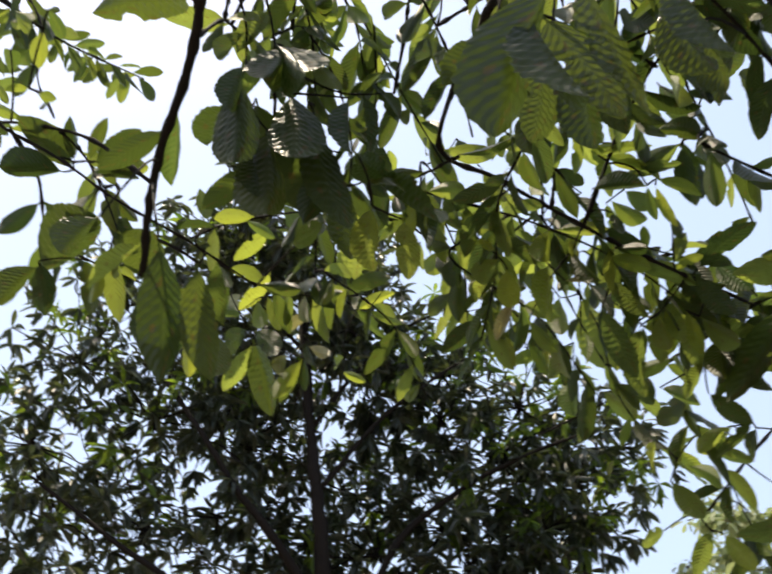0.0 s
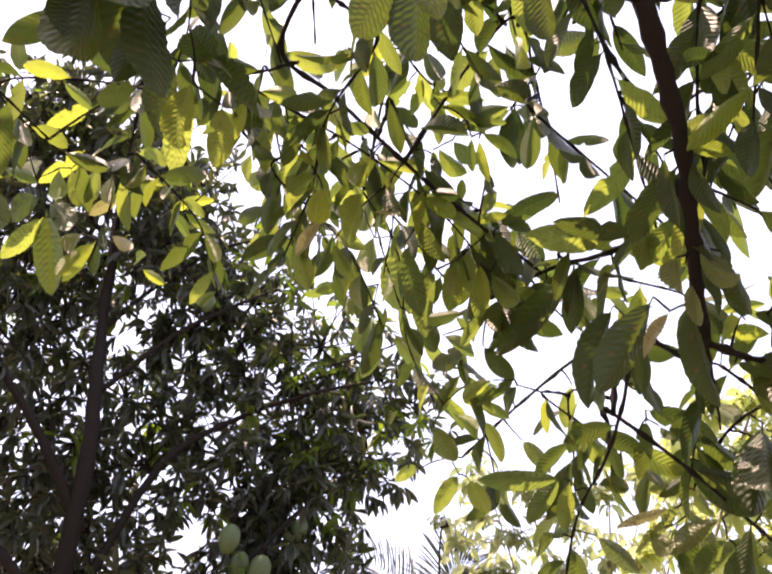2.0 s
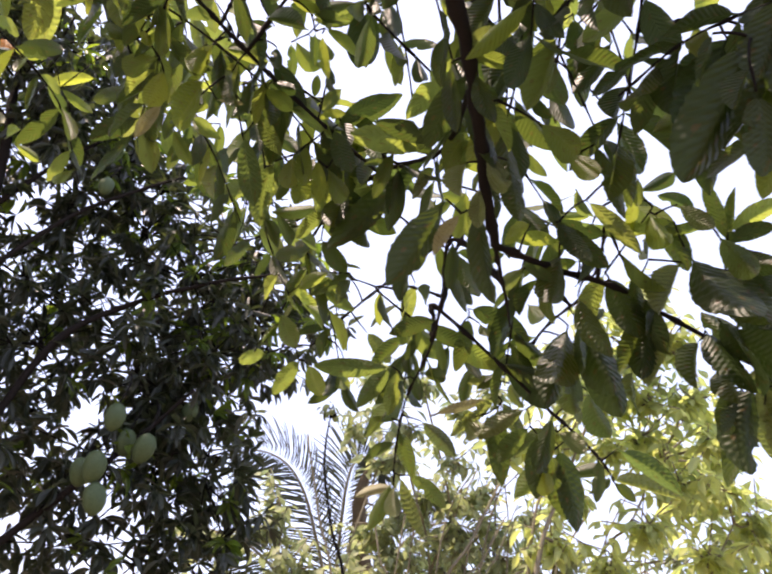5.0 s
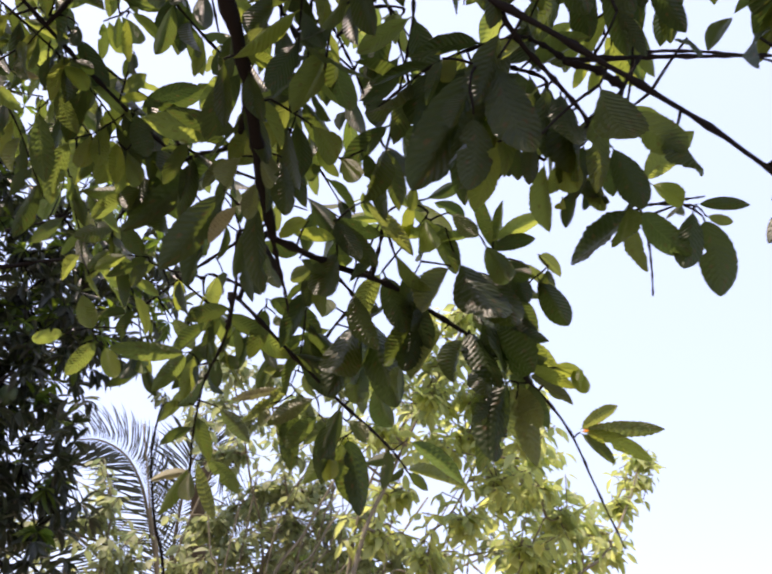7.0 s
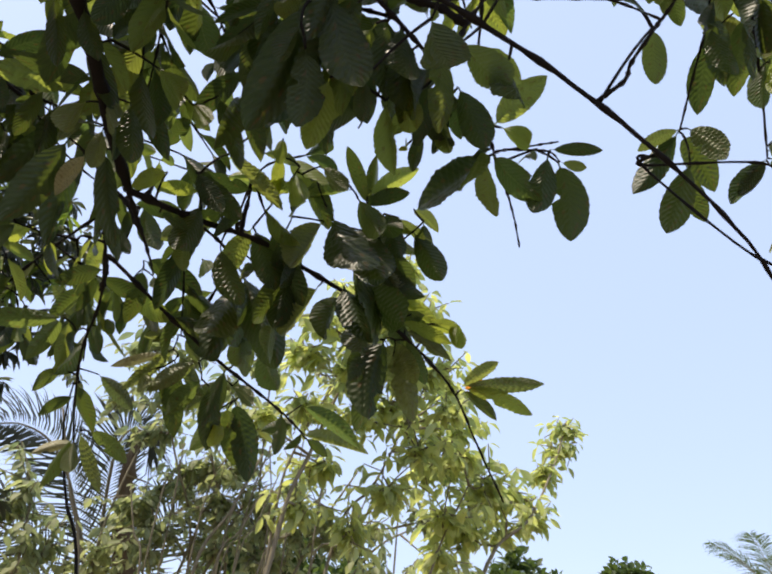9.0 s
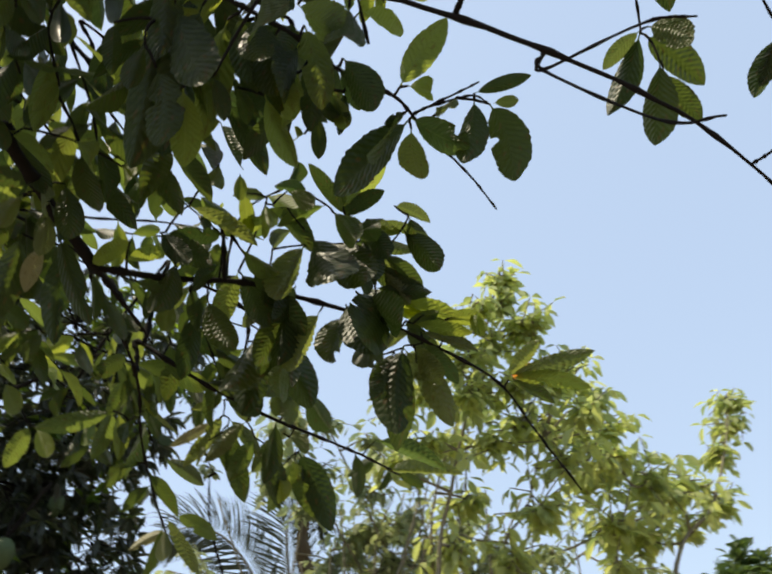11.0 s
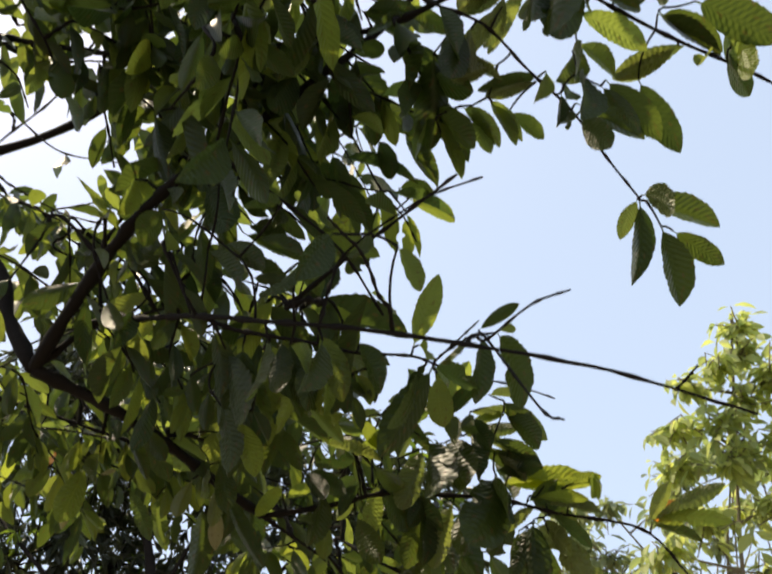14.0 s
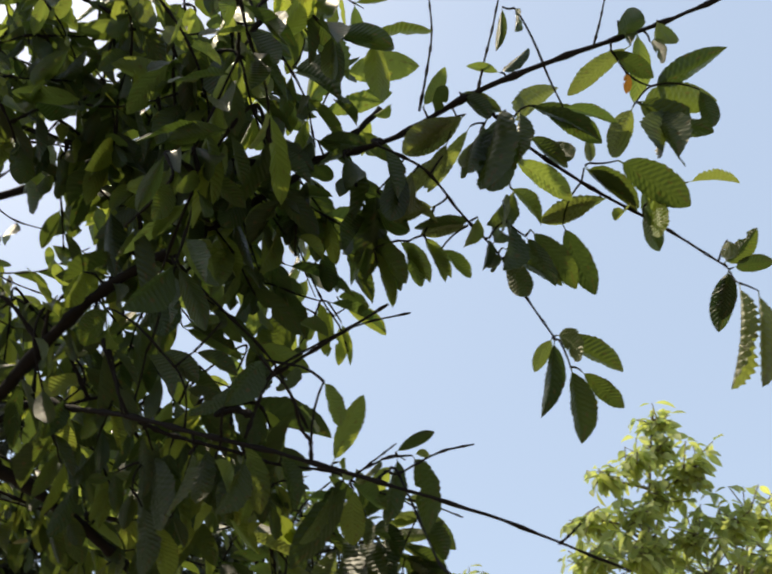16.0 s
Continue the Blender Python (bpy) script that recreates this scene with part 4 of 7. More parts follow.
leaves_on(b, "m", [(0.782, 0.946, 2.156, 0.783, 0.917, 2.122, 0.017), (0.973, 1.055, 2.025, 0.939, 1.112, 1.962, 0.031), (0.963, 0.952, 2.107, 0.935, 0.933, 2.026, 0.036), (0.979, 0.964, 2.108, 1.006, 0.936, 2.032, 0.036), (1.124, 1.101, 2.085, 1.247, 1.09, 2.033, 0.038), (0.902, 0.997, 2.038, 0.867, 1.033, 1.983, 0.029)])
leaves_on(b, "t", [(0.948, 1.011, 2.053, 0.906, 1.057, 2.007, 0.027), (0.958, 1.011, 2.047, 0.981, 0.964, 2.007, 0.027), (1.168, 1.185, 2.061, 1.302, 1.151, 2.041, 0.035), (0.887, 0.981, 2.058, 0.829, 1.024, 2.006, 0.029)])
leaves_on(b, "b", [(0.947, 1.044, 2.003, 0.943, 1.01, 1.946, 0.03)])
b = guava_branch(0.003, 0.002, [(0.848, 0.692, 2.116), (0.849, 0.703, 2.128), (0.849, 0.715, 2.132), (0.867, 0.821, 2.158), (0.879, 0.93, 2.167), (0.867, 1.007, 2.11)], fill=0.1)
leaves_on(b, "t", [(0.867, 0.638, 2.211, 0.829, 0.664, 2.233, 0.018), (0.891, 0.622, 2.213, 0.92, 0.593, 2.17, 0.022), (0.855, 1.013, 2.107, 0.809, 1.037, 2.1, 0.018), (0.856, 1.027, 2.086, 0.803, 1.082, 2.026, 0.027), (0.822, 1.064, 2.048, 0.834, 1.012, 2.002, 0.029), (0.866, 1.027, 2.08, 0.917, 1.041, 2.027, 0.023), (0.868, 1.01, 2.105, 0.899, 1.018, 2.074, 0.017), (0.886, 0.788, 2.132, 0.844, 0.757, 2.094, 0.024)])
leaves_on(b, "b", [(0.866, 0.643, 2.205, 0.865, 0.604, 2.138, 0.027), (0.851, 1.045, 2.06, 0.876, 1.07, 2.006, 0.015), (0.83, 0.614, 2.223, 0.832, 0.621, 2.186, 0.016), (0.836, 0.63, 2.206, 0.852, 0.663, 2.172, 0.019)])
leaves_on(b, "m", [(0.841, 0.701, 2.138, 0.822, 0.724, 2.066, 0.03), (0.837, 0.901, 2.187, 0.846, 0.848, 2.131, 0.029), (0.938, 0.93, 2.121, 0.929, 0.914, 2.033, 0.037), (0.941, 0.93, 2.158, 0.904, 0.917, 2.062, 0.045)])
leaves_on(b, "g", [(0.89, 0.874, 2.15, 0.843, 0.826, 2.019, 0.06), (0.902, 0.852, 2.141, 0.958, 0.837, 2.021, 0.052), (0.912, 0.847, 2.139, 0.876, 0.807, 2.053, 0.042), (0.888, 0.798, 2.141, 0.859, 0.748, 2.099, 0.027), (0.864, 1.032, 2.072, 0.904, 1.084, 1.971, 0.035), (0.891, 0.873, 2.155, 0.875, 0.908, 2.031, 0.051), (0.886, 0.841, 2.147, 0.923, 0.801, 2.033, 0.052), (0.875, 0.645, 2.206, 0.923, 0.648, 2.141, 0.031), (0.844, 0.699, 2.134, 0.88, 0.685, 2.05, 0.037), (0.843, 0.979, 2.136, 0.903, 0.94, 2.048, 0.045)])
leaves_on(b, "c", [(0.847, 1.033, 2.08, 0.779, 1.079, 2.052, 0.017)])
b = guava_branch(0.0048, 0.0016, [(0.588, 0.542, 2.162), (0.585, 0.549, 2.183), (0.581, 0.556, 2.195), (0.609, 0.714, 2.249), (0.576, 0.869, 2.315), (0.541, 1.031, 2.361), (0.495, 1.194, 2.393), (0.427, 1.35, 2.417), (0.332, 1.492, 2.426)], fill=0.15)
leaves_on(b, "b", [(0.33, 1.33, 2.534, 0.275, 1.347, 2.516, 0.025), (0.18, 1.436, 2.707, 0.222, 1.462, 2.632, 0.033), (0.317, 1.474, 2.622, 0.259, 1.475, 2.584, 0.027), (0.298, 1.408, 2.724, 0.312, 1.452, 2.661, 0.023), (0.405, 1.387, 2.523, 0.4, 1.385, 2.422, 0.039)])
leaves_on(b, "m", [(0.602, 0.686, 2.244, 0.494, 0.733, 2.244, 0.037), (0.524, 1.086, 2.372, 0.509, 1.049, 2.299, 0.032), (0.398, 1.33, 2.559, 0.342, 1.349, 2.479, 0.038), (0.438, 1.284, 2.419, 0.488, 1.254, 2.349, 0.036)])
leaves_on(b, "g", [(0.567, 0.863, 2.33, 0.544, 0.844, 2.257, 0.029), (0.597, 0.819, 2.284, 0.523, 0.916, 2.186, 0.039), (0.58, 0.874, 2.305, 0.526, 0.946, 2.233, 0.033), (0.335, 1.33, 2.617, 0.333, 1.331, 2.514, 0.039)])
leaves_on(b, "t", [(0.614, 0.744, 2.247, 0.589, 0.746, 2.186, 0.025), (0.145, 1.425, 2.73, 0.099, 1.482, 2.66, 0.029)])
b = guava_branch(0.0046, 0.0010, [(0.462, 0.391, 2.218), (0.547, 0.384, 2.271), (0.633, 0.334, 2.216), (0.721, 0.286, 2.162), (0.81, 0.246, 2.104), (0.903, 0.213, 2.049), (1.001, 0.193, 1.995), (1.103, 0.193, 1.947), (1.204, 0.223, 1.905)], fill=0)
leaves_on(b, "m", [(0.835, 0.248, 2.071, 0.862, 0.217, 2.015, 0.027), (0.746, 0.324, 2.12, 0.788, 0.357, 2.044, 0.028), (0.957, 0.158, 2.086, 0.971, 0.172, 2.043, 0.019)])
leaves_on(b, "g", [(0.81, 0.256, 2.089, 0.806, 0.216, 1.995, 0.035), (0.732, 0.326, 2.125, 0.72, 0.398, 2.023, 0.046), (0.745, 0.317, 2.131, 0.787, 0.31, 2.028, 0.042), (0.898, 0.17, 2.129, 0.87, 0.159, 2.069, 0.027), (0.93, 0.16, 2.11, 0.921, 0.147, 2.063, 0.019), (0.816, 0.2, 2.174, 0.865, 0.209, 2.146, 0.021), (0.85, 0.173, 2.188, 0.821, 0.137, 2.155, 0.023), (0.771, 0.223, 2.199, 0.82, 0.221, 2.151, 0.025), (0.803, 0.225, 2.145, 0.846, 0.238, 2.134, 0.014), (0.695, 0.229, 2.279, 0.683, 0.207, 2.209, 0.031), (0.856, 0.201, 2.125, 0.83, 0.188, 2.073, 0.025), (0.79, 0.222, 2.174, 0.836, 0.248, 2.133, 0.024), (0.87, 0.232, 2.057, 0.856, 0.209, 1.981, 0.029)])
leaves_on(b, "g", [(0.699, 0.331, 2.118, 0.7, 0.355, 2.081, 0.016), (0.726, 0.325, 2.089, 0.718, 0.336, 2.05, 0.027), (0.736, 0.332, 2.073, 0.751, 0.354, 2.005, 0.037), (0.78, 0.304, 2.043, 0.792, 0.325, 2.018, 0.017)])
leaves_on(b, "b", [(0.758, 0.325, 2.048, 0.764, 0.367, 2.003, 0.03)])
b = guava_branch(0.0026, 0.0009, [(0.722, 0.289, 2.166), (0.757, 0.296, 2.144), (0.799, 0.301, 2.128), (0.843, 0.31, 2.115), (0.883, 0.331, 2.108), (0.941, 0.347, 2.102), (0.971, 0.368, 2.095), (1.004, 0.392, 2.089), (1.048, 0.43, 2.094), (1.092, 0.471, 2.092)], fill=0.0)
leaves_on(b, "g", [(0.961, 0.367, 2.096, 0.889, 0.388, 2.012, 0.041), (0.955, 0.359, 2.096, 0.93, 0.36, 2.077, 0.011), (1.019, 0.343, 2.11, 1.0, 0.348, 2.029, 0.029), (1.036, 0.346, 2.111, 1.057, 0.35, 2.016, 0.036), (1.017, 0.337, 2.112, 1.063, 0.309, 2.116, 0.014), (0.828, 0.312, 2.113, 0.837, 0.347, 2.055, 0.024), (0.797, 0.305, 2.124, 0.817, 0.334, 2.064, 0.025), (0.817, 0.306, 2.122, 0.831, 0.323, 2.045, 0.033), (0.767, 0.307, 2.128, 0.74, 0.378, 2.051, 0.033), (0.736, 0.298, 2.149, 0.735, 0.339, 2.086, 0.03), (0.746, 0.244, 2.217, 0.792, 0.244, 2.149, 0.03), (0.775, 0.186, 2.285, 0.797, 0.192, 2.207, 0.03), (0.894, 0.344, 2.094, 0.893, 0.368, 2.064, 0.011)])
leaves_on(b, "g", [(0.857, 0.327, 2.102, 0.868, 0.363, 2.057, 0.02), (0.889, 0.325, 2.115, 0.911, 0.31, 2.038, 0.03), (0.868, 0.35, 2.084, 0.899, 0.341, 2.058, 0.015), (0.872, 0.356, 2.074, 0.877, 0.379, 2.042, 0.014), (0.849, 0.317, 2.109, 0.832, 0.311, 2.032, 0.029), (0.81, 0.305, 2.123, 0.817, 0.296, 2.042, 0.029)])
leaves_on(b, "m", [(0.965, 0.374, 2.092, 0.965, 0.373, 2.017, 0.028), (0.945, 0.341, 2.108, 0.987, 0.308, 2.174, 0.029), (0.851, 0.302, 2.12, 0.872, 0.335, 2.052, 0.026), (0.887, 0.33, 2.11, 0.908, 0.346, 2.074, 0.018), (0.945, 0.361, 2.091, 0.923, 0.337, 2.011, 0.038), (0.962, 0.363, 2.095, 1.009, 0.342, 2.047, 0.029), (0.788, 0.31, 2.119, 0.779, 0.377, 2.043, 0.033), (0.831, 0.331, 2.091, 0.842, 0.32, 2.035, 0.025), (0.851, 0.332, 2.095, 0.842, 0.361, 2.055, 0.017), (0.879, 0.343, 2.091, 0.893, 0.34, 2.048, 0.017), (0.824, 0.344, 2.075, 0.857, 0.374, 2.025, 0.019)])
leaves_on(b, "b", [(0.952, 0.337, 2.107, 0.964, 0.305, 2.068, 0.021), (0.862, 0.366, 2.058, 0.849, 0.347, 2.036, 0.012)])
leaves_on(b, "t", [(1.039, 0.344, 2.111, 1.057, 0.325, 2.102, 0.012), (1.001, 0.342, 2.108, 0.974, 0.33, 2.07, 0.016)])
leaves_on(b, "g", [(0.802, 0.356, 2.092, 0.814, 0.372, 2.064, 0.015)])
b = guava_branch(0.0021, 0.0012, [(1.041, 0.145, 2.436), (1.035, 0.13, 2.421), (1.029, 0.114, 2.392), (1.085, 0.142, 2.369), (1.123, 0.185, 2.334), (1.164, 0.229, 2.304), (1.196, 0.279, 2.273), (1.23, 0.33, 2.245)], fill=0)
leaves_on(b, "t", [(1.225, 0.325, 2.243, 1.208, 0.376, 2.238, 0.019), (1.23, 0.318, 2.242, 1.252, 0.284, 2.179, 0.034), (1.108, 0.132, 2.38, 1.035, 0.172, 2.342, 0.022), (1.13, 0.197, 2.325, 1.073, 0.196, 2.316, 0.022), (1.036, 0.163, 2.345, 1.096, 0.184, 2.327, 0.024), (1.07, 0.143, 2.367, 1.06, 0.153, 2.307, 0.022), (1.092, 0.175, 2.34, 1.038, 0.147, 2.298, 0.026)])
leaves_on(b, "g", [(1.228, 0.329, 2.245, 1.205, 0.392, 2.173, 0.031), (1.237, 0.327, 2.198, 1.243, 0.377, 2.123, 0.050), (1.234, 0.329, 2.243, 1.3, 0.341, 2.191, 0.042), (1.253, 0.343, 2.202, 1.3, 0.36, 2.161, 0.038), (1.206, 0.212, 2.323, 1.256, 0.268, 2.271, 0.032), (1.17, 0.224, 2.309, 1.238, 0.266, 2.273, 0.03), (1.159, 0.219, 2.312, 1.195, 0.256, 2.384, 0.03), (1.162, 0.231, 2.302, 1.149, 0.22, 2.269, 0.014), (1.026, 0.154, 2.354, 1.004, 0.228, 2.285, 0.039), (1.054, 0.137, 2.372, 1.036, 0.146, 2.287, 0.032), (1.041, 0.118, 2.389, 1.045, 0.124, 2.301, 0.032), (1.175, 0.181, 2.346, 1.172, 0.153, 2.263, 0.032), (1.177, 0.201, 2.33, 1.164, 0.178, 2.231, 0.037)])
leaves_on(b, "g", [(1.134, 0.193, 2.328, 1.065, 0.191, 2.324, 0.022), (1.156, 0.227, 2.304, 1.151, 0.215, 2.259, 0.017), (1.174, 0.232, 2.303, 1.193, 0.231, 2.225, 0.029), (1.155, 0.211, 2.315, 1.141, 0.224, 2.27, 0.016), (1.195, 0.203, 2.303, 1.224, 0.229, 2.242, 0.016)])
leaves_on(b, "m", [(1.143, 0.19, 2.331, 1.12, 0.192, 2.277, 0.022), (1.018, 0.217, 2.296, 1.037, 0.253, 2.264, 0.016), (1.046, 0.2, 2.314, 1.075, 0.226, 2.264, 0.024), (1.076, 0.199, 2.318, 1.103, 0.238, 2.279, 0.022), (1.079, 0.203, 2.312, 1.099, 0.239, 2.278, 0.018), (1.057, 0.201, 2.312, 1.072, 0.238, 2.272, 0.021), (1.016, 0.201, 2.306, 1.034, 0.253, 2.257, 0.018)])
leaves_on(b, "b", [(1.098, 0.231, 2.325, 1.129, 0.24, 2.28, 0.02)])
b = guava_branch(0.003, 0.0014, [(1.156, 0.101, 2.457), (1.223, 0.192, 2.476), (1.315, 0.254, 2.439), (1.414, 0.312, 2.411), (1.509, 0.374, 2.38)], fill=0)
leaves_on(b, "t", [(1.501, 0.354, 2.329, 1.443, 0.364, 2.16, 0.036), (1.526, 0.363, 2.32, 1.475, 0.366, 2.158, 0.03)])
leaves_on(b, "g", [(1.506, 0.371, 2.384, 1.557, 0.341, 2.414, 0.031), (1.519, 0.375, 2.378, 1.577, 0.373, 2.381, 0.033), (1.513, 0.379, 2.374, 1.496, 0.426, 2.326, 0.025)])
leaves_on(b, "t", [(1.213, 0.155, 2.477, 1.294, 0.169, 2.556, 0.036), (1.151, 0.144, 2.45, 1.089, 0.199, 2.396, 0.02), (1.317, 0.229, 2.46, 1.324, 0.219, 2.502, 0.015), (1.457, 0.273, 2.452, 1.54, 0.295, 2.475, 0.028), (1.329, 0.267, 2.43, 1.242, 0.283, 2.414, 0.031), (1.512, 0.345, 2.404, 1.489, 0.336, 2.347, 0.022), (1.163, 0.162, 2.45, 1.132, 0.167, 2.391, 0.023), (1.343, 0.269, 2.434, 1.242, 0.283, 2.416, 0.027)])
leaves_on(b, "g", [(1.25, 0.155, 2.495, 1.328, 0.195, 2.458, 0.033), (1.2, 0.14, 2.473, 1.156, 0.162, 2.338, 0.05), (1.221, 0.149, 2.483, 1.197, 0.154, 2.385, 0.036), (1.21, 0.243, 2.432, 1.166, 0.214, 2.341, 0.037), (1.266, 0.2, 2.477, 1.281, 0.187, 2.42, 0.024), (1.357, 0.233, 2.465, 1.439, 0.264, 2.395, 0.046), (1.308, 0.233, 2.456, 1.377, 0.28, 2.413, 0.034), (1.273, 0.286, 2.405, 1.315, 0.356, 2.343, 0.036), (1.512, 0.377, 2.377, 1.49, 0.441, 2.318, 0.032), (1.234, 0.188, 2.481, 1.269, 0.194, 2.412, 0.03), (1.191, 0.13, 2.466, 1.149, 0.14, 2.316, 0.053), (1.172, 0.15, 2.462, 1.136, 0.148, 2.345, 0.042), (1.233, 0.147, 2.487, 1.323, 0.182, 2.454, 0.033)])
leaves_on(b, "g", [(1.31, 0.232, 2.459, 1.373, 0.28, 2.407, 0.033)])
leaves_on(b, "m", [(1.21, 0.208, 2.46, 1.286, 0.255, 2.419, 0.033), (1.204, 0.236, 2.435, 1.238, 0.25, 2.37, 0.03), (1.39, 0.286, 2.427, 1.392, 0.304, 2.357, 0.028), (1.361, 0.285, 2.423, 1.331, 0.261, 2.372, 0.022), (1.391, 0.267, 2.444, 1.402, 0.323, 2.386, 0.027)])
leaves_on(b, "b", [(1.406, 0.276, 2.437, 1.4, 0.283, 2.353, 0.032)])
b = guava_branch(0.002, 0.001, [(0.856, 0.285, 2.116), (0.873, 0.277, 2.165), (0.89, 0.27, 2.194), (0.94, 0.244, 2.203), (0.993, 0.222, 2.208), (1.049, 0.208, 2.205)], fill=0)
b = guava_branch(0.0036, 0.0010, [(0.660, 0.648, 2.112), (0.693, 0.691, 2.092), (0.726, 0.733, 2.072), (0.745, 0.760, 2.058)], fill=0.0)
b = guava_branch(0.0086, 0.0060, [(0.462, 0.391, 2.218), (0.536, 0.472, 2.191), (0.585, 0.537, 2.164), (0.629, 0.604, 2.133), (0.676, 0.669, 2.102)], fill=0.15)
leaves_on(b, "t", [(0.55, 0.491, 2.187, 0.573, 0.471, 2.207, 0.013), (0.601, 0.591, 2.136, 0.592, 0.57, 2.076, 0.023), (0.618, 0.58, 2.144, 0.638, 0.55, 2.084, 0.024), (0.626, 0.61, 2.126, 0.626, 0.607, 2.069, 0.021)])
leaves_on(b, "b", [(0.555, 0.494, 2.179, 0.597, 0.483, 2.176, 0.016)])
leaves_on(b, "g", [(0.541, 0.504, 2.173, 0.565, 0.534, 2.115, 0.019), (0.568, 0.504, 2.174, 0.597, 0.512, 2.125, 0.021), (0.602, 0.526, 2.171, 0.624, 0.529, 2.224, 0.02), (0.599, 0.636, 2.117, 0.563, 0.702, 2.029, 0.038), (0.637, 0.632, 2.117, 0.681, 0.675, 2.029, 0.026), (0.642, 0.579, 2.148, 0.658, 0.574, 2.069, 0.03), (0.721, 0.535, 2.17, 0.768, 0.56, 2.104, 0.023)])
leaves_on(b, "c", [(0.621, 0.643, 2.11, 0.606, 0.677, 2.067, 0.02)])
leaves_on(b, "m", [(0.652, 0.531, 2.167, 0.683, 0.497, 2.102, 0.029), (0.7, 0.551, 2.157, 0.713, 0.515, 2.106, 0.023)])
leaves_on(b, "g", [(0.513, 0.434, 2.201, 0.549, 0.425, 2.226, 0.023)])
b = guava_branch(0.004, 0.002, [(0.244, 0.337, 2.296), (0.193, 0.534, 2.43), (0.141, 0.731, 2.458), (0.223, 0.756, 2.421), (0.305, 0.781, 2.384), (0.388, 0.804, 2.349), (0.473, 0.824, 2.317), (0.559, 0.843, 2.287)], fill=0.15)
leaves_on(b, "b", [(0.199, 0.81, 2.36, 0.221, 0.803, 2.324, 0.013), (0.24, 0.835, 2.329, 0.242, 0.819, 2.246, 0.031), (0.295, 0.795, 2.368, 0.276, 0.79, 2.298, 0.028), (0.295, 0.825, 2.33, 0.283, 0.788, 2.207, 0.047), (0.372, 0.817, 2.339, 0.42, 0.789, 2.296, 0.023), (0.458, 0.82, 2.324, 0.49, 0.802, 2.337, 0.014), (0.454, 0.845, 2.295, 0.465, 0.861, 2.23, 0.025), (0.473, 0.852, 2.282, 0.494, 0.879, 2.23, 0.023)])
leaves_on(b, "m", [(0.23, 0.827, 2.339, 0.208, 0.807, 2.277, 0.028), (0.375, 0.831, 2.315, 0.425, 0.848, 2.263, 0.024), (0.457, 0.814, 2.334, 0.477, 0.814, 2.385, 0.02), (0.417, 0.868, 2.265, 0.422, 0.92, 2.187, 0.029), (0.44, 0.856, 2.278, 0.441, 0.851, 2.211, 0.025), (0.491, 0.855, 2.275, 0.52, 0.82, 2.211, 0.026), (0.367, 0.857, 2.286, 0.414, 0.894, 2.201, 0.033)])
leaves_on(b, "c", [(0.252, 0.86, 2.293, 0.228, 0.895, 2.25, 0.019), (0.319, 0.838, 2.312, 0.355, 0.825, 2.309, 0.009)])
leaves_on(b, "g", [(0.381, 0.808, 2.347, 0.413, 0.775, 2.321, 0.017), (0.453, 0.776, 2.38, 0.464, 0.78, 2.341, 0.014), (0.486, 0.819, 2.325, 0.548, 0.769, 2.368, 0.025), (0.481, 0.82, 2.318, 0.525, 0.822, 2.25, 0.03), (0.242, 0.277, 2.083, 0.214, 0.302, 1.968, 0.042), (0.26, 0.281, 2.081, 0.279, 0.302, 1.964, 0.042), (0.313, 0.279, 2.091, 0.329, 0.284, 2.005, 0.031), (0.228, 0.288, 2.067, 0.248, 0.278, 1.955, 0.039)])
leaves_on(b, "g", [(0.208, 0.322, 2.087, 0.176, 0.352, 2.075, 0.052)])
b = guava_branch(0.003, 0.0012, [(0.339, 0.79, 2.369), (0.388, 0.722, 2.493), (0.437, 0.654, 2.556), (0.499, 0.737, 2.553), (0.556, 0.819, 2.528), (0.609, 0.898, 2.484)], fill=0.15)
leaves_on(b, "b", [(0.273, 0.876, 2.273, 0.312, 0.89, 2.232, 0.019), (0.418, 0.75, 2.408, 0.431, 0.772, 2.367, 0.013), (0.428, 0.748, 2.406, 0.453, 0.773, 2.352, 0.015), (0.429, 0.746, 2.416, 0.484, 0.745, 2.387, 0.019)])
leaves_on(b, "g", [(0.35, 0.766, 2.415, 0.4, 0.708, 2.36, 0.031), (0.328, 0.81, 2.345, 0.343, 0.769, 2.259, 0.032), (0.375, 0.774, 2.38, 0.38, 0.768, 2.327, 0.018), (0.486, 0.781, 2.537, 0.512, 0.821, 2.457, 0.03), (0.511, 0.769, 2.541, 0.528, 0.755, 2.458, 0.027), (0.508, 0.779, 2.557, 0.466, 0.819, 2.598, 0.027), (0.488, 0.796, 2.546, 0.414, 0.83, 2.515, 0.032), (0.495, 0.801, 2.537, 0.51, 0.842, 2.469, 0.028), (0.508, 0.786, 2.548, 0.536, 0.783, 2.481, 0.026)])
leaves_on(b, "m", [(0.407, 0.745, 2.431, 0.459, 0.728, 2.431, 0.019), (0.456, 0.754, 2.636, 0.492, 0.738, 2.55, 0.033)])
leaves_on(b, "b", [(0.357, 0.742, 2.456, 0.427, 0.733, 2.469, 0.017), (0.373, 0.748, 2.447, 0.419, 0.735, 2.437, 0.017)])
b = guava_branch(0.0032, 0.0032, [(0.445, 0.665, 2.555), (0.474, 0.648, 2.629), (0.504, 0.63, 2.671), (0.542, 0.635, 2.571), (0.583, 0.638, 2.473), (0.645, 0.634, 2.386)], fill=0.15)
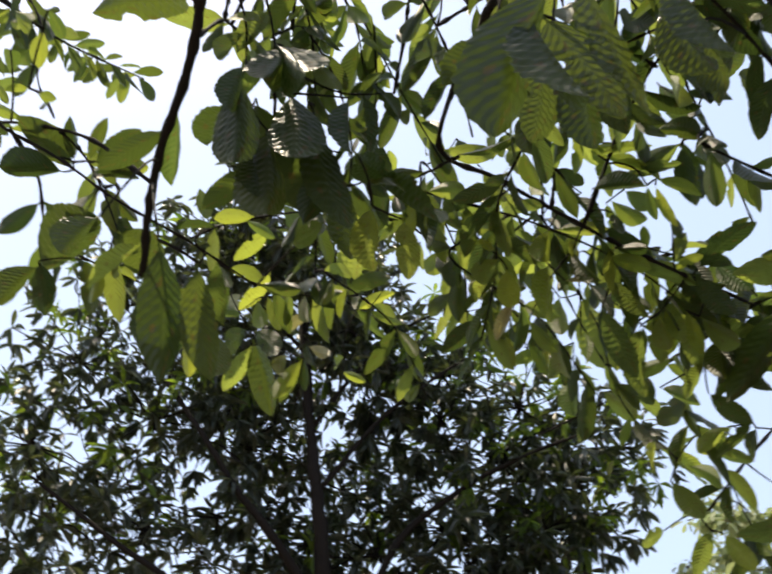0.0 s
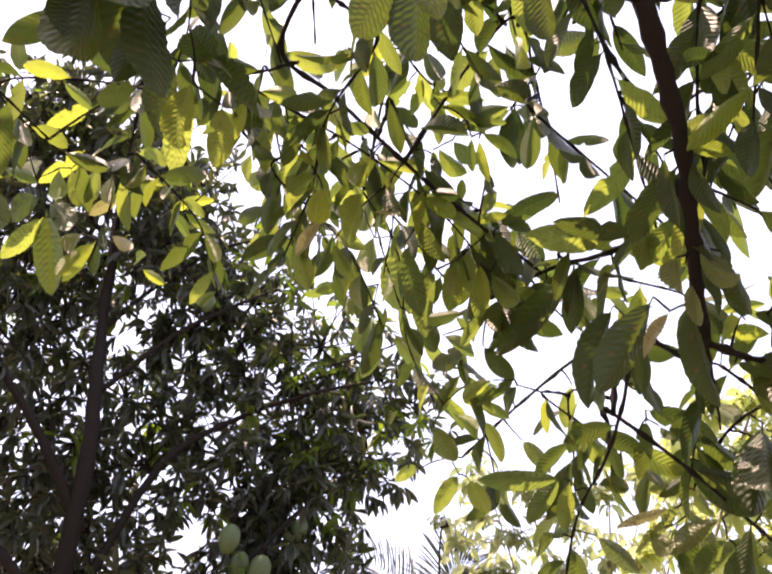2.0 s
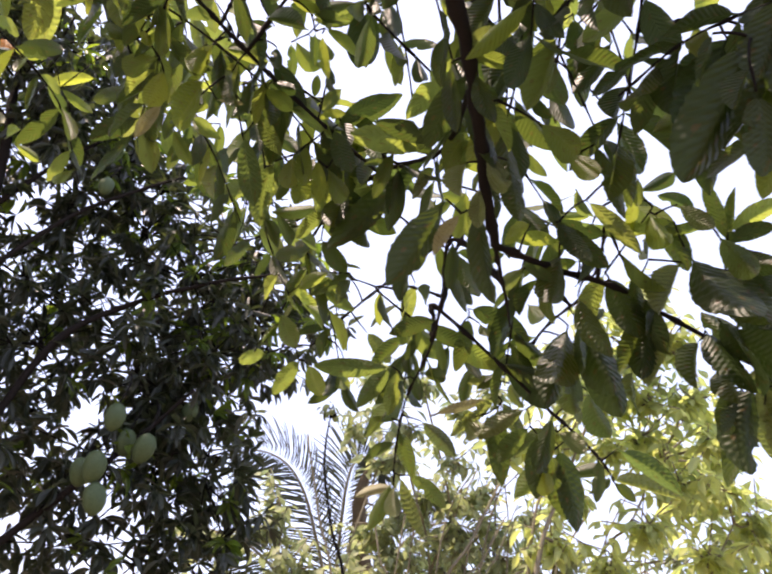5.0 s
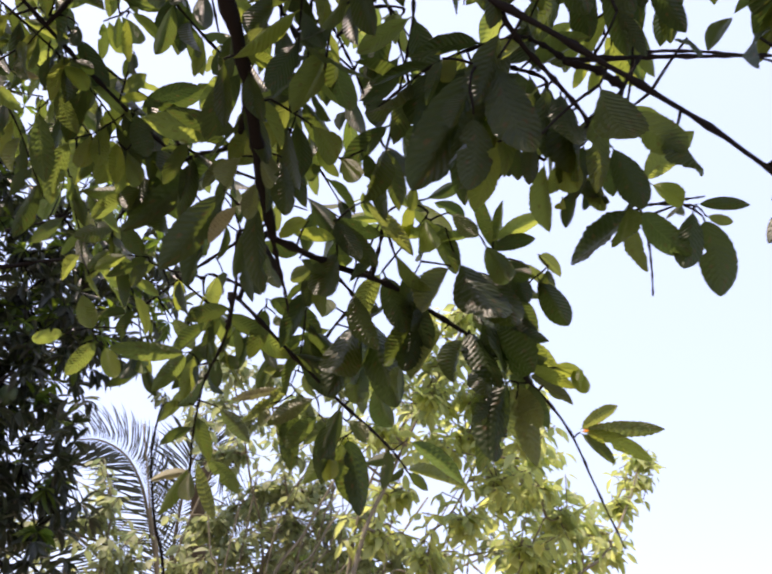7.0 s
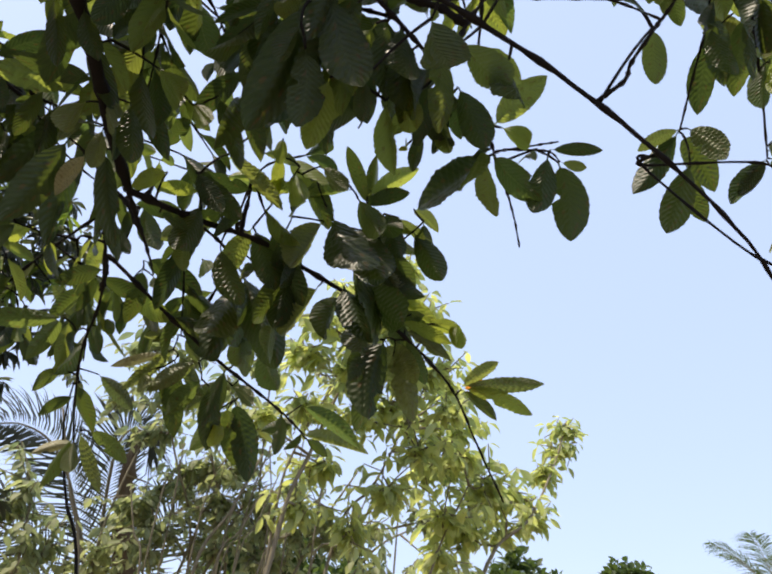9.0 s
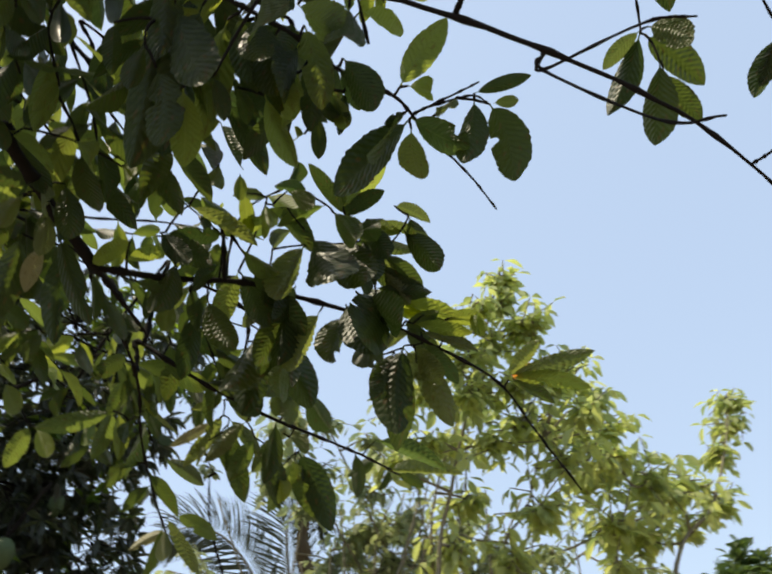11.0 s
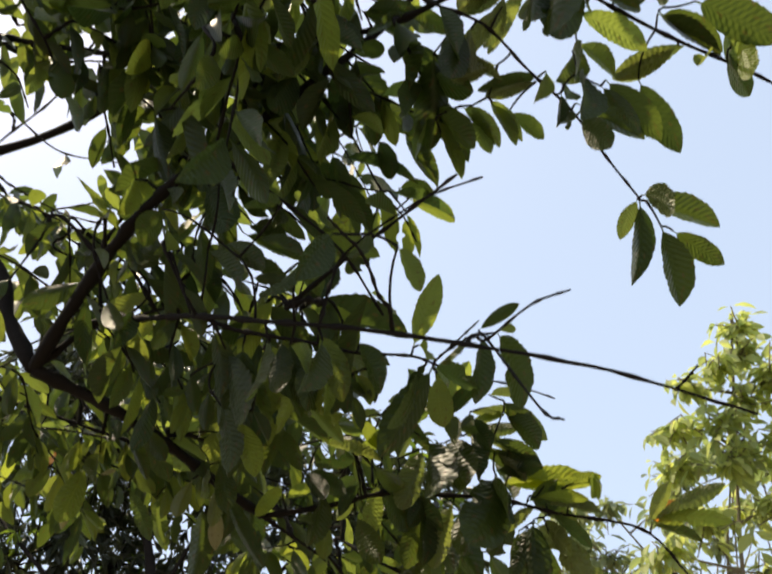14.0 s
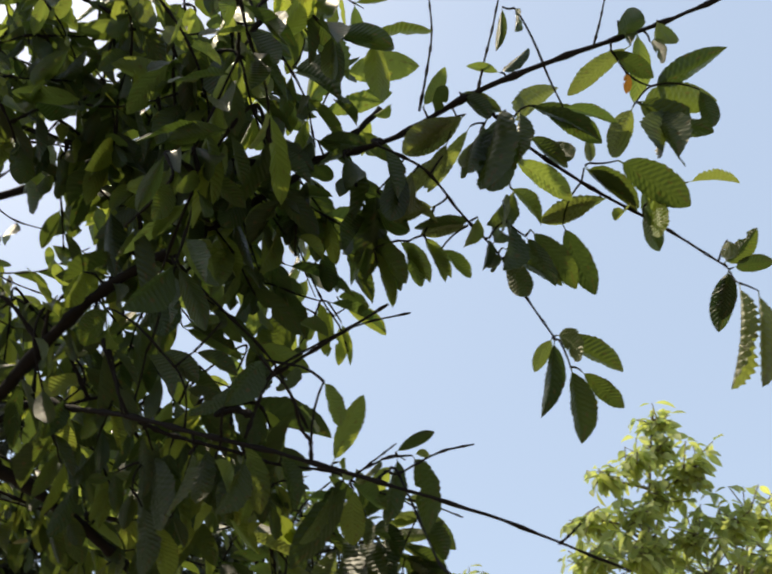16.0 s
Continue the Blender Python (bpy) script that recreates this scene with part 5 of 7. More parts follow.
leaves_on(b, "g", [(0.716, 0.583, 2.423, 0.757, 0.634, 2.317, 0.036), (0.645, 0.628, 2.404, 0.699, 0.657, 2.331, 0.034), (0.803, 0.621, 2.314, 0.826, 0.601, 2.225, 0.034)])
leaves_on(b, "m", [(0.688, 0.619, 2.384, 0.723, 0.608, 2.286, 0.037)])
leaves_on(b, "g", [(0.54, 0.647, 2.527, 0.523, 0.644, 2.423, 0.036), (0.584, 0.634, 2.472, 0.561, 0.622, 2.409, 0.025)])
b = guava_branch(0.0065, 0.0045, [(-0.082, 0.254, 2.414), (-0.09, 0.351, 2.407), (-0.098, 0.448, 2.352), (-0.12, 0.513, 2.311), (-0.153, 0.573, 2.27), (-0.176, 0.636, 2.226), (-0.19, 0.7, 2.181)], fill=0.15)
leaves_on(b, "g", [(-0.107, 0.464, 2.051, -0.108, 0.446, 1.995, 0.026)])
leaves_on(b, "g", [(-0.145, 0.499, 2.44, -0.295, 0.547, 2.499, 0.058), (-0.167, 0.702, 2.183, -0.136, 0.675, 2.056, 0.081)])
b = guava_branch(0.0026, 0.0011, [(-0.167, 0.611, 2.243), (-0.281, 0.608, 2.321), (-0.396, 0.605, 2.339), (-0.31, 0.623, 2.297), (-0.227, 0.644, 2.25), (-0.147, 0.695, 2.233), (-0.071, 0.755, 2.216)], fill=0.15)
leaves_on(b, "g", [(-0.057, 0.479, 2.041, -0.055, 0.554, 1.952, 0.036), (-0.024, 0.492, 2.029, -0.013, 0.551, 1.954, 0.032)])
leaves_on(b, "m", [(0.019, 0.677, 2.255, -0.012, 0.655, 2.199, 0.027)])
leaves_on(b, "g", [(-0.302, 0.648, 2.304, -0.361, 0.59, 2.335, 0.043), (-0.303, 0.642, 2.311, -0.301, 0.597, 2.345, 0.021), (-0.314, 0.649, 2.3, -0.348, 0.594, 2.247, 0.043), (-0.256, 0.644, 2.237, -0.365, 0.764, 2.251, 0.07), (-0.132, 0.708, 2.182, -0.161, 0.852, 2.165, 0.07)])
leaves_on(b, "b", [(-0.272, 0.644, 2.314, -0.204, 0.641, 2.304, 0.025), (-0.387, 0.548, 2.412, -0.414, 0.592, 2.422, 0.021)])
b = guava_branch(0.0048, 0.0026, [(0.832, 0.226, 2.419), (0.814, 0.202, 2.458), (0.796, 0.177, 2.478), (0.918, 0.169, 2.448), (1.04, 0.145, 2.436), (1.156, 0.101, 2.457), (1.276, 0.083, 2.492), (1.395, 0.078, 2.533), (1.511, 0.071, 2.582)], fill=0.06)
leaves_on(b, "g", [(1.139, 0.1, 2.461, 1.174, 0.109, 2.414, 0.023), (1.195, 0.088, 2.475, 1.238, 0.093, 2.533, 0.023), (1.202, 0.032, 2.534, 1.19, 0.072, 2.496, 0.014), (1.217, 0.035, 2.534, 1.213, 0.04, 2.483, 0.017), (1.387, 0.129, 2.477, 1.491, 0.102, 2.506, 0.035), (1.362, 0.137, 2.457, 1.445, 0.151, 2.402, 0.043), (1.382, 0.153, 2.448, 1.359, 0.118, 2.319, 0.049), (1.391, 0.091, 2.52, 1.401, 0.088, 2.467, 0.02), (1.35, 0.065, 2.534, 1.356, 0.069, 2.479, 0.02), (0.958, 0.147, 2.457, 1.022, 0.157, 2.452, 0.023), (0.99, 0.167, 2.432, 0.994, 0.181, 2.305, 0.047), (1.006, 0.153, 2.44, 0.955, 0.139, 2.394, 0.026), (1.336, 0.088, 2.505, 1.388, 0.116, 2.477, 0.023)])
leaves_on(b, "g", [(1.453, 0.144, 2.482, 1.455, 0.162, 2.422, 0.023), (1.138, 0.1, 2.462, 1.186, 0.115, 2.432, 0.023), (1.42, 0.155, 2.452, 1.336, 0.119, 2.333, 0.044), (1.367, 0.138, 2.458, 1.49, 0.178, 2.505, 0.041)])
leaves_on(b, "m", [(1.093, 0.113, 2.457, 1.125, 0.091, 2.498, 0.02), (1.191, 0.088, 2.476, 1.15, 0.079, 2.485, 0.014), (1.266, 0.126, 2.447, 1.335, 0.147, 2.43, 0.02), (1.402, 0.073, 2.538, 1.405, 0.073, 2.475, 0.023)])
leaves_on(b, "t", [(1.363, 0.089, 2.511, 1.269, 0.125, 2.467, 0.026), (1.144, 0.12, 2.442, 1.064, 0.149, 2.412, 0.034), (1.358, 0.141, 2.453, 1.307, 0.153, 2.372, 0.032), (1.133, 0.123, 2.443, 1.057, 0.135, 2.398, 0.033), (1.119, 0.145, 2.424, 1.085, 0.183, 2.383, 0.023)])
leaves_on(b, "o", [(1.353, 0.11, 2.484, 1.353, 0.13, 2.466, 0.01)])
b = guava_branch(0.0088, 0.0045, [(0.462, 0.391, 2.218), (0.579, 0.315, 2.306), (0.672, 0.265, 2.351), (0.776, 0.237, 2.389), (0.876, 0.216, 2.442), (0.965, 0.214, 2.514), (1.044, 0.202, 2.596)], fill=0.6)
leaves_on(b, "m", [(0.994, 0.159, 2.626, 1.108, 0.183, 2.674, 0.045), (0.958, 0.182, 2.568, 1.059, 0.165, 2.59, 0.029), (0.947, 0.117, 2.665, 0.998, 0.102, 2.518, 0.053)])
leaves_on(b, "g", [(0.978, 0.286, 2.409, 1.008, 0.342, 2.353, 0.026), (0.927, 0.137, 2.623, 0.987, 0.109, 2.479, 0.055), (0.985, 0.296, 2.407, 1.004, 0.351, 2.354, 0.027), (0.932, 0.234, 2.508, 0.943, 0.279, 2.371, 0.055)])
leaves_on(b, "g", [(0.774, 0.308, 2.313, 0.807, 0.388, 2.341, 0.038), (0.727, 0.267, 2.354, 0.764, 0.255, 2.247, 0.043)])
leaves_on(b, "b", [(0.658, 0.252, 2.364, 0.598, 0.311, 2.376, 0.031), (0.642, 0.25, 2.369, 0.641, 0.239, 2.298, 0.029)])
b = guava_branch(0.002, 0.0014, [(0.765, 0.24, 2.385), (0.767, 0.235, 2.369), (0.769, 0.23, 2.343), (0.828, 0.253, 2.279), (0.884, 0.285, 2.217), (0.918, 0.336, 2.154)], fill=0.12)
b = guava_branch(0.004, 0.0018, [(0.727, 0.976, 2.174), (0.739, 0.983, 2.279), (0.75, 0.991, 2.344), (0.69, 1.075, 2.294), (0.635, 1.16, 2.24), (0.584, 1.245, 2.182)], fill=0.15)
leaves_on(b, "b", [(0.609, 1.14, 2.279, 0.546, 1.146, 2.232, 0.033), (0.554, 1.209, 2.241, 0.591, 1.165, 2.183, 0.029), (0.642, 1.223, 2.167, 0.646, 1.198, 2.091, 0.033)])
leaves_on(b, "m", [(0.711, 1.08, 2.274, 0.717, 1.119, 2.215, 0.026), (0.508, 1.229, 2.137, 0.453, 1.192, 2.101, 0.029)])
leaves_on(b, "g", [(0.746, 0.981, 2.292, 0.784, 0.962, 2.21, 0.035)])
leaves_on(b, "t", [(0.665, 1.176, 2.205, 0.72, 1.184, 2.163, 0.025)])
b = guava_branch(0.004, 0.0015, [(0.864, 0.281, 2.142), (0.841, 0.293, 2.161), (0.817, 0.305, 2.167), (0.886, 0.281, 2.195), (0.956, 0.257, 2.22), (1.026, 0.233, 2.244)], fill=0.05)
b = guava_branch(0.007, 0.003, [(0.384, 0.492, 2.908), (0.367, 0.364, 2.88), (0.351, 0.237, 2.784), (0.466, 0.224, 2.697), (0.578, 0.207, 2.606), (0.694, 0.205, 2.519), (0.713, 0.254, 2.386)], fill=0.8)
leaves_on(b, "g", [(0.442, 0.491, 2.915, 0.399, 0.593, 2.956, 0.053), (0.67, 0.223, 2.458, 0.684, 0.249, 2.356, 0.04), (0.454, 0.529, 2.874, 0.434, 0.634, 2.868, 0.046), (0.656, 0.145, 2.639, 0.605, 0.237, 2.684, 0.048)])
leaves_on(b, "b", [(0.622, 0.143, 2.693, 0.614, 0.198, 2.612, 0.022), (0.506, 0.166, 2.751, 0.573, 0.151, 2.653, 0.041), (0.458, 0.204, 2.734, 0.488, 0.246, 2.766, 0.03), (0.431, 0.171, 2.827, 0.43, 0.125, 2.781, 0.031)])
b = guava_branch(0.0016, 0.0008, [(0.998, 0.193, 1.997), (1.008, 0.212, 2.016), (1.018, 0.23, 2.023), (1.054, 0.159, 1.998), (1.084, 0.143, 1.993)], fill=0.0)
b = guava_branch(0.0016, 0.0008, [(0.998, 0.193, 1.997), (1.008, 0.212, 2.016), (1.018, 0.23, 2.023), (1.041, 0.164, 1.909), (1.05, 0.126, 1.876)], fill=0.0)
b = guava_branch(0.0012, 0.0008, [(1.146, 0.202, 1.925), (1.156, 0.196, 1.93), (1.166, 0.19, 1.936)], fill=0.0)
b = guava_branch(0.0026, 0.0011, [(0.203, 0.493, 2.402), (0.257, 0.461, 2.466), (0.311, 0.43, 2.494), (0.405, 0.467, 2.428), (0.485, 0.514, 2.35), (0.561, 0.594, 2.302), (0.636, 0.677, 2.256)], fill=0.7)
leaves_on(b, "g", [(0.37, 0.393, 2.212, 0.39, 0.412, 2.158, 0.036), (0.319, 0.314, 2.119, 0.345, 0.332, 2.06, 0.052)])
b = guava_branch(0.0026, 0.0011, [(0.169, 0.74, 2.446), (0.138, 0.768, 2.454), (0.107, 0.797, 2.442), (0.276, 0.814, 2.395), (0.436, 0.856, 2.337), (0.568, 0.941, 2.258)], fill=0.7)
leaves_on(b, "g", [(0.519, 0.958, 2.224, 0.57, 0.959, 2.181, 0.027), (0.544, 0.915, 2.29, 0.515, 0.901, 2.205, 0.033), (0.563, 0.921, 2.265, 0.571, 0.898, 2.187, 0.033)])
leaves_on(b, "m", [(0.517, 0.941, 2.264, 0.476, 0.93, 2.195, 0.03)])
b = guava_branch(0.0026, 0.0011, [(0.163, 0.5, 2.863), (0.182, 0.464, 2.806), (0.202, 0.428, 2.709), (0.309, 0.386, 2.731), (0.417, 0.344, 2.752), (0.51, 0.283, 2.79), (0.605, 0.224, 2.825)], fill=0.1)
b = guava_branch(0.0026, 0.0011, [(0.259, 0.406, 2.72), (0.267, 0.415, 2.692), (0.275, 0.424, 2.645), (0.367, 0.444, 2.586), (0.454, 0.466, 2.522), (0.532, 0.493, 2.448)], fill=0.7)
leaves_on(b, "g", [(0.451, 0.464, 2.529, 0.481, 0.576, 2.574, 0.056)])
b = guava_branch(0.0026, 0.0011, [(0.605, 0.224, 2.825), (0.634, 0.171, 2.793), (0.662, 0.118, 2.724), (0.655, 0.14, 2.65), (0.674, 0.162, 2.579), (0.679, 0.184, 2.505)], fill=0.7)
b = guava_branch(0.0026, 0.0011, [(0.796, 0.177, 2.478), (0.79, 0.123, 2.54), (0.785, 0.068, 2.568), (0.779, 0.113, 2.518), (0.783, 0.157, 2.47), (0.764, 0.199, 2.422)], fill=0.7)
b = guava_branch(0.0026, 0.0011, [(0.614, 0.208, 2.815), (0.567, 0.171, 2.842), (0.52, 0.134, 2.84), (0.536, 0.179, 2.792), (0.493, 0.211, 2.753), (0.425, 0.212, 2.745)], fill=0.7)
b = guava_branch(0.0026, 0.0011, [(0.783, 0.081, 2.554), (0.828, 0.066, 2.549), (0.872, 0.052, 2.519), (0.883, 0.095, 2.474), (0.897, 0.137, 2.429), (0.911, 0.18, 2.384)], fill=0.7)
b = guava_branch(0.0026, 0.0011, [(0.54, 0.384, 2.267), (0.541, 0.405, 2.289), (0.543, 0.425, 2.3), (0.586, 0.505, 2.27), (0.634, 0.578, 2.244), (0.658, 0.661, 2.201)], fill=0.7)
b = guava_branch(0.0026, 0.0011, [(0.169, 0.623, 2.443), (0.216, 0.632, 2.437), (0.262, 0.641, 2.406), (0.225, 0.755, 2.378), (0.226, 0.875, 2.35), (0.21, 0.991, 2.314)], fill=0.7)
leaves_on(b, "g", [(0.23, 0.661, 2.402, 0.228, 0.714, 2.419, 0.024)])
b = guava_branch(0.0026, 0.0011, [(0.605, 0.73, 2.256), (0.575, 0.74, 2.256), (0.545, 0.751, 2.241), (0.646, 0.786, 2.264), (0.747, 0.816, 2.292), (0.847, 0.854, 2.307)], fill=0.7)
b = guava_branch(0.0026, 0.0011, [(0.662, 0.119, 2.719), (0.685, 0.074, 2.725), (0.708, 0.028, 2.707), (0.712, 0.088, 2.644), (0.684, 0.145, 2.584), (0.676, 0.205, 2.522)], fill=0.7)
b = guava_branch(0.0026, 0.0011, [(0.524, 0.137, 2.84), (0.506, 0.12, 2.892), (0.488, 0.102, 2.921), (0.539, 0.137, 2.842), (0.58, 0.182, 2.765), (0.594, 0.249, 2.695)], fill=0.7)
b = guava_branch(0.0026, 0.0011, [(0.873, 0.056, 2.515), (0.887, -0.007, 2.498), (0.9, -0.07, 2.446), (0.907, -0.03, 2.404), (0.92, 0.0089, 2.363), (0.919, 0.049, 2.321)], fill=0.7)
b = guava_branch(0.0026, 0.0011, [(0.884, 0.0078, 2.502), (0.917, 0.0036, 2.559), (0.951, -0.0007, 2.59), (0.969, 0.031, 2.557), (1.005, 0.054, 2.532), (1.054, 0.057, 2.529)], fill=0.7)
b = guava_branch(0.0026, 0.0011, [(0.296, 0.778, 2.388), (0.3, 0.768, 2.422), (0.303, 0.757, 2.442), (0.371, 0.828, 2.405), (0.466, 0.874, 2.401), (0.566, 0.908, 2.413)], fill=0.7)
b = guava_branch(0.0026, 0.0011, [(0.117, 0.798, 2.44), (0.101, 0.912, 2.539), (0.085, 1.025, 2.575), (0.181, 1.055, 2.537), (0.252, 1.102, 2.474), (0.326, 1.148, 2.413)], fill=0.7)
b = guava_branch(0.0026, 0.0011, [(0.473, 0.877, 2.402), (0.465, 0.892, 2.41), (0.456, 0.907, 2.41), (0.569, 0.94, 2.369), (0.69, 0.961, 2.373), (0.81, 0.986, 2.398)], fill=0.7)
leaves_on(b, "g", [(0.451, 0.912, 2.44, 0.445, 0.893, 2.472, 0.014), (0.499, 0.88, 2.381, 0.571, 0.834, 2.437, 0.031)])
leaves_on(b, "m", [(0.466, 0.894, 2.429, 0.44, 0.872, 2.38, 0.021)])
b = guava_branch(0.0026, 0.0011, [(0.73, 0.978, 2.201), (0.7, 0.989, 2.209), (0.669, 1, 2.202), (0.722, 1.099, 2.155), (0.754, 1.201, 2.096)], fill=0.7)
b = guava_branch(0.0026, 0.0011, [(0.538, 1.041, 2.363), (0.529, 1.059, 2.325), (0.52, 1.077, 2.26), (0.594, 1.171, 2.214), (0.653, 1.24, 2.124)], fill=0.7)
leaves_on(b, "m", [(0.557, 1.16, 2.113, 0.529, 1.181, 2.049, 0.029), (0.507, 1.157, 2.186, 0.55, 1.141, 2.121, 0.034), (0.485, 1.131, 2.241, 0.471, 1.112, 2.173, 0.029)])
leaves_on(b, "b", [(0.57, 1.149, 2.104, 0.599, 1.128, 2.047, 0.029), (0.508, 1.109, 2.199, 0.529, 1.08, 2.139, 0.029)])
b = guava_branch(0.0026, 0.0011, [(0.867, 0.827, 2.159), (0.827, 0.827, 2.185), (0.786, 0.827, 2.19), (0.823, 0.921, 2.149), (0.86, 1.013, 2.105)], fill=0.7)
b = guava_branch(0.0026, 0.0011, [(-0.109, 0.482, 2.331), (-0.126, 0.544, 2.469), (-0.142, 0.607, 2.548), (-0.073, 0.644, 2.516), (-0.0009, 0.683, 2.511), (0.071, 0.709, 2.544)], fill=0.6)
b = guava_branch(0.0026, 0.0011, [(-0.112, 0.623, 2.534), (-0.092, 0.646, 2.605), (-0.072, 0.669, 2.645), (-0.015, 0.705, 2.561), (0.0159, 0.744, 2.465), (0.0164, 0.78, 2.364)], fill=0.6)
leaves_on(b, "g", [(0.029, 0.726, 2.368, 0.035, 0.738, 2.235, 0.048), (0.056, 0.716, 2.378, 0.151, 0.675, 2.253, 0.052), (-0.01, 0.724, 2.378, -0.016, 0.704, 2.284, 0.034), (0.065, 0.707, 2.389, 0.107, 0.655, 2.29, 0.037)])
leaves_on(b, "m", [(0.075, 0.668, 2.275, 0.081, 0.694, 2.191, 0.034), (0.111, 0.68, 2.266, 0.122, 0.711, 2.194, 0.03)])
leaves_on(b, "g", [(0.059, 0.627, 2.312, 0.087, 0.707, 2.361, 0.066)])
b = guava_branch(0.0026, 0.0011, [(-0.064, 0.674, 2.634), (-0.045, 0.668, 2.703), (-0.025, 0.663, 2.743), (0.032, 0.702, 2.655), (0.087, 0.741, 2.564), (0.145, 0.776, 2.474)], fill=0.6)
b = guava_branch(0.0026, 0.0011, [(0.071, 0.709, 2.544), (0.087, 0.636, 2.575), (0.103, 0.564, 2.57), (0.141, 0.604, 2.527), (0.167, 0.647, 2.478), (0.188, 0.691, 2.428)], fill=0.6)
b = guava_branch(0.0026, 0.0011, [(0.515, 0.632, 2.641), (0.522, 0.631, 2.649), (0.529, 0.63, 2.653), (0.509, 0.671, 2.598), (0.496, 0.714, 2.542), (0.47, 0.753, 2.488)], fill=0.25)
leaves_on(b, "g", [(0.496, 0.695, 2.567, 0.567, 0.7, 2.643, 0.035)])
b = guava_branch(0.0026, 0.0011, [(0.088, 1.004, 2.568), (-0.104, 1, 2.588), (-0.296, 0.997, 2.514), (-0.219, 1.076, 2.486), (-0.118, 1.129, 2.495), (-0.0131, 1.162, 2.526)], fill=0.6)
leaves_on(b, "g", [(-0.24, 1.205, 2.467, -0.262, 1.167, 2.374, 0.045)])
leaves_on(b, "m", [(-0.257, 1.189, 2.494, -0.362, 1.28, 2.563, 0.045), (-0.061, 1.326, 2.918, -0.019, 1.352, 2.848, 0.031), (-0.264, 1.45, 2.774, -0.245, 1.437, 2.662, 0.042), (-0.291, 1.156, 2.549, -0.295, 1.121, 2.473, 0.033), (-0.337, 1.097, 2.646, -0.385, 1.116, 2.735, 0.029)])
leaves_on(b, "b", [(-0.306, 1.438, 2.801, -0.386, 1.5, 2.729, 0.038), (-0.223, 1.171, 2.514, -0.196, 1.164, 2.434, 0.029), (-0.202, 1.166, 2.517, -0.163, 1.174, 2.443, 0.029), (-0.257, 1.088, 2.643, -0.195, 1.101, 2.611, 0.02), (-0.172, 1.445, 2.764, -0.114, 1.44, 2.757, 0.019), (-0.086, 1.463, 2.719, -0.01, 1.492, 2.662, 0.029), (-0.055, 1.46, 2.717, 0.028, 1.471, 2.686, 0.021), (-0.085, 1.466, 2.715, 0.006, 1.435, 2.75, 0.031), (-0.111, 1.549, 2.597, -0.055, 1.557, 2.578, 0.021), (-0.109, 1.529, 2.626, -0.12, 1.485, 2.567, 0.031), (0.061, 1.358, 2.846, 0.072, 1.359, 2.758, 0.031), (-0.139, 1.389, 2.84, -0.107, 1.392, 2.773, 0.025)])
leaves_on(b, "o", [(-0.193, 1.437, 2.779, -0.166, 1.4, 2.701, 0.031)])
leaves_on(b, "c", [(-0.2, 1.525, 2.65, -0.134, 1.498, 2.607, 0.027), (-0.202, 1.481, 2.716, -0.254, 1.499, 2.669, 0.029)])
b = guava_branch(0.0026, 0.0011, [(-0.106, 1, 2.587), (-0.104, 1.007, 2.603), (-0.102, 1.014, 2.612), (-0.097, 1.092, 2.516), (-0.109, 1.168, 2.418), (-0.123, 1.244, 2.32)], fill=0.25)
leaves_on(b, "g", [(-0.226, 1.214, 2.45, -0.178, 1.295, 2.33, 0.049), (-0.225, 1.206, 2.462, -0.138, 1.165, 2.377, 0.041)])
leaves_on(b, "m", [(-0.227, 1.222, 2.439, -0.281, 1.277, 2.368, 0.037), (-0.286, 1.34, 2.941, -0.217, 1.337, 2.849, 0.038), (-0.062, 1.153, 2.778, -0.058, 1.253, 2.631, 0.055)])
leaves_on(b, "b", [(-0.321, 1.38, 2.889, -0.405, 1.429, 2.834, 0.04)])
leaves_on(b, "t", [(-0.153, 1.222, 2.424, -0.14, 1.19, 2.352, 0.029)])
b = guava_branch(0.0026, 0.0011, [(0.092, 0.974, 2.559), (0.094, 0.959, 2.622), (0.096, 0.943, 2.659), (0.154, 0.997, 2.604), (0.162, 1.058, 2.53), (0.142, 1.116, 2.453)], fill=0.25)
leaves_on(b, "m", [(0.2, 1.001, 2.708, 0.243, 1.001, 2.621, 0.033)])
leaves_on(b, "g", [(0.15, 0.961, 2.746, 0.185, 0.951, 2.654, 0.033)])
b = guava_branch(0.0026, 0.0011, [(-0.381, 0.608, 2.332), (-0.398, 0.705, 2.354), (-0.414, 0.803, 2.33), (-0.333, 0.81, 2.289), (-0.253, 0.831, 2.268), (-0.184, 0.891, 2.266)], fill=0.6)
leaves_on(b, "g", [(-0.18, 0.938, 2.265, -0.162, 0.922, 2.17, 0.041), (-0.34, 0.72, 2.206, -0.349, 0.702, 2.129, 0.037), (-0.34, 0.716, 2.211, -0.34, 0.77, 2.167, 0.028)])
b = guava_branch(0.0026, 0.0011, [(-0.69, 0.642, 2.807), (-0.633, 0.665, 2.801), (-0.576, 0.687, 2.764), (-0.515, 0.695, 2.667), (-0.48, 0.698, 2.557), (-0.414, 0.696, 2.463)], fill=0.25)
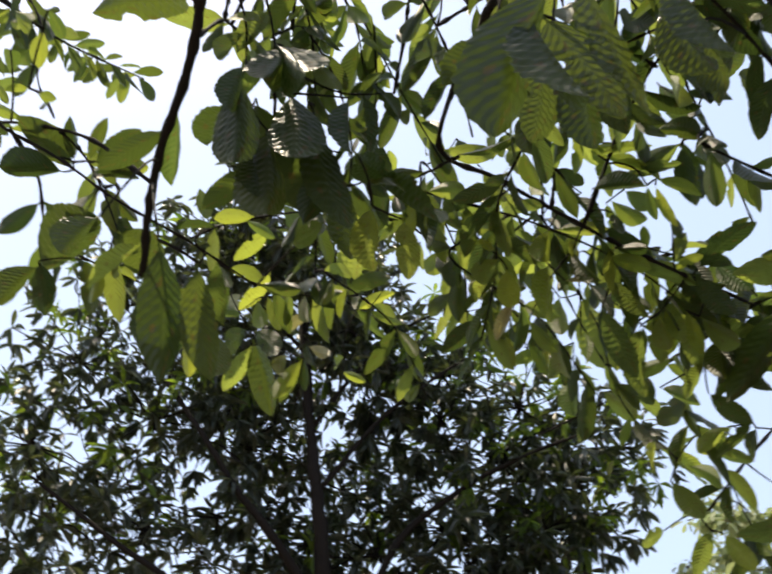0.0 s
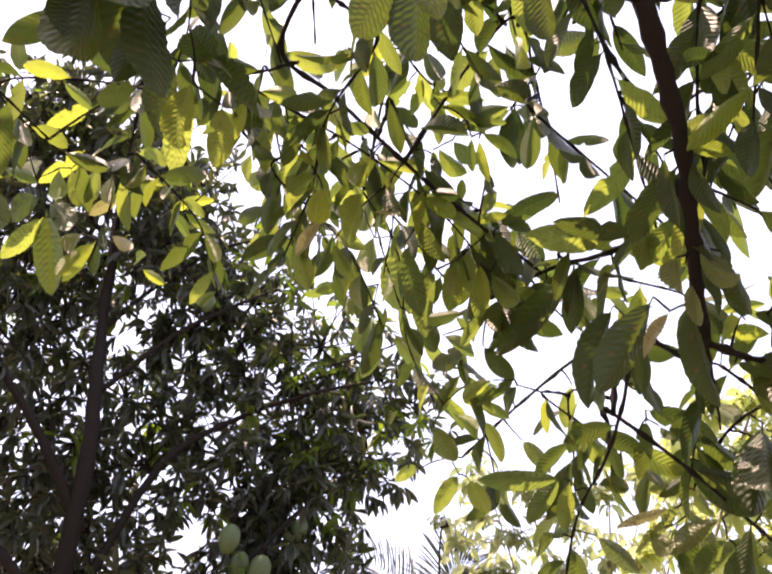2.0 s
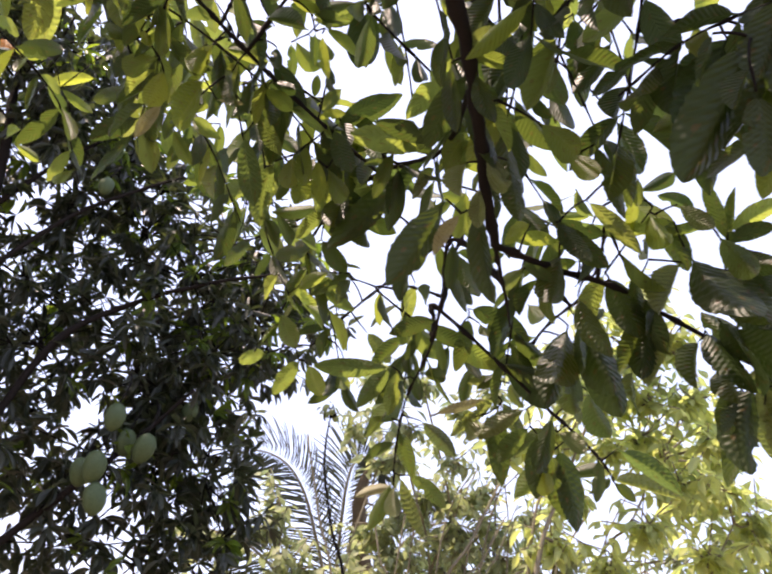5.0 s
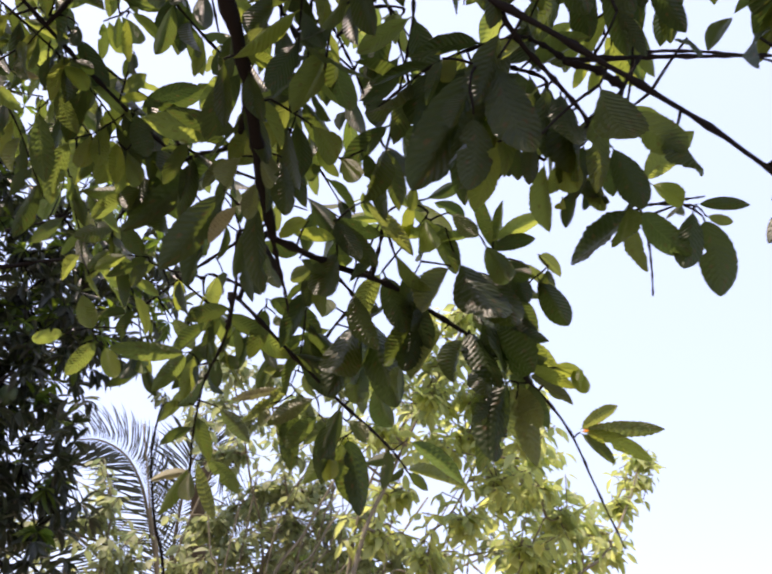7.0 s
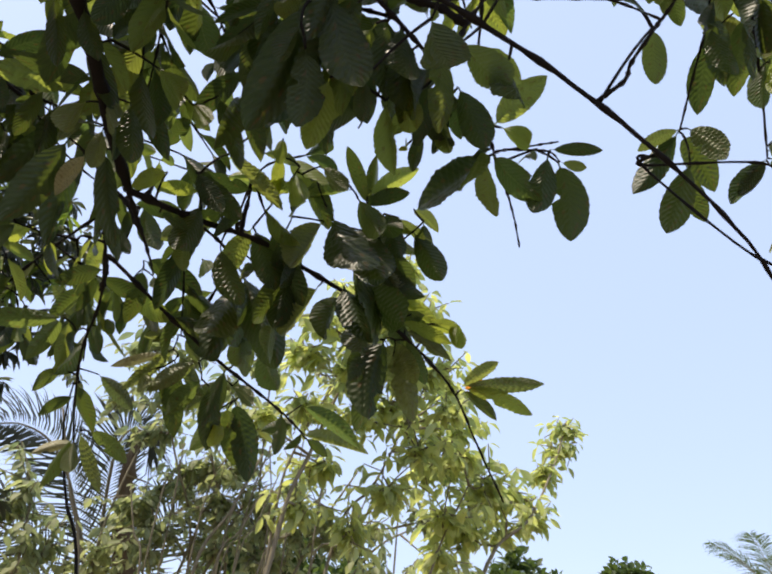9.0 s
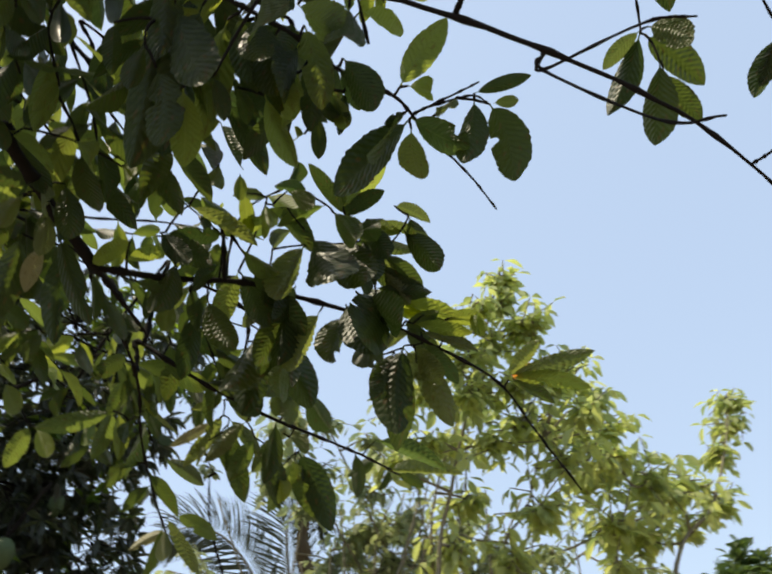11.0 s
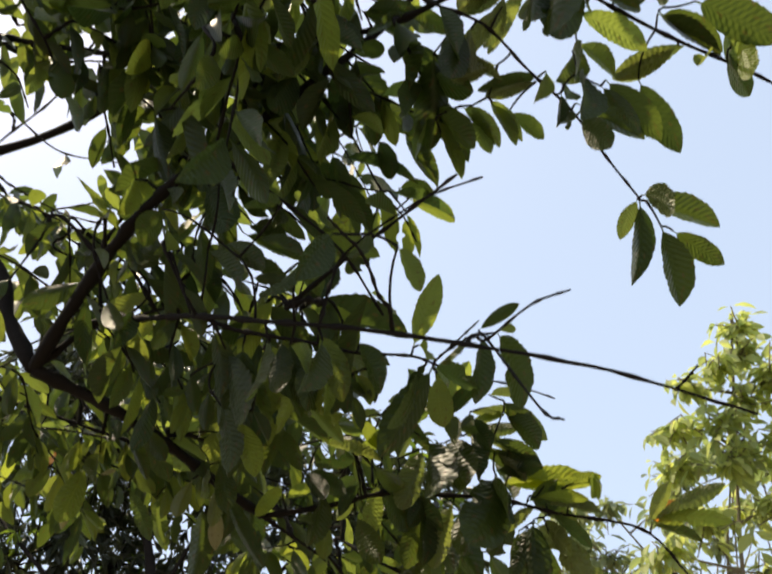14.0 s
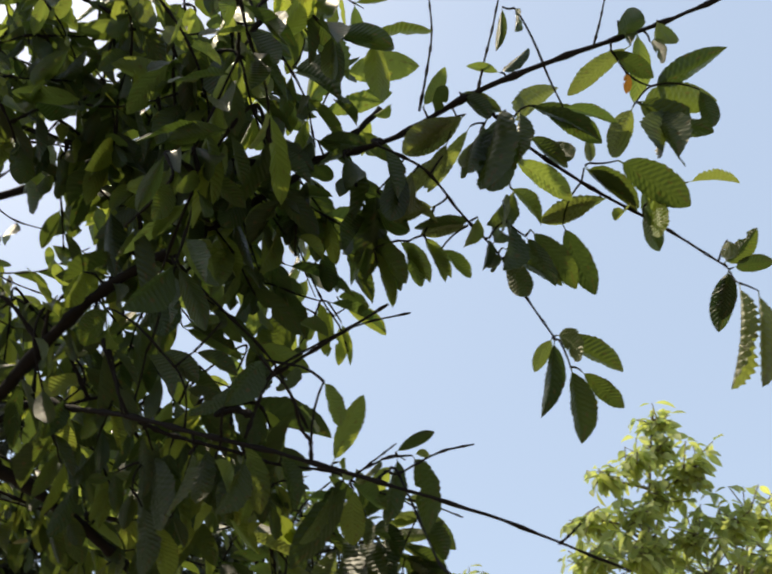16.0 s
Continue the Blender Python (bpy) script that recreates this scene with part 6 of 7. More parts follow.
leaves_on(b, "b", [(-0.346, 0.535, 2.435, -0.353, 0.569, 2.401, 0.021), (-0.341, 0.52, 2.455, -0.325, 0.549, 2.435, 0.018), (-0.361, 0.58, 2.376, -0.397, 0.585, 2.377, 0.012), (-0.349, 0.585, 2.373, -0.345, 0.609, 2.394, 0.015), (-0.383, 0.517, 2.45, -0.341, 0.506, 2.411, 0.025)])
b = guava_branch(0.0026, 0.0011, [(0.198, 1.066, 2.521), (0.251, 1.024, 2.564), (0.304, 0.982, 2.572), (0.33, 1.04, 2.505), (0.372, 1.095, 2.444), (0.422, 1.148, 2.388)], fill=0.25)
leaves_on(b, "g", [(0.32, 0.97, 2.594, 0.351, 0.972, 2.502, 0.034), (0.452, 1.177, 2.4, 0.502, 1.162, 2.321, 0.037)])
b = guava_branch(0.0026, 0.0011, [(0.501, 0.92, 2.393), (0.505, 0.93, 2.414), (0.51, 0.939, 2.425), (0.52, 0.989, 2.365), (0.516, 1.037, 2.304)], fill=0.25)
leaves_on(b, "g", [(0.477, 0.939, 2.381, 0.512, 0.908, 2.285, 0.041)])
leaves_on(b, "m", [(0.478, 1.04, 2.28, 0.518, 1.002, 2.232, 0.029)])
b = guava_branch(0.0026, 0.0011, [(0.429, 0.664, 2.546), (0.399, 0.648, 2.551), (0.369, 0.632, 2.539), (0.422, 0.599, 2.538), (0.479, 0.578, 2.523), (0.534, 0.559, 2.501)], fill=0.25)
b = guava_branch(0.0026, 0.0011, [(0.306, 0.987, 2.566), (0.298, 0.902, 2.641), (0.289, 0.816, 2.668), (0.329, 0.834, 2.633), (0.378, 0.846, 2.607), (0.433, 0.841, 2.603)], fill=0.25)
leaves_on(b, "m", [(0.437, 0.766, 2.632, 0.386, 0.785, 2.533, 0.039), (0.36, 0.904, 2.55, 0.321, 0.886, 2.505, 0.022), (0.259, 0.914, 2.68, 0.256, 0.902, 2.588, 0.031), (0.414, 0.855, 2.509, 0.458, 0.833, 2.45, 0.028)])
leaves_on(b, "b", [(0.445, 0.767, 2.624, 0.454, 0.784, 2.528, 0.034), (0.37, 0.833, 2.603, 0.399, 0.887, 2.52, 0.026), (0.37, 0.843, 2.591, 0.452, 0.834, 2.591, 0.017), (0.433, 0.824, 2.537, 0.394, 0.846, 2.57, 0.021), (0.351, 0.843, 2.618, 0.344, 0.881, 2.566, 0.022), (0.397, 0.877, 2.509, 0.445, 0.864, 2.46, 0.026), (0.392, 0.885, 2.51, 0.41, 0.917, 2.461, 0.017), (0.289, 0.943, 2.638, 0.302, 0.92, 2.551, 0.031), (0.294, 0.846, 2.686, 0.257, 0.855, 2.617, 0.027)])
leaves_on(b, "g", [(0.32, 0.909, 2.611, 0.365, 0.903, 2.569, 0.023), (0.313, 0.844, 2.666, 0.298, 0.865, 2.575, 0.033), (0.34, 0.82, 2.659, 0.379, 0.815, 2.584, 0.029), (0.217, 0.909, 2.721, 0.202, 0.905, 2.618, 0.035)])
leaves_on(b, "b", [(0.331, 0.849, 2.612, 0.319, 0.927, 2.638, 0.036)])
b = guava_branch(0.0026, 0.0011, [(0.631, 0.635, 2.405), (0.703, 0.621, 2.486), (0.774, 0.607, 2.522), (0.746, 0.636, 2.461), (0.731, 0.663, 2.396), (0.75, 0.679, 2.33)], fill=0.25)
b = guava_branch(0.0026, 0.0011, [(0.156, 1.014, 2.583), (0.146, 1.033, 2.608), (0.136, 1.052, 2.62), (0.175, 1.1, 2.54), (0.184, 1.156, 2.455)], fill=0.25)
leaves_on(b, "b", [(0.139, 1.359, 2.829, 0.076, 1.343, 2.736, 0.044), (0.115, 1.272, 2.963, 0.164, 1.283, 2.848, 0.044), (0.143, 1.381, 2.796, 0.125, 1.385, 2.682, 0.044)])
leaves_on(b, "t", [(0.109, 1.309, 2.91, 0.044, 1.309, 2.852, 0.034)])
leaves_on(b, "m", [(0.193, 1.311, 2.889, 0.316, 1.249, 2.796, 0.061), (0.164, 1.299, 2.913, 0.229, 1.298, 2.811, 0.042)])
leaves_on(b, "g", [(0.183, 1.391, 2.774, 0.225, 1.365, 2.664, 0.042), (0.212, 1.352, 2.825, 0.191, 1.351, 2.712, 0.042)])
b = guava_branch(0.0026, 0.0011, [(0.293, 0.991, 2.57), (0.29, 0.988, 2.587), (0.288, 0.986, 2.597), (0.362, 1.033, 2.512), (0.377, 1.1, 2.41)], fill=0.25)
leaves_on(b, "m", [(0.372, 0.992, 2.506, 0.447, 0.977, 2.48, 0.031), (0.388, 0.991, 2.477, 0.44, 1.012, 2.406, 0.034), (0.234, 1.013, 2.682, 0.26, 1.046, 2.625, 0.025)])
b = guava_branch(0.0026, 0.0011, [(0.645, 0.634, 2.386), (0.637, 0.592, 2.392), (0.629, 0.551, 2.379), (0.688, 0.581, 2.358), (0.738, 0.604, 2.318), (0.781, 0.619, 2.265)], fill=0.28)
b = guava_branch(0.0026, 0.0011, [(0.673, 0.574, 2.363), (0.694, 0.557, 2.407), (0.715, 0.54, 2.43), (0.768, 0.562, 2.36), (0.813, 0.589, 2.287)], fill=0.28)
b = guava_branch(0.0026, 0.0011, [(0.349, 1.025, 2.526), (0.344, 1.055, 2.551), (0.338, 1.084, 2.56), (0.407, 1.121, 2.456), (0.447, 1.19, 2.356), (0.527, 1.249, 2.273)], fill=0.28)
leaves_on(b, "b", [(0.298, 1.332, 2.838, 0.247, 1.325, 2.738, 0.042), (0.282, 1.348, 2.817, 0.24, 1.352, 2.686, 0.05), (0.29, 1.365, 2.789, 0.283, 1.341, 2.678, 0.042)])
leaves_on(b, "m", [(0.306, 1.349, 2.811, 0.32, 1.344, 2.693, 0.042), (0.346, 1.333, 2.826, 0.345, 1.334, 2.694, 0.047), (0.388, 1.147, 2.541, 0.43, 1.177, 2.388, 0.062), (0.441, 1.088, 2.432, 0.435, 1.133, 2.366, 0.025), (0.36, 1.24, 2.607, 0.356, 1.239, 2.504, 0.039)])
b = guava_branch(0.0026, 0.0011, [(0.853, 0.74, 2.138), (0.84, 0.736, 2.152), (0.828, 0.732, 2.158), (0.847, 0.725, 2.254), (0.916, 0.718, 2.311)], fill=0.28)
b = guava_branch(0.0026, 0.0011, [(0.823, 0.69, 2.114), (0.82, 0.675, 2.155), (0.816, 0.66, 2.178), (0.846, 0.669, 2.141), (0.87, 0.66, 2.101)], fill=0.28)
b = guava_branch(0.0026, 0.0011, [(0.504, 0.117, 2.895), (0.459, 0.159, 2.908), (0.414, 0.201, 2.89), (0.519, 0.219, 2.825), (0.634, 0.221, 2.773), (0.745, 0.226, 2.717)], fill=0.7)
leaves_on(b, "b", [(0.482, 0.151, 2.899, 0.616, 0.134, 2.789, 0.066)])
b = guava_branch(0.0026, 0.0011, [(0.785, 0.068, 2.567), (0.776, 0.03, 2.594), (0.768, -0.0082, 2.6), (0.808, 0.039, 2.549), (0.827, 0.093, 2.493), (0.825, 0.149, 2.435)], fill=0.7)
b = guava_branch(0.0026, 0.0011, [(0.446, 0.226, 2.712), (0.446, 0.238, 2.707), (0.446, 0.25, 2.695), (0.559, 0.237, 2.637), (0.667, 0.23, 2.569)], fill=0.7)
b = guava_branch(0.0026, 0.0011, [(0.501, 0.482, 2.477), (0.496, 0.481, 2.469), (0.491, 0.479, 2.455), (0.599, 0.486, 2.447), (0.696, 0.518, 2.412), (0.792, 0.552, 2.375)], fill=0.7)
b = guava_branch(0.0026, 0.0011, [(0.317, 0.433, 2.618), (0.32, 0.497, 2.656), (0.322, 0.56, 2.661), (0.393, 0.607, 2.611), (0.441, 0.667, 2.548), (0.498, 0.722, 2.49)], fill=0.7)
leaves_on(b, "g", [(0.31, 0.525, 2.648, 0.398, 0.504, 2.524, 0.053)])
b = guava_branch(0.0026, 0.0011, [(0.902, 0.166, 2.445), (0.921, 0.2, 2.395), (0.917, 0.236, 2.343)], fill=0.7)
b = guava_branch(0.0026, 0.0011, [(0.998, 0.153, 2.44), (0.995, 0.148, 2.429), (0.991, 0.143, 2.41), (1.008, 0.178, 2.36), (1.015, 0.221, 2.314)], fill=0.7)
b = guava_branch(0.0026, 0.0011, [(0.816, 0.204, 2.454), (0.803, 0.211, 2.449), (0.79, 0.217, 2.436), (0.83, 0.243, 2.381), (0.86, 0.281, 2.325)], fill=0.7)
b = guava_branch(0.0026, 0.0011, [(0.498, 0.722, 2.49), (0.485, 0.697, 2.457), (0.472, 0.672, 2.398), (0.596, 0.709, 2.357), (0.72, 0.748, 2.316), (0.833, 0.8, 2.261)], fill=0.7)
leaves_on(b, "g", [(0.478, 0.689, 2.434, 0.44, 0.718, 2.486, 0.029)])
b = guava_branch(0.0026, 0.0011, [(0.241, 0.81, 2.405), (0.237, 0.853, 2.442), (0.234, 0.897, 2.455), (0.357, 0.943, 2.405), (0.472, 0.999, 2.345)], fill=0.7)
leaves_on(b, "g", [(0.477, 0.962, 2.369, 0.487, 0.927, 2.308, 0.027), (0.413, 0.989, 2.441, 0.37, 0.976, 2.374, 0.03)])
leaves_on(b, "b", [(0.466, 0.982, 2.381, 0.473, 1.0, 2.29, 0.035)])
b = guava_branch(0.0026, 0.0011, [(0.896, 0.216, 2.458), (0.903, 0.222, 2.456), (0.911, 0.228, 2.45), (0.958, 0.244, 2.421), (1.001, 0.256, 2.384)], fill=0.7)
leaves_on(b, "g", [(0.941, 0.314, 2.429, 0.951, 0.33, 2.364, 0.026)])
b = guava_branch(0.0026, 0.0011, [(0.742, 0.247, 2.377), (0.75, 0.271, 2.389), (0.759, 0.296, 2.389), (0.686, 0.356, 2.391), (0.639, 0.436, 2.373)], fill=0.7)
leaves_on(b, "g", [(0.74, 0.371, 2.365, 0.816, 0.416, 2.329, 0.031)])
b = guava_branch(0.0026, 0.0011, [(0.639, 0.436, 2.373), (0.615, 0.449, 2.369), (0.59, 0.462, 2.35), (0.625, 0.53, 2.318), (0.652, 0.598, 2.28), (0.665, 0.667, 2.237)], fill=0.7)
b = guava_branch(0.0026, 0.0011, [(0.652, 0.414, 2.378), (0.682, 0.424, 2.353), (0.711, 0.435, 2.307), (0.732, 0.485, 2.237), (0.747, 0.536, 2.166)], fill=0.7)
b = guava_branch(0.0026, 0.0011, [(0.723, 0.462, 2.269), (0.763, 0.435, 2.277), (0.803, 0.408, 2.261), (0.801, 0.441, 2.216), (0.798, 0.473, 2.171)], fill=0.7)
leaves_on(b, "g", [(0.809, 0.417, 2.244, 0.931, 0.482, 2.228, 0.06), (0.812, 0.432, 2.22, 0.867, 0.462, 2.155, 0.038)])
b = guava_branch(0.0026, 0.0011, [(0.471, 0.472, 2.506), (0.508, 0.454, 2.541), (0.544, 0.437, 2.554), (0.636, 0.442, 2.551), (0.726, 0.431, 2.57)], fill=0.7)
b = guava_branch(0.0026, 0.0011, [(0.321, 0.537, 2.659), (0.325, 0.531, 2.674), (0.328, 0.525, 2.682), (0.433, 0.495, 2.646), (0.533, 0.442, 2.633)], fill=0.7)
leaves_on(b, "b", [(0.517, 0.463, 2.625, 0.499, 0.467, 2.549, 0.034)])
b = guava_branch(0.0026, 0.0011, [(0.742, 0.31, 2.39), (0.756, 0.33, 2.446), (0.77, 0.351, 2.478), (0.811, 0.376, 2.444), (0.867, 0.372, 2.451)], fill=0.7)
leaves_on(b, "g", [(0.759, 0.346, 2.39, 0.811, 0.316, 2.328, 0.031)])
b = guava_branch(0.0026, 0.0011, [(0.269, 0.417, 2.68), (0.275, 0.438, 2.691), (0.281, 0.458, 2.691), (0.363, 0.498, 2.638), (0.453, 0.495, 2.581)], fill=0.1)
b = guava_branch(0.0026, 0.0011, [(0.422, 0.458, 2.545), (0.406, 0.465, 2.538), (0.39, 0.471, 2.52), (0.476, 0.513, 2.476), (0.543, 0.566, 2.414)], fill=0.7)
b = guava_branch(0.0026, 0.0011, [(0.134, 0.596, 2.536), (0.177, 0.592, 2.577), (0.22, 0.587, 2.593), (0.32, 0.644, 2.531), (0.415, 0.703, 2.464)], fill=0.7)
leaves_on(b, "g", [(0.276, 0.409, 2.199, 0.288, 0.446, 2.118, 0.048), (0.239, 0.314, 2.103, 0.286, 0.349, 2.027, 0.071)])
b = guava_branch(0.0026, 0.0011, [(0.596, 0.44, 2.552), (0.592, 0.42, 2.524), (0.589, 0.401, 2.475), (0.639, 0.449, 2.417), (0.689, 0.497, 2.359)], fill=0.7)
b = guava_branch(0.0026, 0.0011, [(0.101, 0.915, 2.54), (0.064, 0.907, 2.563), (0.028, 0.899, 2.567), (0.17, 0.95, 2.518), (0.319, 0.991, 2.483)], fill=0.7)
b = guava_branch(0.0026, 0.0011, [(0.181, 0.953, 2.515), (0.17, 0.97, 2.499), (0.159, 0.986, 2.467), (0.298, 1.045, 2.408), (0.401, 1.126, 2.313)], fill=0.7)
b = guava_branch(0.0026, 0.0011, [(-0.097, 1.089, 2.52), (-0.08, 1.078, 2.513), (-0.063, 1.068, 2.494), (0.052, 1.124, 2.435), (0.118, 1.202, 2.339)], fill=0.7)
b = guava_branch(0.0026, 0.0011, [(0.603, 0.637, 2.444), (0.588, 0.634, 2.435), (0.574, 0.631, 2.415), (0.656, 0.676, 2.366), (0.725, 0.728, 2.305)], fill=0.7)
b = guava_branch(0.0026, 0.0011, [(0.495, 0.894, 2.302), (0.511, 0.884, 2.322), (0.526, 0.875, 2.332), (0.623, 0.921, 2.283), (0.736, 0.948, 2.264)], fill=0.7)
leaves_on(b, "g", [(0.506, 0.886, 2.367, 0.521, 0.854, 2.275, 0.037)])
b = guava_branch(0.0026, 0.0011, [(0.671, 0.999, 2.202), (0.649, 0.996, 2.2), (0.627, 0.993, 2.187), (0.733, 1.024, 2.16), (0.842, 1.05, 2.141)], fill=0.7)
leaves_on(b, "m", [(0.548, 0.991, 2.192, 0.51, 1.004, 2.156, 0.02)])
leaves_on(b, "g", [(0.576, 0.976, 2.192, 0.526, 1.006, 2.157, 0.024), (0.581, 0.979, 2.186, 0.564, 0.975, 2.132, 0.023)])
b = guava_branch(0.0026, 0.0011, [(0.321, 0.381, 2.733), (0.313, 0.384, 2.77), (0.306, 0.386, 2.792), (0.373, 0.438, 2.731), (0.47, 0.468, 2.704)], fill=0.1)
b = guava_branch(0.0026, 0.0011, [(0.604, 0.234, 2.609), (0.615, 0.263, 2.626), (0.627, 0.291, 2.628), (0.64, 0.343, 2.56), (0.666, 0.393, 2.496)], fill=0.7)
b = guava_branch(0.0026, 0.0011, [(0.816, 0.204, 2.454), (0.82, 0.234, 2.5), (0.824, 0.265, 2.523), (0.837, 0.307, 2.468), (0.855, 0.349, 2.414)], fill=0.7)
leaves_on(b, "g", [(0.831, 0.309, 2.43, 0.809, 0.357, 2.375, 0.029), (0.855, 0.322, 2.418, 0.842, 0.347, 2.349, 0.029), (0.878, 0.316, 2.425, 0.87, 0.378, 2.364, 0.032), (0.885, 0.346, 2.395, 0.91, 0.372, 2.321, 0.032), (0.89, 0.322, 2.419, 0.986, 0.36, 2.385, 0.032), (0.899, 0.402, 2.34, 0.881, 0.389, 2.264, 0.032), (0.866, 0.275, 2.465, 0.928, 0.247, 2.359, 0.045)])
leaves_on(b, "b", [(0.933, 0.362, 2.381, 0.932, 0.417, 2.328, 0.018), (0.959, 0.386, 2.359, 0.964, 0.433, 2.316, 0.016)])
leaves_on(b, "m", [(0.943, 0.364, 2.38, 1.024, 0.399, 2.349, 0.029)])
b = guava_branch(0.0026, 0.0011, [(0.425, 0.212, 2.745), (0.421, 0.174, 2.758), (0.418, 0.137, 2.752), (0.501, 0.144, 2.692), (0.6, 0.155, 2.677)], fill=0.7)
b = guava_branch(0.0026, 0.0011, [(0.663, 0.149, 2.622), (0.644, 0.15, 2.62), (0.625, 0.152, 2.608), (0.703, 0.139, 2.568), (0.789, 0.129, 2.576)], fill=0.7)
b = guava_branch(0.0026, 0.0011, [(0.744, 0.134, 2.572), (0.745, 0.147, 2.559), (0.746, 0.161, 2.537), (0.801, 0.193, 2.507), (0.816, 0.24, 2.457)], fill=0.7)
b = guava_branch(0.0026, 0.0011, [(0.41, 0.23, 2.739), (0.391, 0.23, 2.735), (0.372, 0.229, 2.721), (0.406, 0.259, 2.691), (0.415, 0.295, 2.652)], fill=0.1)
b = guava_branch(0.0026, 0.0011, [(0.524, 0.243, 2.646), (0.563, 0.264, 2.564), (0.565, 0.319, 2.493)], fill=0.1)
b = guava_branch(0.0026, 0.0011, [(0.713, 0.254, 2.386), (0.7, 0.262, 2.404), (0.687, 0.269, 2.411), (0.626, 0.338, 2.406), (0.58, 0.415, 2.39)], fill=0.7)
leaves_on(b, "g", [(0.613, 0.368, 2.397, 0.614, 0.341, 2.301, 0.041)])
b = guava_branch(0.0026, 0.0011, [(0.749, 0.268, 2.388), (0.75, 0.264, 2.395), (0.751, 0.259, 2.399), (0.775, 0.295, 2.363), (0.816, 0.323, 2.335)], fill=0.7)
leaves_on(b, "g", [(0.844, 0.402, 2.338, 0.817, 0.36, 2.224, 0.051)])
b = guava_branch(0.0026, 0.0011, [(0.884, 0.098, 2.471), (0.884, 0.118, 2.493), (0.884, 0.137, 2.502), (0.91, 0.175, 2.463), (0.953, 0.205, 2.435)], fill=0.7)
b = guava_branch(0.0026, 0.0011, [(0.819, 0.305, 2.168), (0.801, 0.326, 2.201), (0.783, 0.347, 2.217), (0.732, 0.4, 2.197), (0.698, 0.458, 2.161)], fill=0.7)
leaves_on(b, "g", [(0.761, 0.381, 2.195, 0.744, 0.435, 2.063, 0.075)])
b = guava_branch(0.0026, 0.0011, [(0.611, 0.347, 2.23), (0.633, 0.363, 2.251), (0.655, 0.38, 2.257), (0.626, 0.43, 2.227), (0.638, 0.473, 2.183)], fill=0.7)
b = guava_branch(0.0026, 0.0011, [(0.873, 0.056, 2.515), (0.895, 0.062, 2.539), (0.916, 0.067, 2.549), (0.946, 0.109, 2.504), (0.954, 0.156, 2.455)], fill=0.7)
b = guava_branch(0.0026, 0.0011, [(0.588, 0.207, 2.598), (0.585, 0.216, 2.59), (0.582, 0.225, 2.575), (0.641, 0.264, 2.533), (0.676, 0.315, 2.48)], fill=0.7)
leaves_on(b, "g", [(0.651, 0.284, 2.512, 0.63, 0.318, 2.441, 0.035), (0.624, 0.255, 2.542, 0.555, 0.339, 2.551, 0.042)])
b = guava_branch(0.0026, 0.0011, [(0.803, 0.415, 2.252), (0.828, 0.396, 2.244), (0.854, 0.378, 2.22), (0.865, 0.427, 2.189), (0.867, 0.48, 2.163)], fill=0.7)
b = guava_branch(0.0026, 0.0011, [(0.466, 0.153, 2.906), (0.442, 0.135, 2.966), (0.418, 0.117, 2.999), (0.426, 0.173, 2.944), (0.398, 0.247, 2.936)], fill=0.76)
b = guava_branch(0.0026, 0.0011, [(0.42, 0.155, 2.755), (0.417, 0.153, 2.778), (0.414, 0.15, 2.793), (0.473, 0.146, 2.804), (0.505, 0.158, 2.856)], fill=0.76)
b = guava_branch(0.0026, 0.0011, [(0.512, 0.145, 2.69), (0.507, 0.135, 2.673), (0.502, 0.124, 2.643), (0.523, 0.175, 2.595), (0.509, 0.247, 2.587)], fill=0.76)
b = guava_branch(0.0026, 0.0011, [(0.367, 0.36, 2.877), (0.337, 0.366, 2.897), (0.307, 0.373, 2.901), (0.362, 0.393, 2.883), (0.394, 0.442, 2.9)], fill=0.1)
b = guava_branch(0.0026, 0.0011, [(0.679, 0.085, 2.724), (0.63, 0.062, 2.743), (0.581, 0.04, 2.736), (0.609, 0.083, 2.694), (0.609, 0.151, 2.692)], fill=0.76)
b = guava_branch(0.0026, 0.0011, [(0.527, 0.155, 2.819), (0.518, 0.144, 2.81), (0.509, 0.134, 2.791), (0.579, 0.14, 2.788), (0.631, 0.167, 2.828)], fill=0.76)
leaves_on(b, "b", [(0.514, 0.144, 2.782, 0.602, 0.185, 2.69, 0.046)])
b = guava_branch(0.0026, 0.0011, [(0.52, 0.168, 2.601), (0.546, 0.162, 2.61), (0.572, 0.156, 2.605), (0.611, 0.181, 2.586), (0.624, 0.229, 2.601)], fill=0.76)
b = guava_branch(0.0026, 0.0011, [(0.468, 0.31, 2.773), (0.471, 0.319, 2.764), (0.473, 0.327, 2.747), (0.517, 0.365, 2.711), (0.532, 0.432, 2.709)], fill=0.76)
b = guava_branch(0.0026, 0.0011, [(0.61, 0.156, 2.812), (0.624, 0.114, 2.835), (0.637, 0.071, 2.835), (0.664, 0.107, 2.802), (0.664, 0.163, 2.811)], fill=0.76)
b = guava_branch(0.0026, 0.0011, [(0.577, 0.179, 2.837), (0.587, 0.185, 2.859), (0.597, 0.192, 2.871), (0.667, 0.205, 2.861), (0.721, 0.241, 2.891)], fill=0.76)
b = guava_branch(0.0026, 0.0011, [(0.627, 0.221, 2.776), (0.63, 0.221, 2.77), (0.633, 0.22, 2.758), (0.672, 0.254, 2.728), (0.686, 0.312, 2.734)], fill=0.76)
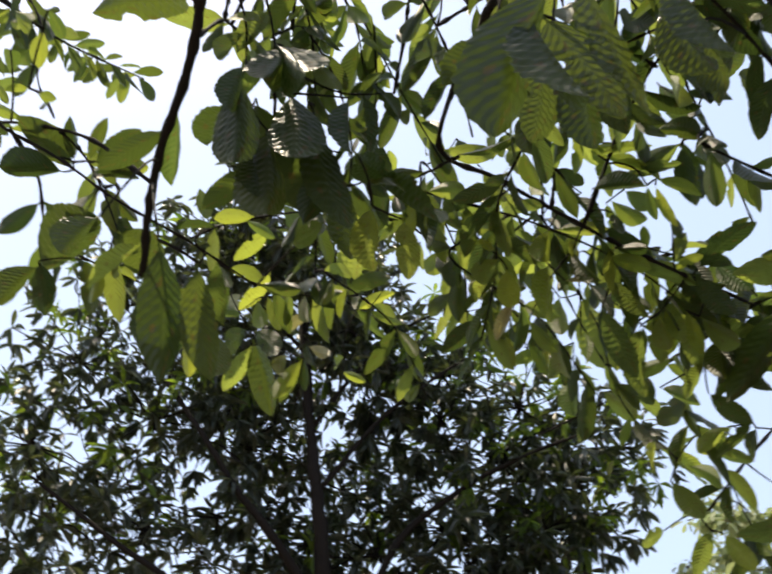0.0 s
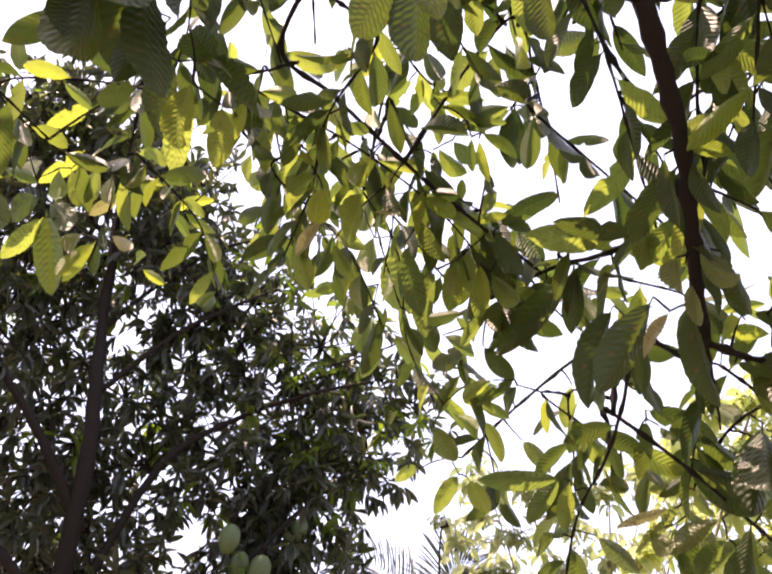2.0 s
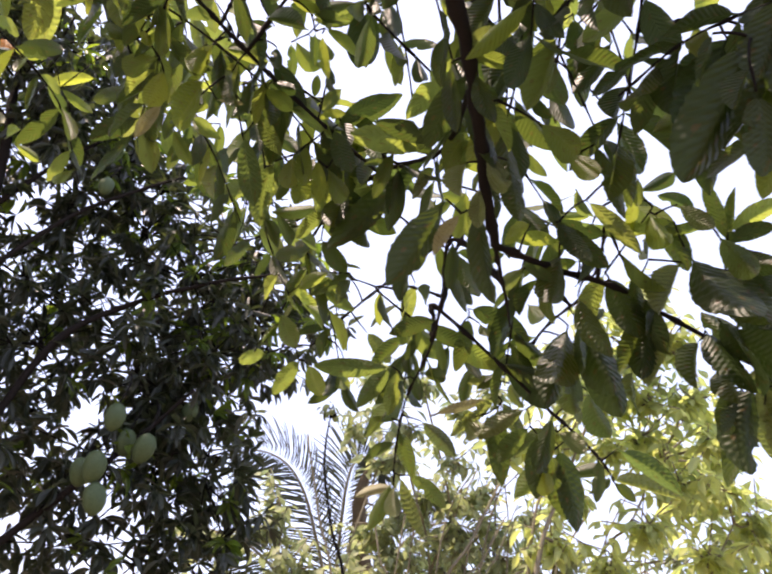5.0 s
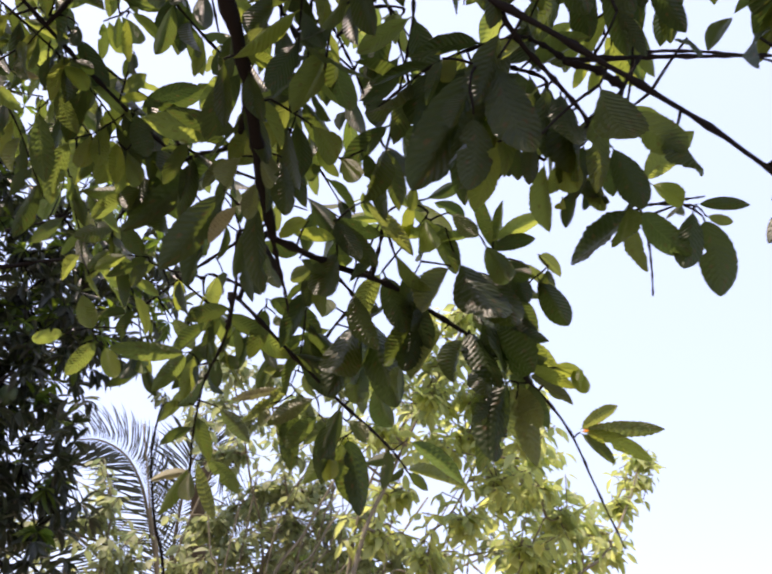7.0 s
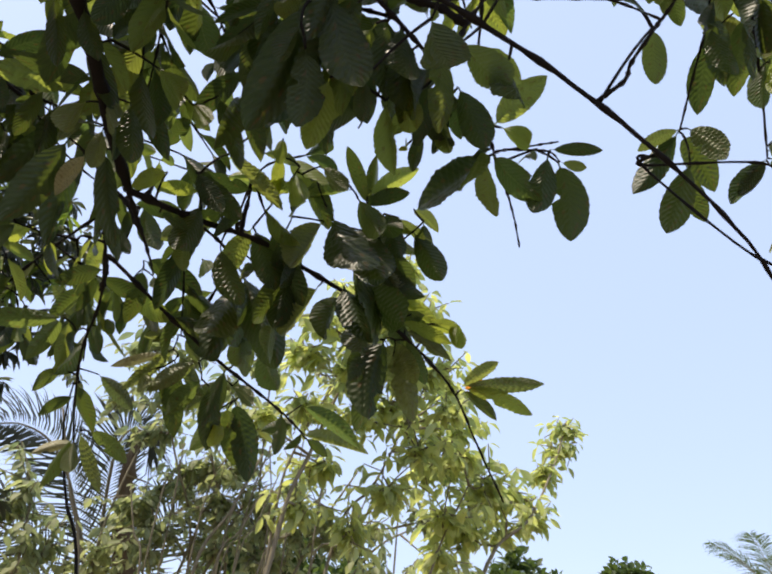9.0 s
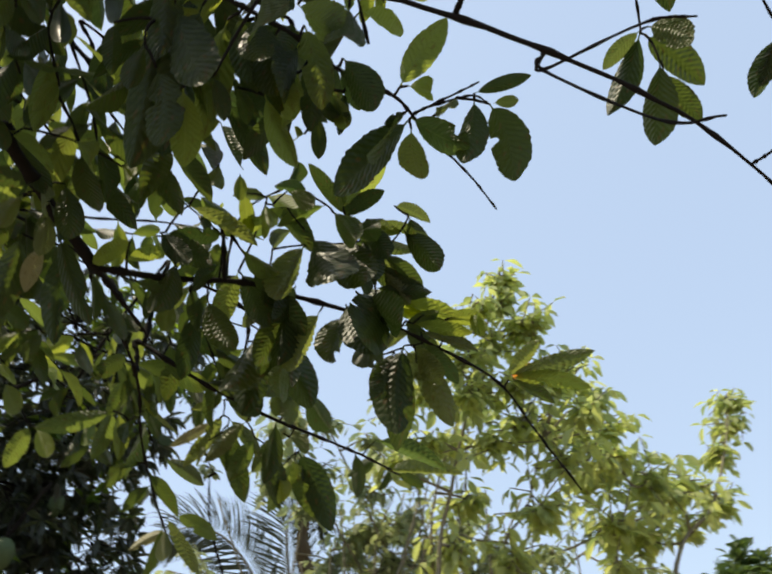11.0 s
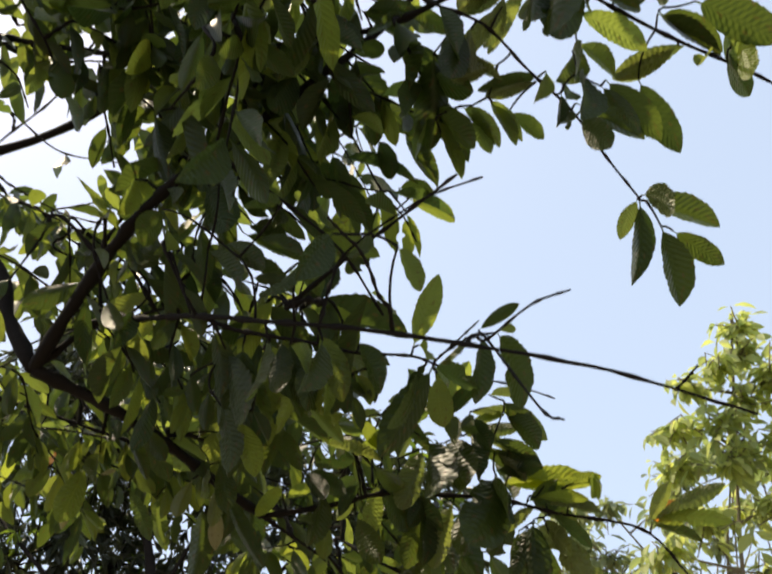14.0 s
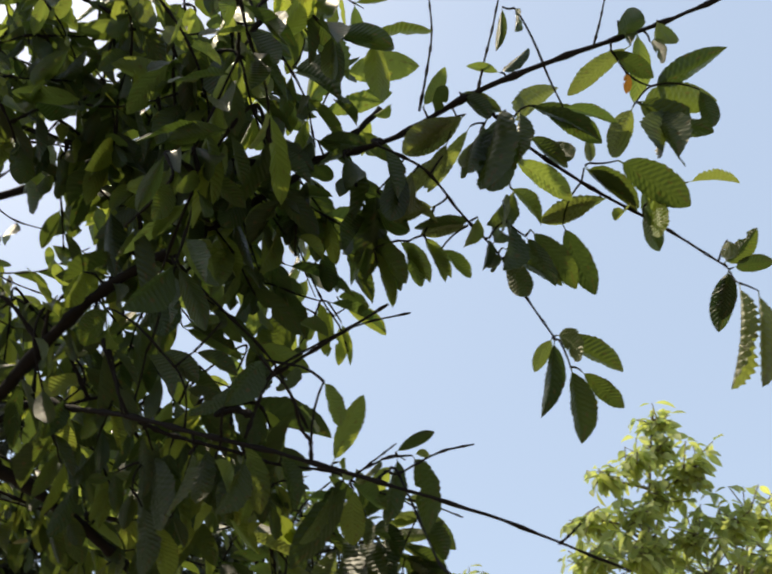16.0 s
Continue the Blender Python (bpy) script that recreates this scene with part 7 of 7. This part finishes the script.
leaves_on(b, "g", [(0.63, 0.22, 2.771, 0.648, 0.242, 2.663, 0.04)])
b = guava_branch(0.0026, 0.0011, [(0.621, 0.276, 2.627), (0.604, 0.282, 2.635), (0.588, 0.288, 2.635), (0.651, 0.315, 2.61), (0.696, 0.374, 2.617)], fill=0.76)
leaves_on(b, "g", [(0.712, 0.371, 2.622, 0.803, 0.282, 2.573, 0.055)])
b = guava_branch(0.0026, 0.0011, [(0.721, 0.241, 2.891), (0.719, 0.199, 2.992), (0.717, 0.158, 3.049), (0.79, 0.178, 3.031), (0.851, 0.22, 3.056)], fill=0.76)
b = guava_branch(0.0026, 0.0011, [(0.711, 0.075, 2.658), (0.737, 0.095, 2.69), (0.763, 0.114, 2.704), (0.831, 0.115, 2.71), (0.881, 0.133, 2.755)], fill=0.76)
b = guava_branch(0.0026, 0.0011, [(0.745, 0.148, 2.558), (0.755, 0.146, 2.56), (0.766, 0.143, 2.556), (0.813, 0.172, 2.532), (0.843, 0.225, 2.542)], fill=0.76)
b = guava_branch(0.0026, 0.0011, [(0.686, 0.312, 2.734), (0.677, 0.332, 2.774), (0.669, 0.353, 2.796), (0.717, 0.39, 2.76), (0.742, 0.457, 2.758)], fill=0.76)
b = guava_branch(0.0026, 0.0011, [(0.78, 0.175, 3.034), (0.786, 0.136, 2.999), (0.791, 0.096, 2.935), (0.832, 0.135, 2.896), (0.854, 0.199, 2.899)], fill=0.76)
b = guava_branch(0.0026, 0.0011, [(0.823, 0.201, 3.045), (0.815, 0.232, 3.028), (0.806, 0.263, 2.991), (0.838, 0.313, 2.942), (0.847, 0.39, 2.931)], fill=0.76)
b = guava_branch(0.0026, 0.0011, [(0.839, 0.118, 2.718), (0.833, 0.153, 2.715), (0.827, 0.188, 2.694), (0.896, 0.211, 2.674), (0.953, 0.259, 2.691)], fill=0.76)
b = guava_branch(0.0026, 0.0011, [(0.745, 0.226, 2.717), (0.763, 0.256, 2.694), (0.78, 0.287, 2.648), (0.844, 0.311, 2.627), (0.892, 0.362, 2.64)], fill=0.76)
b = guava_branch(0.0026, 0.0011, [(0.851, 0.22, 3.056), (0.869, 0.207, 3.083), (0.887, 0.195, 3.096), (0.968, 0.227, 3.065), (1.041, 0.283, 3.075)], fill=0.76)
b = guava_branch(0.0026, 0.0011, [(0.854, 0.199, 2.899), (0.882, 0.213, 2.941), (0.911, 0.228, 2.962), (0.952, 0.276, 2.914), (0.978, 0.352, 2.903)], fill=0.76)
b = guava_branch(0.0026, 0.0011, [(-0.135, 0.581, 2.515), (-0.119, 0.557, 2.55), (-0.103, 0.533, 2.567), (-0.078, 0.582, 2.511), (-0.071, 0.632, 2.45)], fill=0.6)
leaves_on(b, "g", [(0.043, 0.587, 2.372, 0.051, 0.585, 2.264, 0.038)])
leaves_on(b, "g", [(-0.045, 0.539, 2.41, 0.029, 0.504, 2.286, 0.064), (-0.026, 0.577, 2.367, 0.012, 0.553, 2.221, 0.064)])
b = guava_branch(0.0026, 0.0011, [(-0.085, 0.654, 2.619), (-0.081, 0.621, 2.652), (-0.077, 0.587, 2.666), (-0.05, 0.65, 2.593), (-0.041, 0.714, 2.515)], fill=0.6)
leaves_on(b, "g", [(-0.005, 0.589, 2.365, 0, 0.691, 2.274, 0.082), (0.005, 0.601, 2.343, 0.044, 0.666, 2.222, 0.081)])
b = guava_branch(0.0026, 0.0011, [(-0.034, 0.665, 2.724), (-0.033, 0.646, 2.721), (-0.031, 0.626, 2.708), (0.0034, 0.671, 2.659), (0.019, 0.718, 2.603)], fill=0.6)
b = guava_branch(0.0026, 0.0011, [(-0.127, 0.548, 2.474), (-0.122, 0.531, 2.497), (-0.117, 0.513, 2.508), (-0.098, 0.545, 2.473), (-0.095, 0.576, 2.434)], fill=0.6)
leaves_on(b, "g", [(-0.086, 0.565, 2.379, -0.057, 0.559, 2.233, 0.052), (-0.031, 0.545, 2.413, -0.025, 0.502, 2.297, 0.044)])
leaves_on(b, "g", [(-0.079, 0.551, 2.388, -0.085, 0.55, 2.295, 0.035)])
b = guava_branch(0.0026, 0.0011, [(0.176, 0.592, 2.576), (0.155, 0.597, 2.647), (0.134, 0.602, 2.689), (0.132, 0.643, 2.638), (0.111, 0.681, 2.587)], fill=0.6)
b = guava_branch(0.0026, 0.0011, [(0.244, 0.469, 2.45), (0.224, 0.486, 2.487), (0.205, 0.503, 2.505), (0.226, 0.54, 2.464), (0.233, 0.577, 2.418)], fill=0.6)
leaves_on(b, "g", [(0.249, 0.413, 2.195, 0.236, 0.441, 2.115, 0.068), (0.221, 0.327, 2.083, 0.196, 0.368, 2.064, 0.048)])
b = guava_branch(0.0026, 0.0011, [(0.242, 0.6, 2.579), (0.26, 0.567, 2.579), (0.278, 0.534, 2.561), (0.298, 0.575, 2.514), (0.301, 0.616, 2.463)], fill=0.6)
leaves_on(b, "g", [(0.3, 0.405, 2.202, 0.325, 0.464, 2.164, 0.048)])
b = guava_branch(0.0026, 0.0011, [(0.355, 0.582, 2.638), (0.36, 0.574, 2.632), (0.365, 0.567, 2.619), (0.369, 0.604, 2.573), (0.356, 0.639, 2.527)], fill=0.6)
b = guava_branch(0.0026, 0.0011, [(0.025, 0.697, 2.666), (0.028, 0.687, 2.664), (0.031, 0.677, 2.656), (0.038, 0.741, 2.578), (0.024, 0.802, 2.499)], fill=0.6)
b = guava_branch(0.0026, 0.0011, [(-0.071, 0.624, 2.46), (-0.073, 0.669, 2.403), (-0.091, 0.712, 2.347)], fill=0.6)
leaves_on(b, "g", [(-0.057, 0.62, 2.315, -0.042, 0.61, 2.217, 0.036), (0.036, 0.627, 2.321, 0.002, 0.659, 2.236, 0.037)])
leaves_on(b, "g", [(-0.077, 0.594, 2.364, -0.175, 0.702, 2.423, 0.066), (-0.055, 0.611, 2.341, -0.018, 0.591, 2.19, 0.06), (-0.066, 0.578, 2.358, -0.081, 0.706, 2.333, 0.076)])
b = guava_branch(0.0026, 0.0011, [(-0.312, 0.607, 2.326), (-0.318, 0.635, 2.352), (-0.324, 0.663, 2.362), (-0.289, 0.697, 2.325), (-0.268, 0.735, 2.282)], fill=0.6)
leaves_on(b, "g", [(-0.284, 0.643, 2.313, -0.268, 0.614, 2.363, 0.018), (-0.278, 0.644, 2.313, -0.246, 0.647, 2.38, 0.031), (-0.278, 0.652, 2.304, -0.224, 0.666, 2.312, 0.021), (-0.221, 0.665, 2.218, -0.216, 0.79, 2.255, 0.064)])
b = guava_branch(0.0026, 0.0011, [(-0.289, 0.698, 2.325), (-0.28, 0.698, 2.328), (-0.271, 0.699, 2.327), (-0.272, 0.736, 2.28), (-0.292, 0.77, 2.234)], fill=0.6)
# unseen leafy twigs up left, added to shade the branches in view
guava_branch(0.005, 0.0016, [(-0.65, 0.5, 2.75), (-0.8, 0.7, 2.95), (-0.95, 0.9, 3.05)], fill=1)
guava_branch(0.005, 0.0016, [(-0.6, 0.35, 2.62), (-0.85, 0.5, 2.9), (-1.1, 0.65, 3.1)], fill=1)
guava_branch(0.005, 0.0016, [(-0.7, 0.68, 2.82), (-0.75, 0.95, 3.05), (-0.7, 1.2, 3.25)], fill=1)
guava_branch(0.005, 0.0016, [(-0.55, 0.2, 2.5), (-0.9, 0.3, 2.8), (-1.2, 0.35, 2.95)], fill=1)
guava_branch(0.005, 0.0016, [(-0.72, 0.75, 2.85), (-0.95, 1.05, 3.0), (-1.15, 1.3, 3.1)], fill=1)
guava_branch(0.005, 0.0016, [(-0.15, 0.62, 3.0), (-0.4, 0.75, 3.2), (-0.6, 0.9, 3.4)], fill=1)
guava_branch(0.005, 0.0016, [(-0.12, 0.85, 3.25), (-0.25, 1.1, 3.45), (-0.3, 1.35, 3.65)], fill=1)
b = guava_branch(0.0018, 0.0010, [(0.938, 0.205, 2.032), (0.941, 0.178, 2.035), (0.935, 0.165, 2.04), (0.932, 0.139, 2.051), (0.928, 0.119, 2.055), (0.918, 0.101, 2.06), (0.91, 0.089, 2.067)], fill=0.0)
b = guava_branch(0.0018, 0.0010, [(0.876, 0.216, 2.442), (0.905, 0.31, 2.45), (0.928, 0.397, 2.426), (0.955, 0.41, 2.37), (0.965, 0.405, 2.32)], fill=0.0)
leaves_on(b, "b", [(0.94, 0.403, 2.401, 0.934, 0.446, 2.347, 0.018), (0.954, 0.417, 2.38, 0.951, 0.451, 2.333, 0.017), (0.965, 0.402, 2.399, 1.018, 0.405, 2.343, 0.029)])
leaves_on(b, "m", [(0.922, 0.408, 2.398, 0.895, 0.441, 2.357, 0.02)])
leaves_on(b, "g", [(0.954, 0.392, 2.414, 1.002, 0.37, 2.37, 0.026), (0.893, 0.398, 2.415, 0.822, 0.418, 2.305, 0.048)])
b = guava_branch(0.0018, 0.001, [(1.088, 0.116, 2.453), (1.105, 0.082, 2.501), (1.116, 0.062, 2.55), (1.118, 0.035, 2.605)], fill=0.0)
b = guava_branch(0.0018, 0.001, [(1.161, 0.1, 2.459), (1.173, 0.082, 2.49), (1.191, 0.064, 2.538), (1.208, 0.043, 2.587)], fill=0.0)
b = guava_branch(0.0016, 0.001, [(1.315, 0.079, 2.508), (1.327, 0.067, 2.534), (1.343, 0.056, 2.574)], fill=0.0)
b = guava_branch(0.0015, 0.0008, [(0.962, 0.361, 2.097), (0.975, 0.355, 2.103), (1.004, 0.338, 2.113), (1.019, 0.327, 2.117)], fill=0.0)
b = guava_branch(0.0012, 0.0007, [(0.975, 0.355, 2.103), (1.013, 0.337, 2.108), (1.027, 0.334, 2.099)], fill=0.0)
guava_branch(0.0026, 0.0011, [(0.745, 0.226, 2.717), (0.739, 0.191, 2.753), (0.713, 0.199, 2.688), (0.701, 0.205, 2.576)], fill=0.85)
guava_branch(0.0026, 0.0011, [(0.831, 0.115, 2.71), (0.828, 0.071, 2.755), (0.869, 0.049, 2.7), (0.893, 0.055, 2.607)], fill=0.85)
guava_branch(0.0026, 0.0011, [(0.664, 0.163, 2.811), (0.685, 0.181, 2.834), (0.701, 0.183, 2.758), (0.618, 0.193, 2.657)], fill=0.85)
guava_branch(0.0026, 0.0011, [(0.454, 0.466, 2.522), (0.425, 0.442, 2.552), (0.426, 0.464, 2.482), (0.398, 0.531, 2.438)], fill=0.55)
guava_branch(0.0026, 0.0011, [(0.79, 0.123, 2.54), (0.783, 0.135, 2.594), (0.791, 0.119, 2.547), (0.804, 0.102, 2.454)], fill=0.85)
guava_branch(0.0026, 0.0011, [(0.664, 0.107, 2.802), (0.701, 0.081, 2.848), (0.715, 0.067, 2.794), (0.664, 0.112, 2.734)], fill=0.85)
guava_branch(0.0026, 0.0011, [(0.651, 0.315, 2.61), (0.676, 0.293, 2.651), (0.68, 0.289, 2.593), (0.726, 0.321, 2.518)], fill=0.55)
guava_branch(0.0026, 0.0011, [(0.696, 0.374, 2.617), (0.707, 0.345, 2.667), (0.681, 0.359, 2.617), (0.68, 0.408, 2.554)], fill=0.55)
guava_branch(0.0026, 0.0011, [(0.789, 0.129, 2.576), (0.838, 0.162, 2.621), (0.842, 0.147, 2.566), (0.807, 0.147, 2.478)], fill=0.85)
guava_branch(0.0026, 0.0011, [(0.719, 0.199, 2.992), (0.725, 0.239, 3.033), (0.693, 0.316, 2.974), (0.751, 0.43, 2.934)], fill=0.85)
guava_branch(0.0026, 0.0011, [(0.394, 0.442, 2.9), (0.499, 0.477, 2.954), (0.559, 0.473, 2.907), (0.531, 0.571, 2.85)], fill=0.55)
guava_branch(0.0026, 0.0011, [(0.919, 0.049, 2.321), (0.904, 0.021, 2.35), (0.848, 0.052, 2.279), (0.779, 0.153, 2.216)], fill=0.55)
guava_branch(0.0026, 0.0011, [(0.907, -0.03, 2.404), (0.927, -0.032, 2.448), (0.896, -0.015, 2.393), (0.843, 0.033, 2.29)], fill=0.85)
guava_branch(0.0026, 0.0011, [(0.742, 0.457, 2.758), (0.799, 0.532, 2.809), (0.847, 0.557, 2.76), (0.893, 0.641, 2.654)], fill=0.55)
guava_branch(0.0026, 0.0011, [(0.78, 0.287, 2.648), (0.783, 0.327, 2.69), (0.773, 0.324, 2.632), (0.701, 0.358, 2.513)], fill=0.55)
guava_branch(0.0026, 0.0011, [(0.579, 0.315, 2.306), (0.526, 0.279, 2.367), (0.5, 0.288, 2.329), (0.442, 0.298, 2.232)], fill=0.55)
guava_branch(0.0026, 0.0011, [(0.633, 0.363, 2.251), (0.605, 0.331, 2.309), (0.631, 0.345, 2.267), (0.592, 0.35, 2.226)], fill=0.55)
guava_branch(0.0026, 0.0011, [(0.773, 0.324, 2.632), (0.799, 0.352, 2.705), (0.775, 0.386, 2.677), (0.833, 0.521, 2.579)], fill=0.55)
guava_branch(0.0026, 0.0011, [(0.844, 0.311, 2.627), (0.865, 0.351, 2.633), (0.85, 0.362, 2.539), (0.855, 0.466, 2.448)], fill=0.55)
guava_branch(0.0026, 0.0011, [(0.742, 0.457, 2.758), (0.71, 0.465, 2.81), (0.687, 0.514, 2.761), (0.591, 0.593, 2.699)], fill=0.55)
guava_branch(0.0026, 0.0011, [(0.824, 0.265, 2.523), (0.818, 0.268, 2.596), (0.791, 0.275, 2.569), (0.847, 0.368, 2.45)], fill=0.55)
guava_branch(0.0026, 0.0011, [(0.832, 0.135, 2.896), (0.832, 0.114, 2.931), (0.866, 0.122, 2.866), (0.78, 0.178, 2.753)], fill=0.85)
guava_branch(0.0026, 0.0011, [(0.579, 0.315, 2.306), (0.596, 0.273, 2.339), (0.594, 0.271, 2.273), (0.613, 0.37, 2.164)], fill=0.55)
guava_branch(0.0026, 0.0011, [(0.801, 0.193, 2.507), (0.783, 0.176, 2.562), (0.791, 0.175, 2.517), (0.712, 0.208, 2.467)], fill=0.85)
guava_branch(0.0026, 0.0011, [(0.742, 0.457, 2.758), (0.75, 0.46, 2.814), (0.761, 0.523, 2.771), (0.678, 0.504, 2.72)], fill=0.55)
guava_branch(0.0026, 0.0011, [(0.559, 0.473, 2.907), (0.584, 0.457, 2.927), (0.621, 0.416, 2.848), (0.652, 0.507, 2.809)], fill=0.55)
guava_branch(0.0026, 0.0011, [(0.848, 0.052, 2.279), (0.807, 0.053, 2.328), (0.819, 0.052, 2.278), (0.767, 0.082, 2.246)], fill=0.55)
guava_branch(0.0026, 0.0011, [(0.847, 0.557, 2.76), (0.888, 0.622, 2.875), (0.873, 0.653, 2.889), (0.889, 0.737, 2.816)], fill=0.55)
guava_branch(0.0026, 0.0011, [(0.721, 0.286, 2.162), (0.688, 0.255, 2.248), (0.697, 0.262, 2.235), (0.721, 0.27, 2.154)], fill=0.55)
guava_branch(0.0026, 0.0011, [(0.775, 0.386, 2.677), (0.773, 0.357, 2.722), (0.75, 0.369, 2.667), (0.832, 0.492, 2.555)], fill=0.55)
guava_branch(0.0026, 0.0011, [(0.848, 0.052, 2.279), (0.836, 0.04, 2.33), (0.842, 0.065, 2.282), (0.822, 0.088, 2.168)], fill=0.55)
guava_branch(0.0026, 0.0011, [(0.547, 0.384, 2.271), (0.547, 0.362, 2.326), (0.548, 0.345, 2.28), (0.604, 0.462, 2.181)], fill=0.55)
guava_branch(0.0026, 0.0011, [(0.791, 0.175, 2.517), (0.785, 0.179, 2.569), (0.779, 0.17, 2.521), (0.789, 0.248, 2.452)], fill=0.85)
guava_branch(0.0026, 0.0011, [(0.745, 0.226, 2.717), (0.751, 0.202, 2.79), (0.78, 0.22, 2.763), (0.682, 0.354, 2.653)], fill=0.85)
guava_branch(0.0026, 0.0011, [(0.827, 0.093, 2.493), (0.805, 0.113, 2.544), (0.817, 0.137, 2.495), (0.903, 0.241, 2.391)], fill=0.85)
guava_branch(0.0026, 0.0011, [(0.721, 0.241, 2.891), (0.722, 0.257, 2.922), (0.694, 0.297, 2.854), (0.758, 0.408, 2.785)], fill=0.85)
guava_branch(0.0026, 0.0011, [(0.694, 0.297, 2.854), (0.68, 0.315, 2.876), (0.684, 0.287, 2.798), (0.586, 0.418, 2.717)], fill=0.85)
finish_twigs()
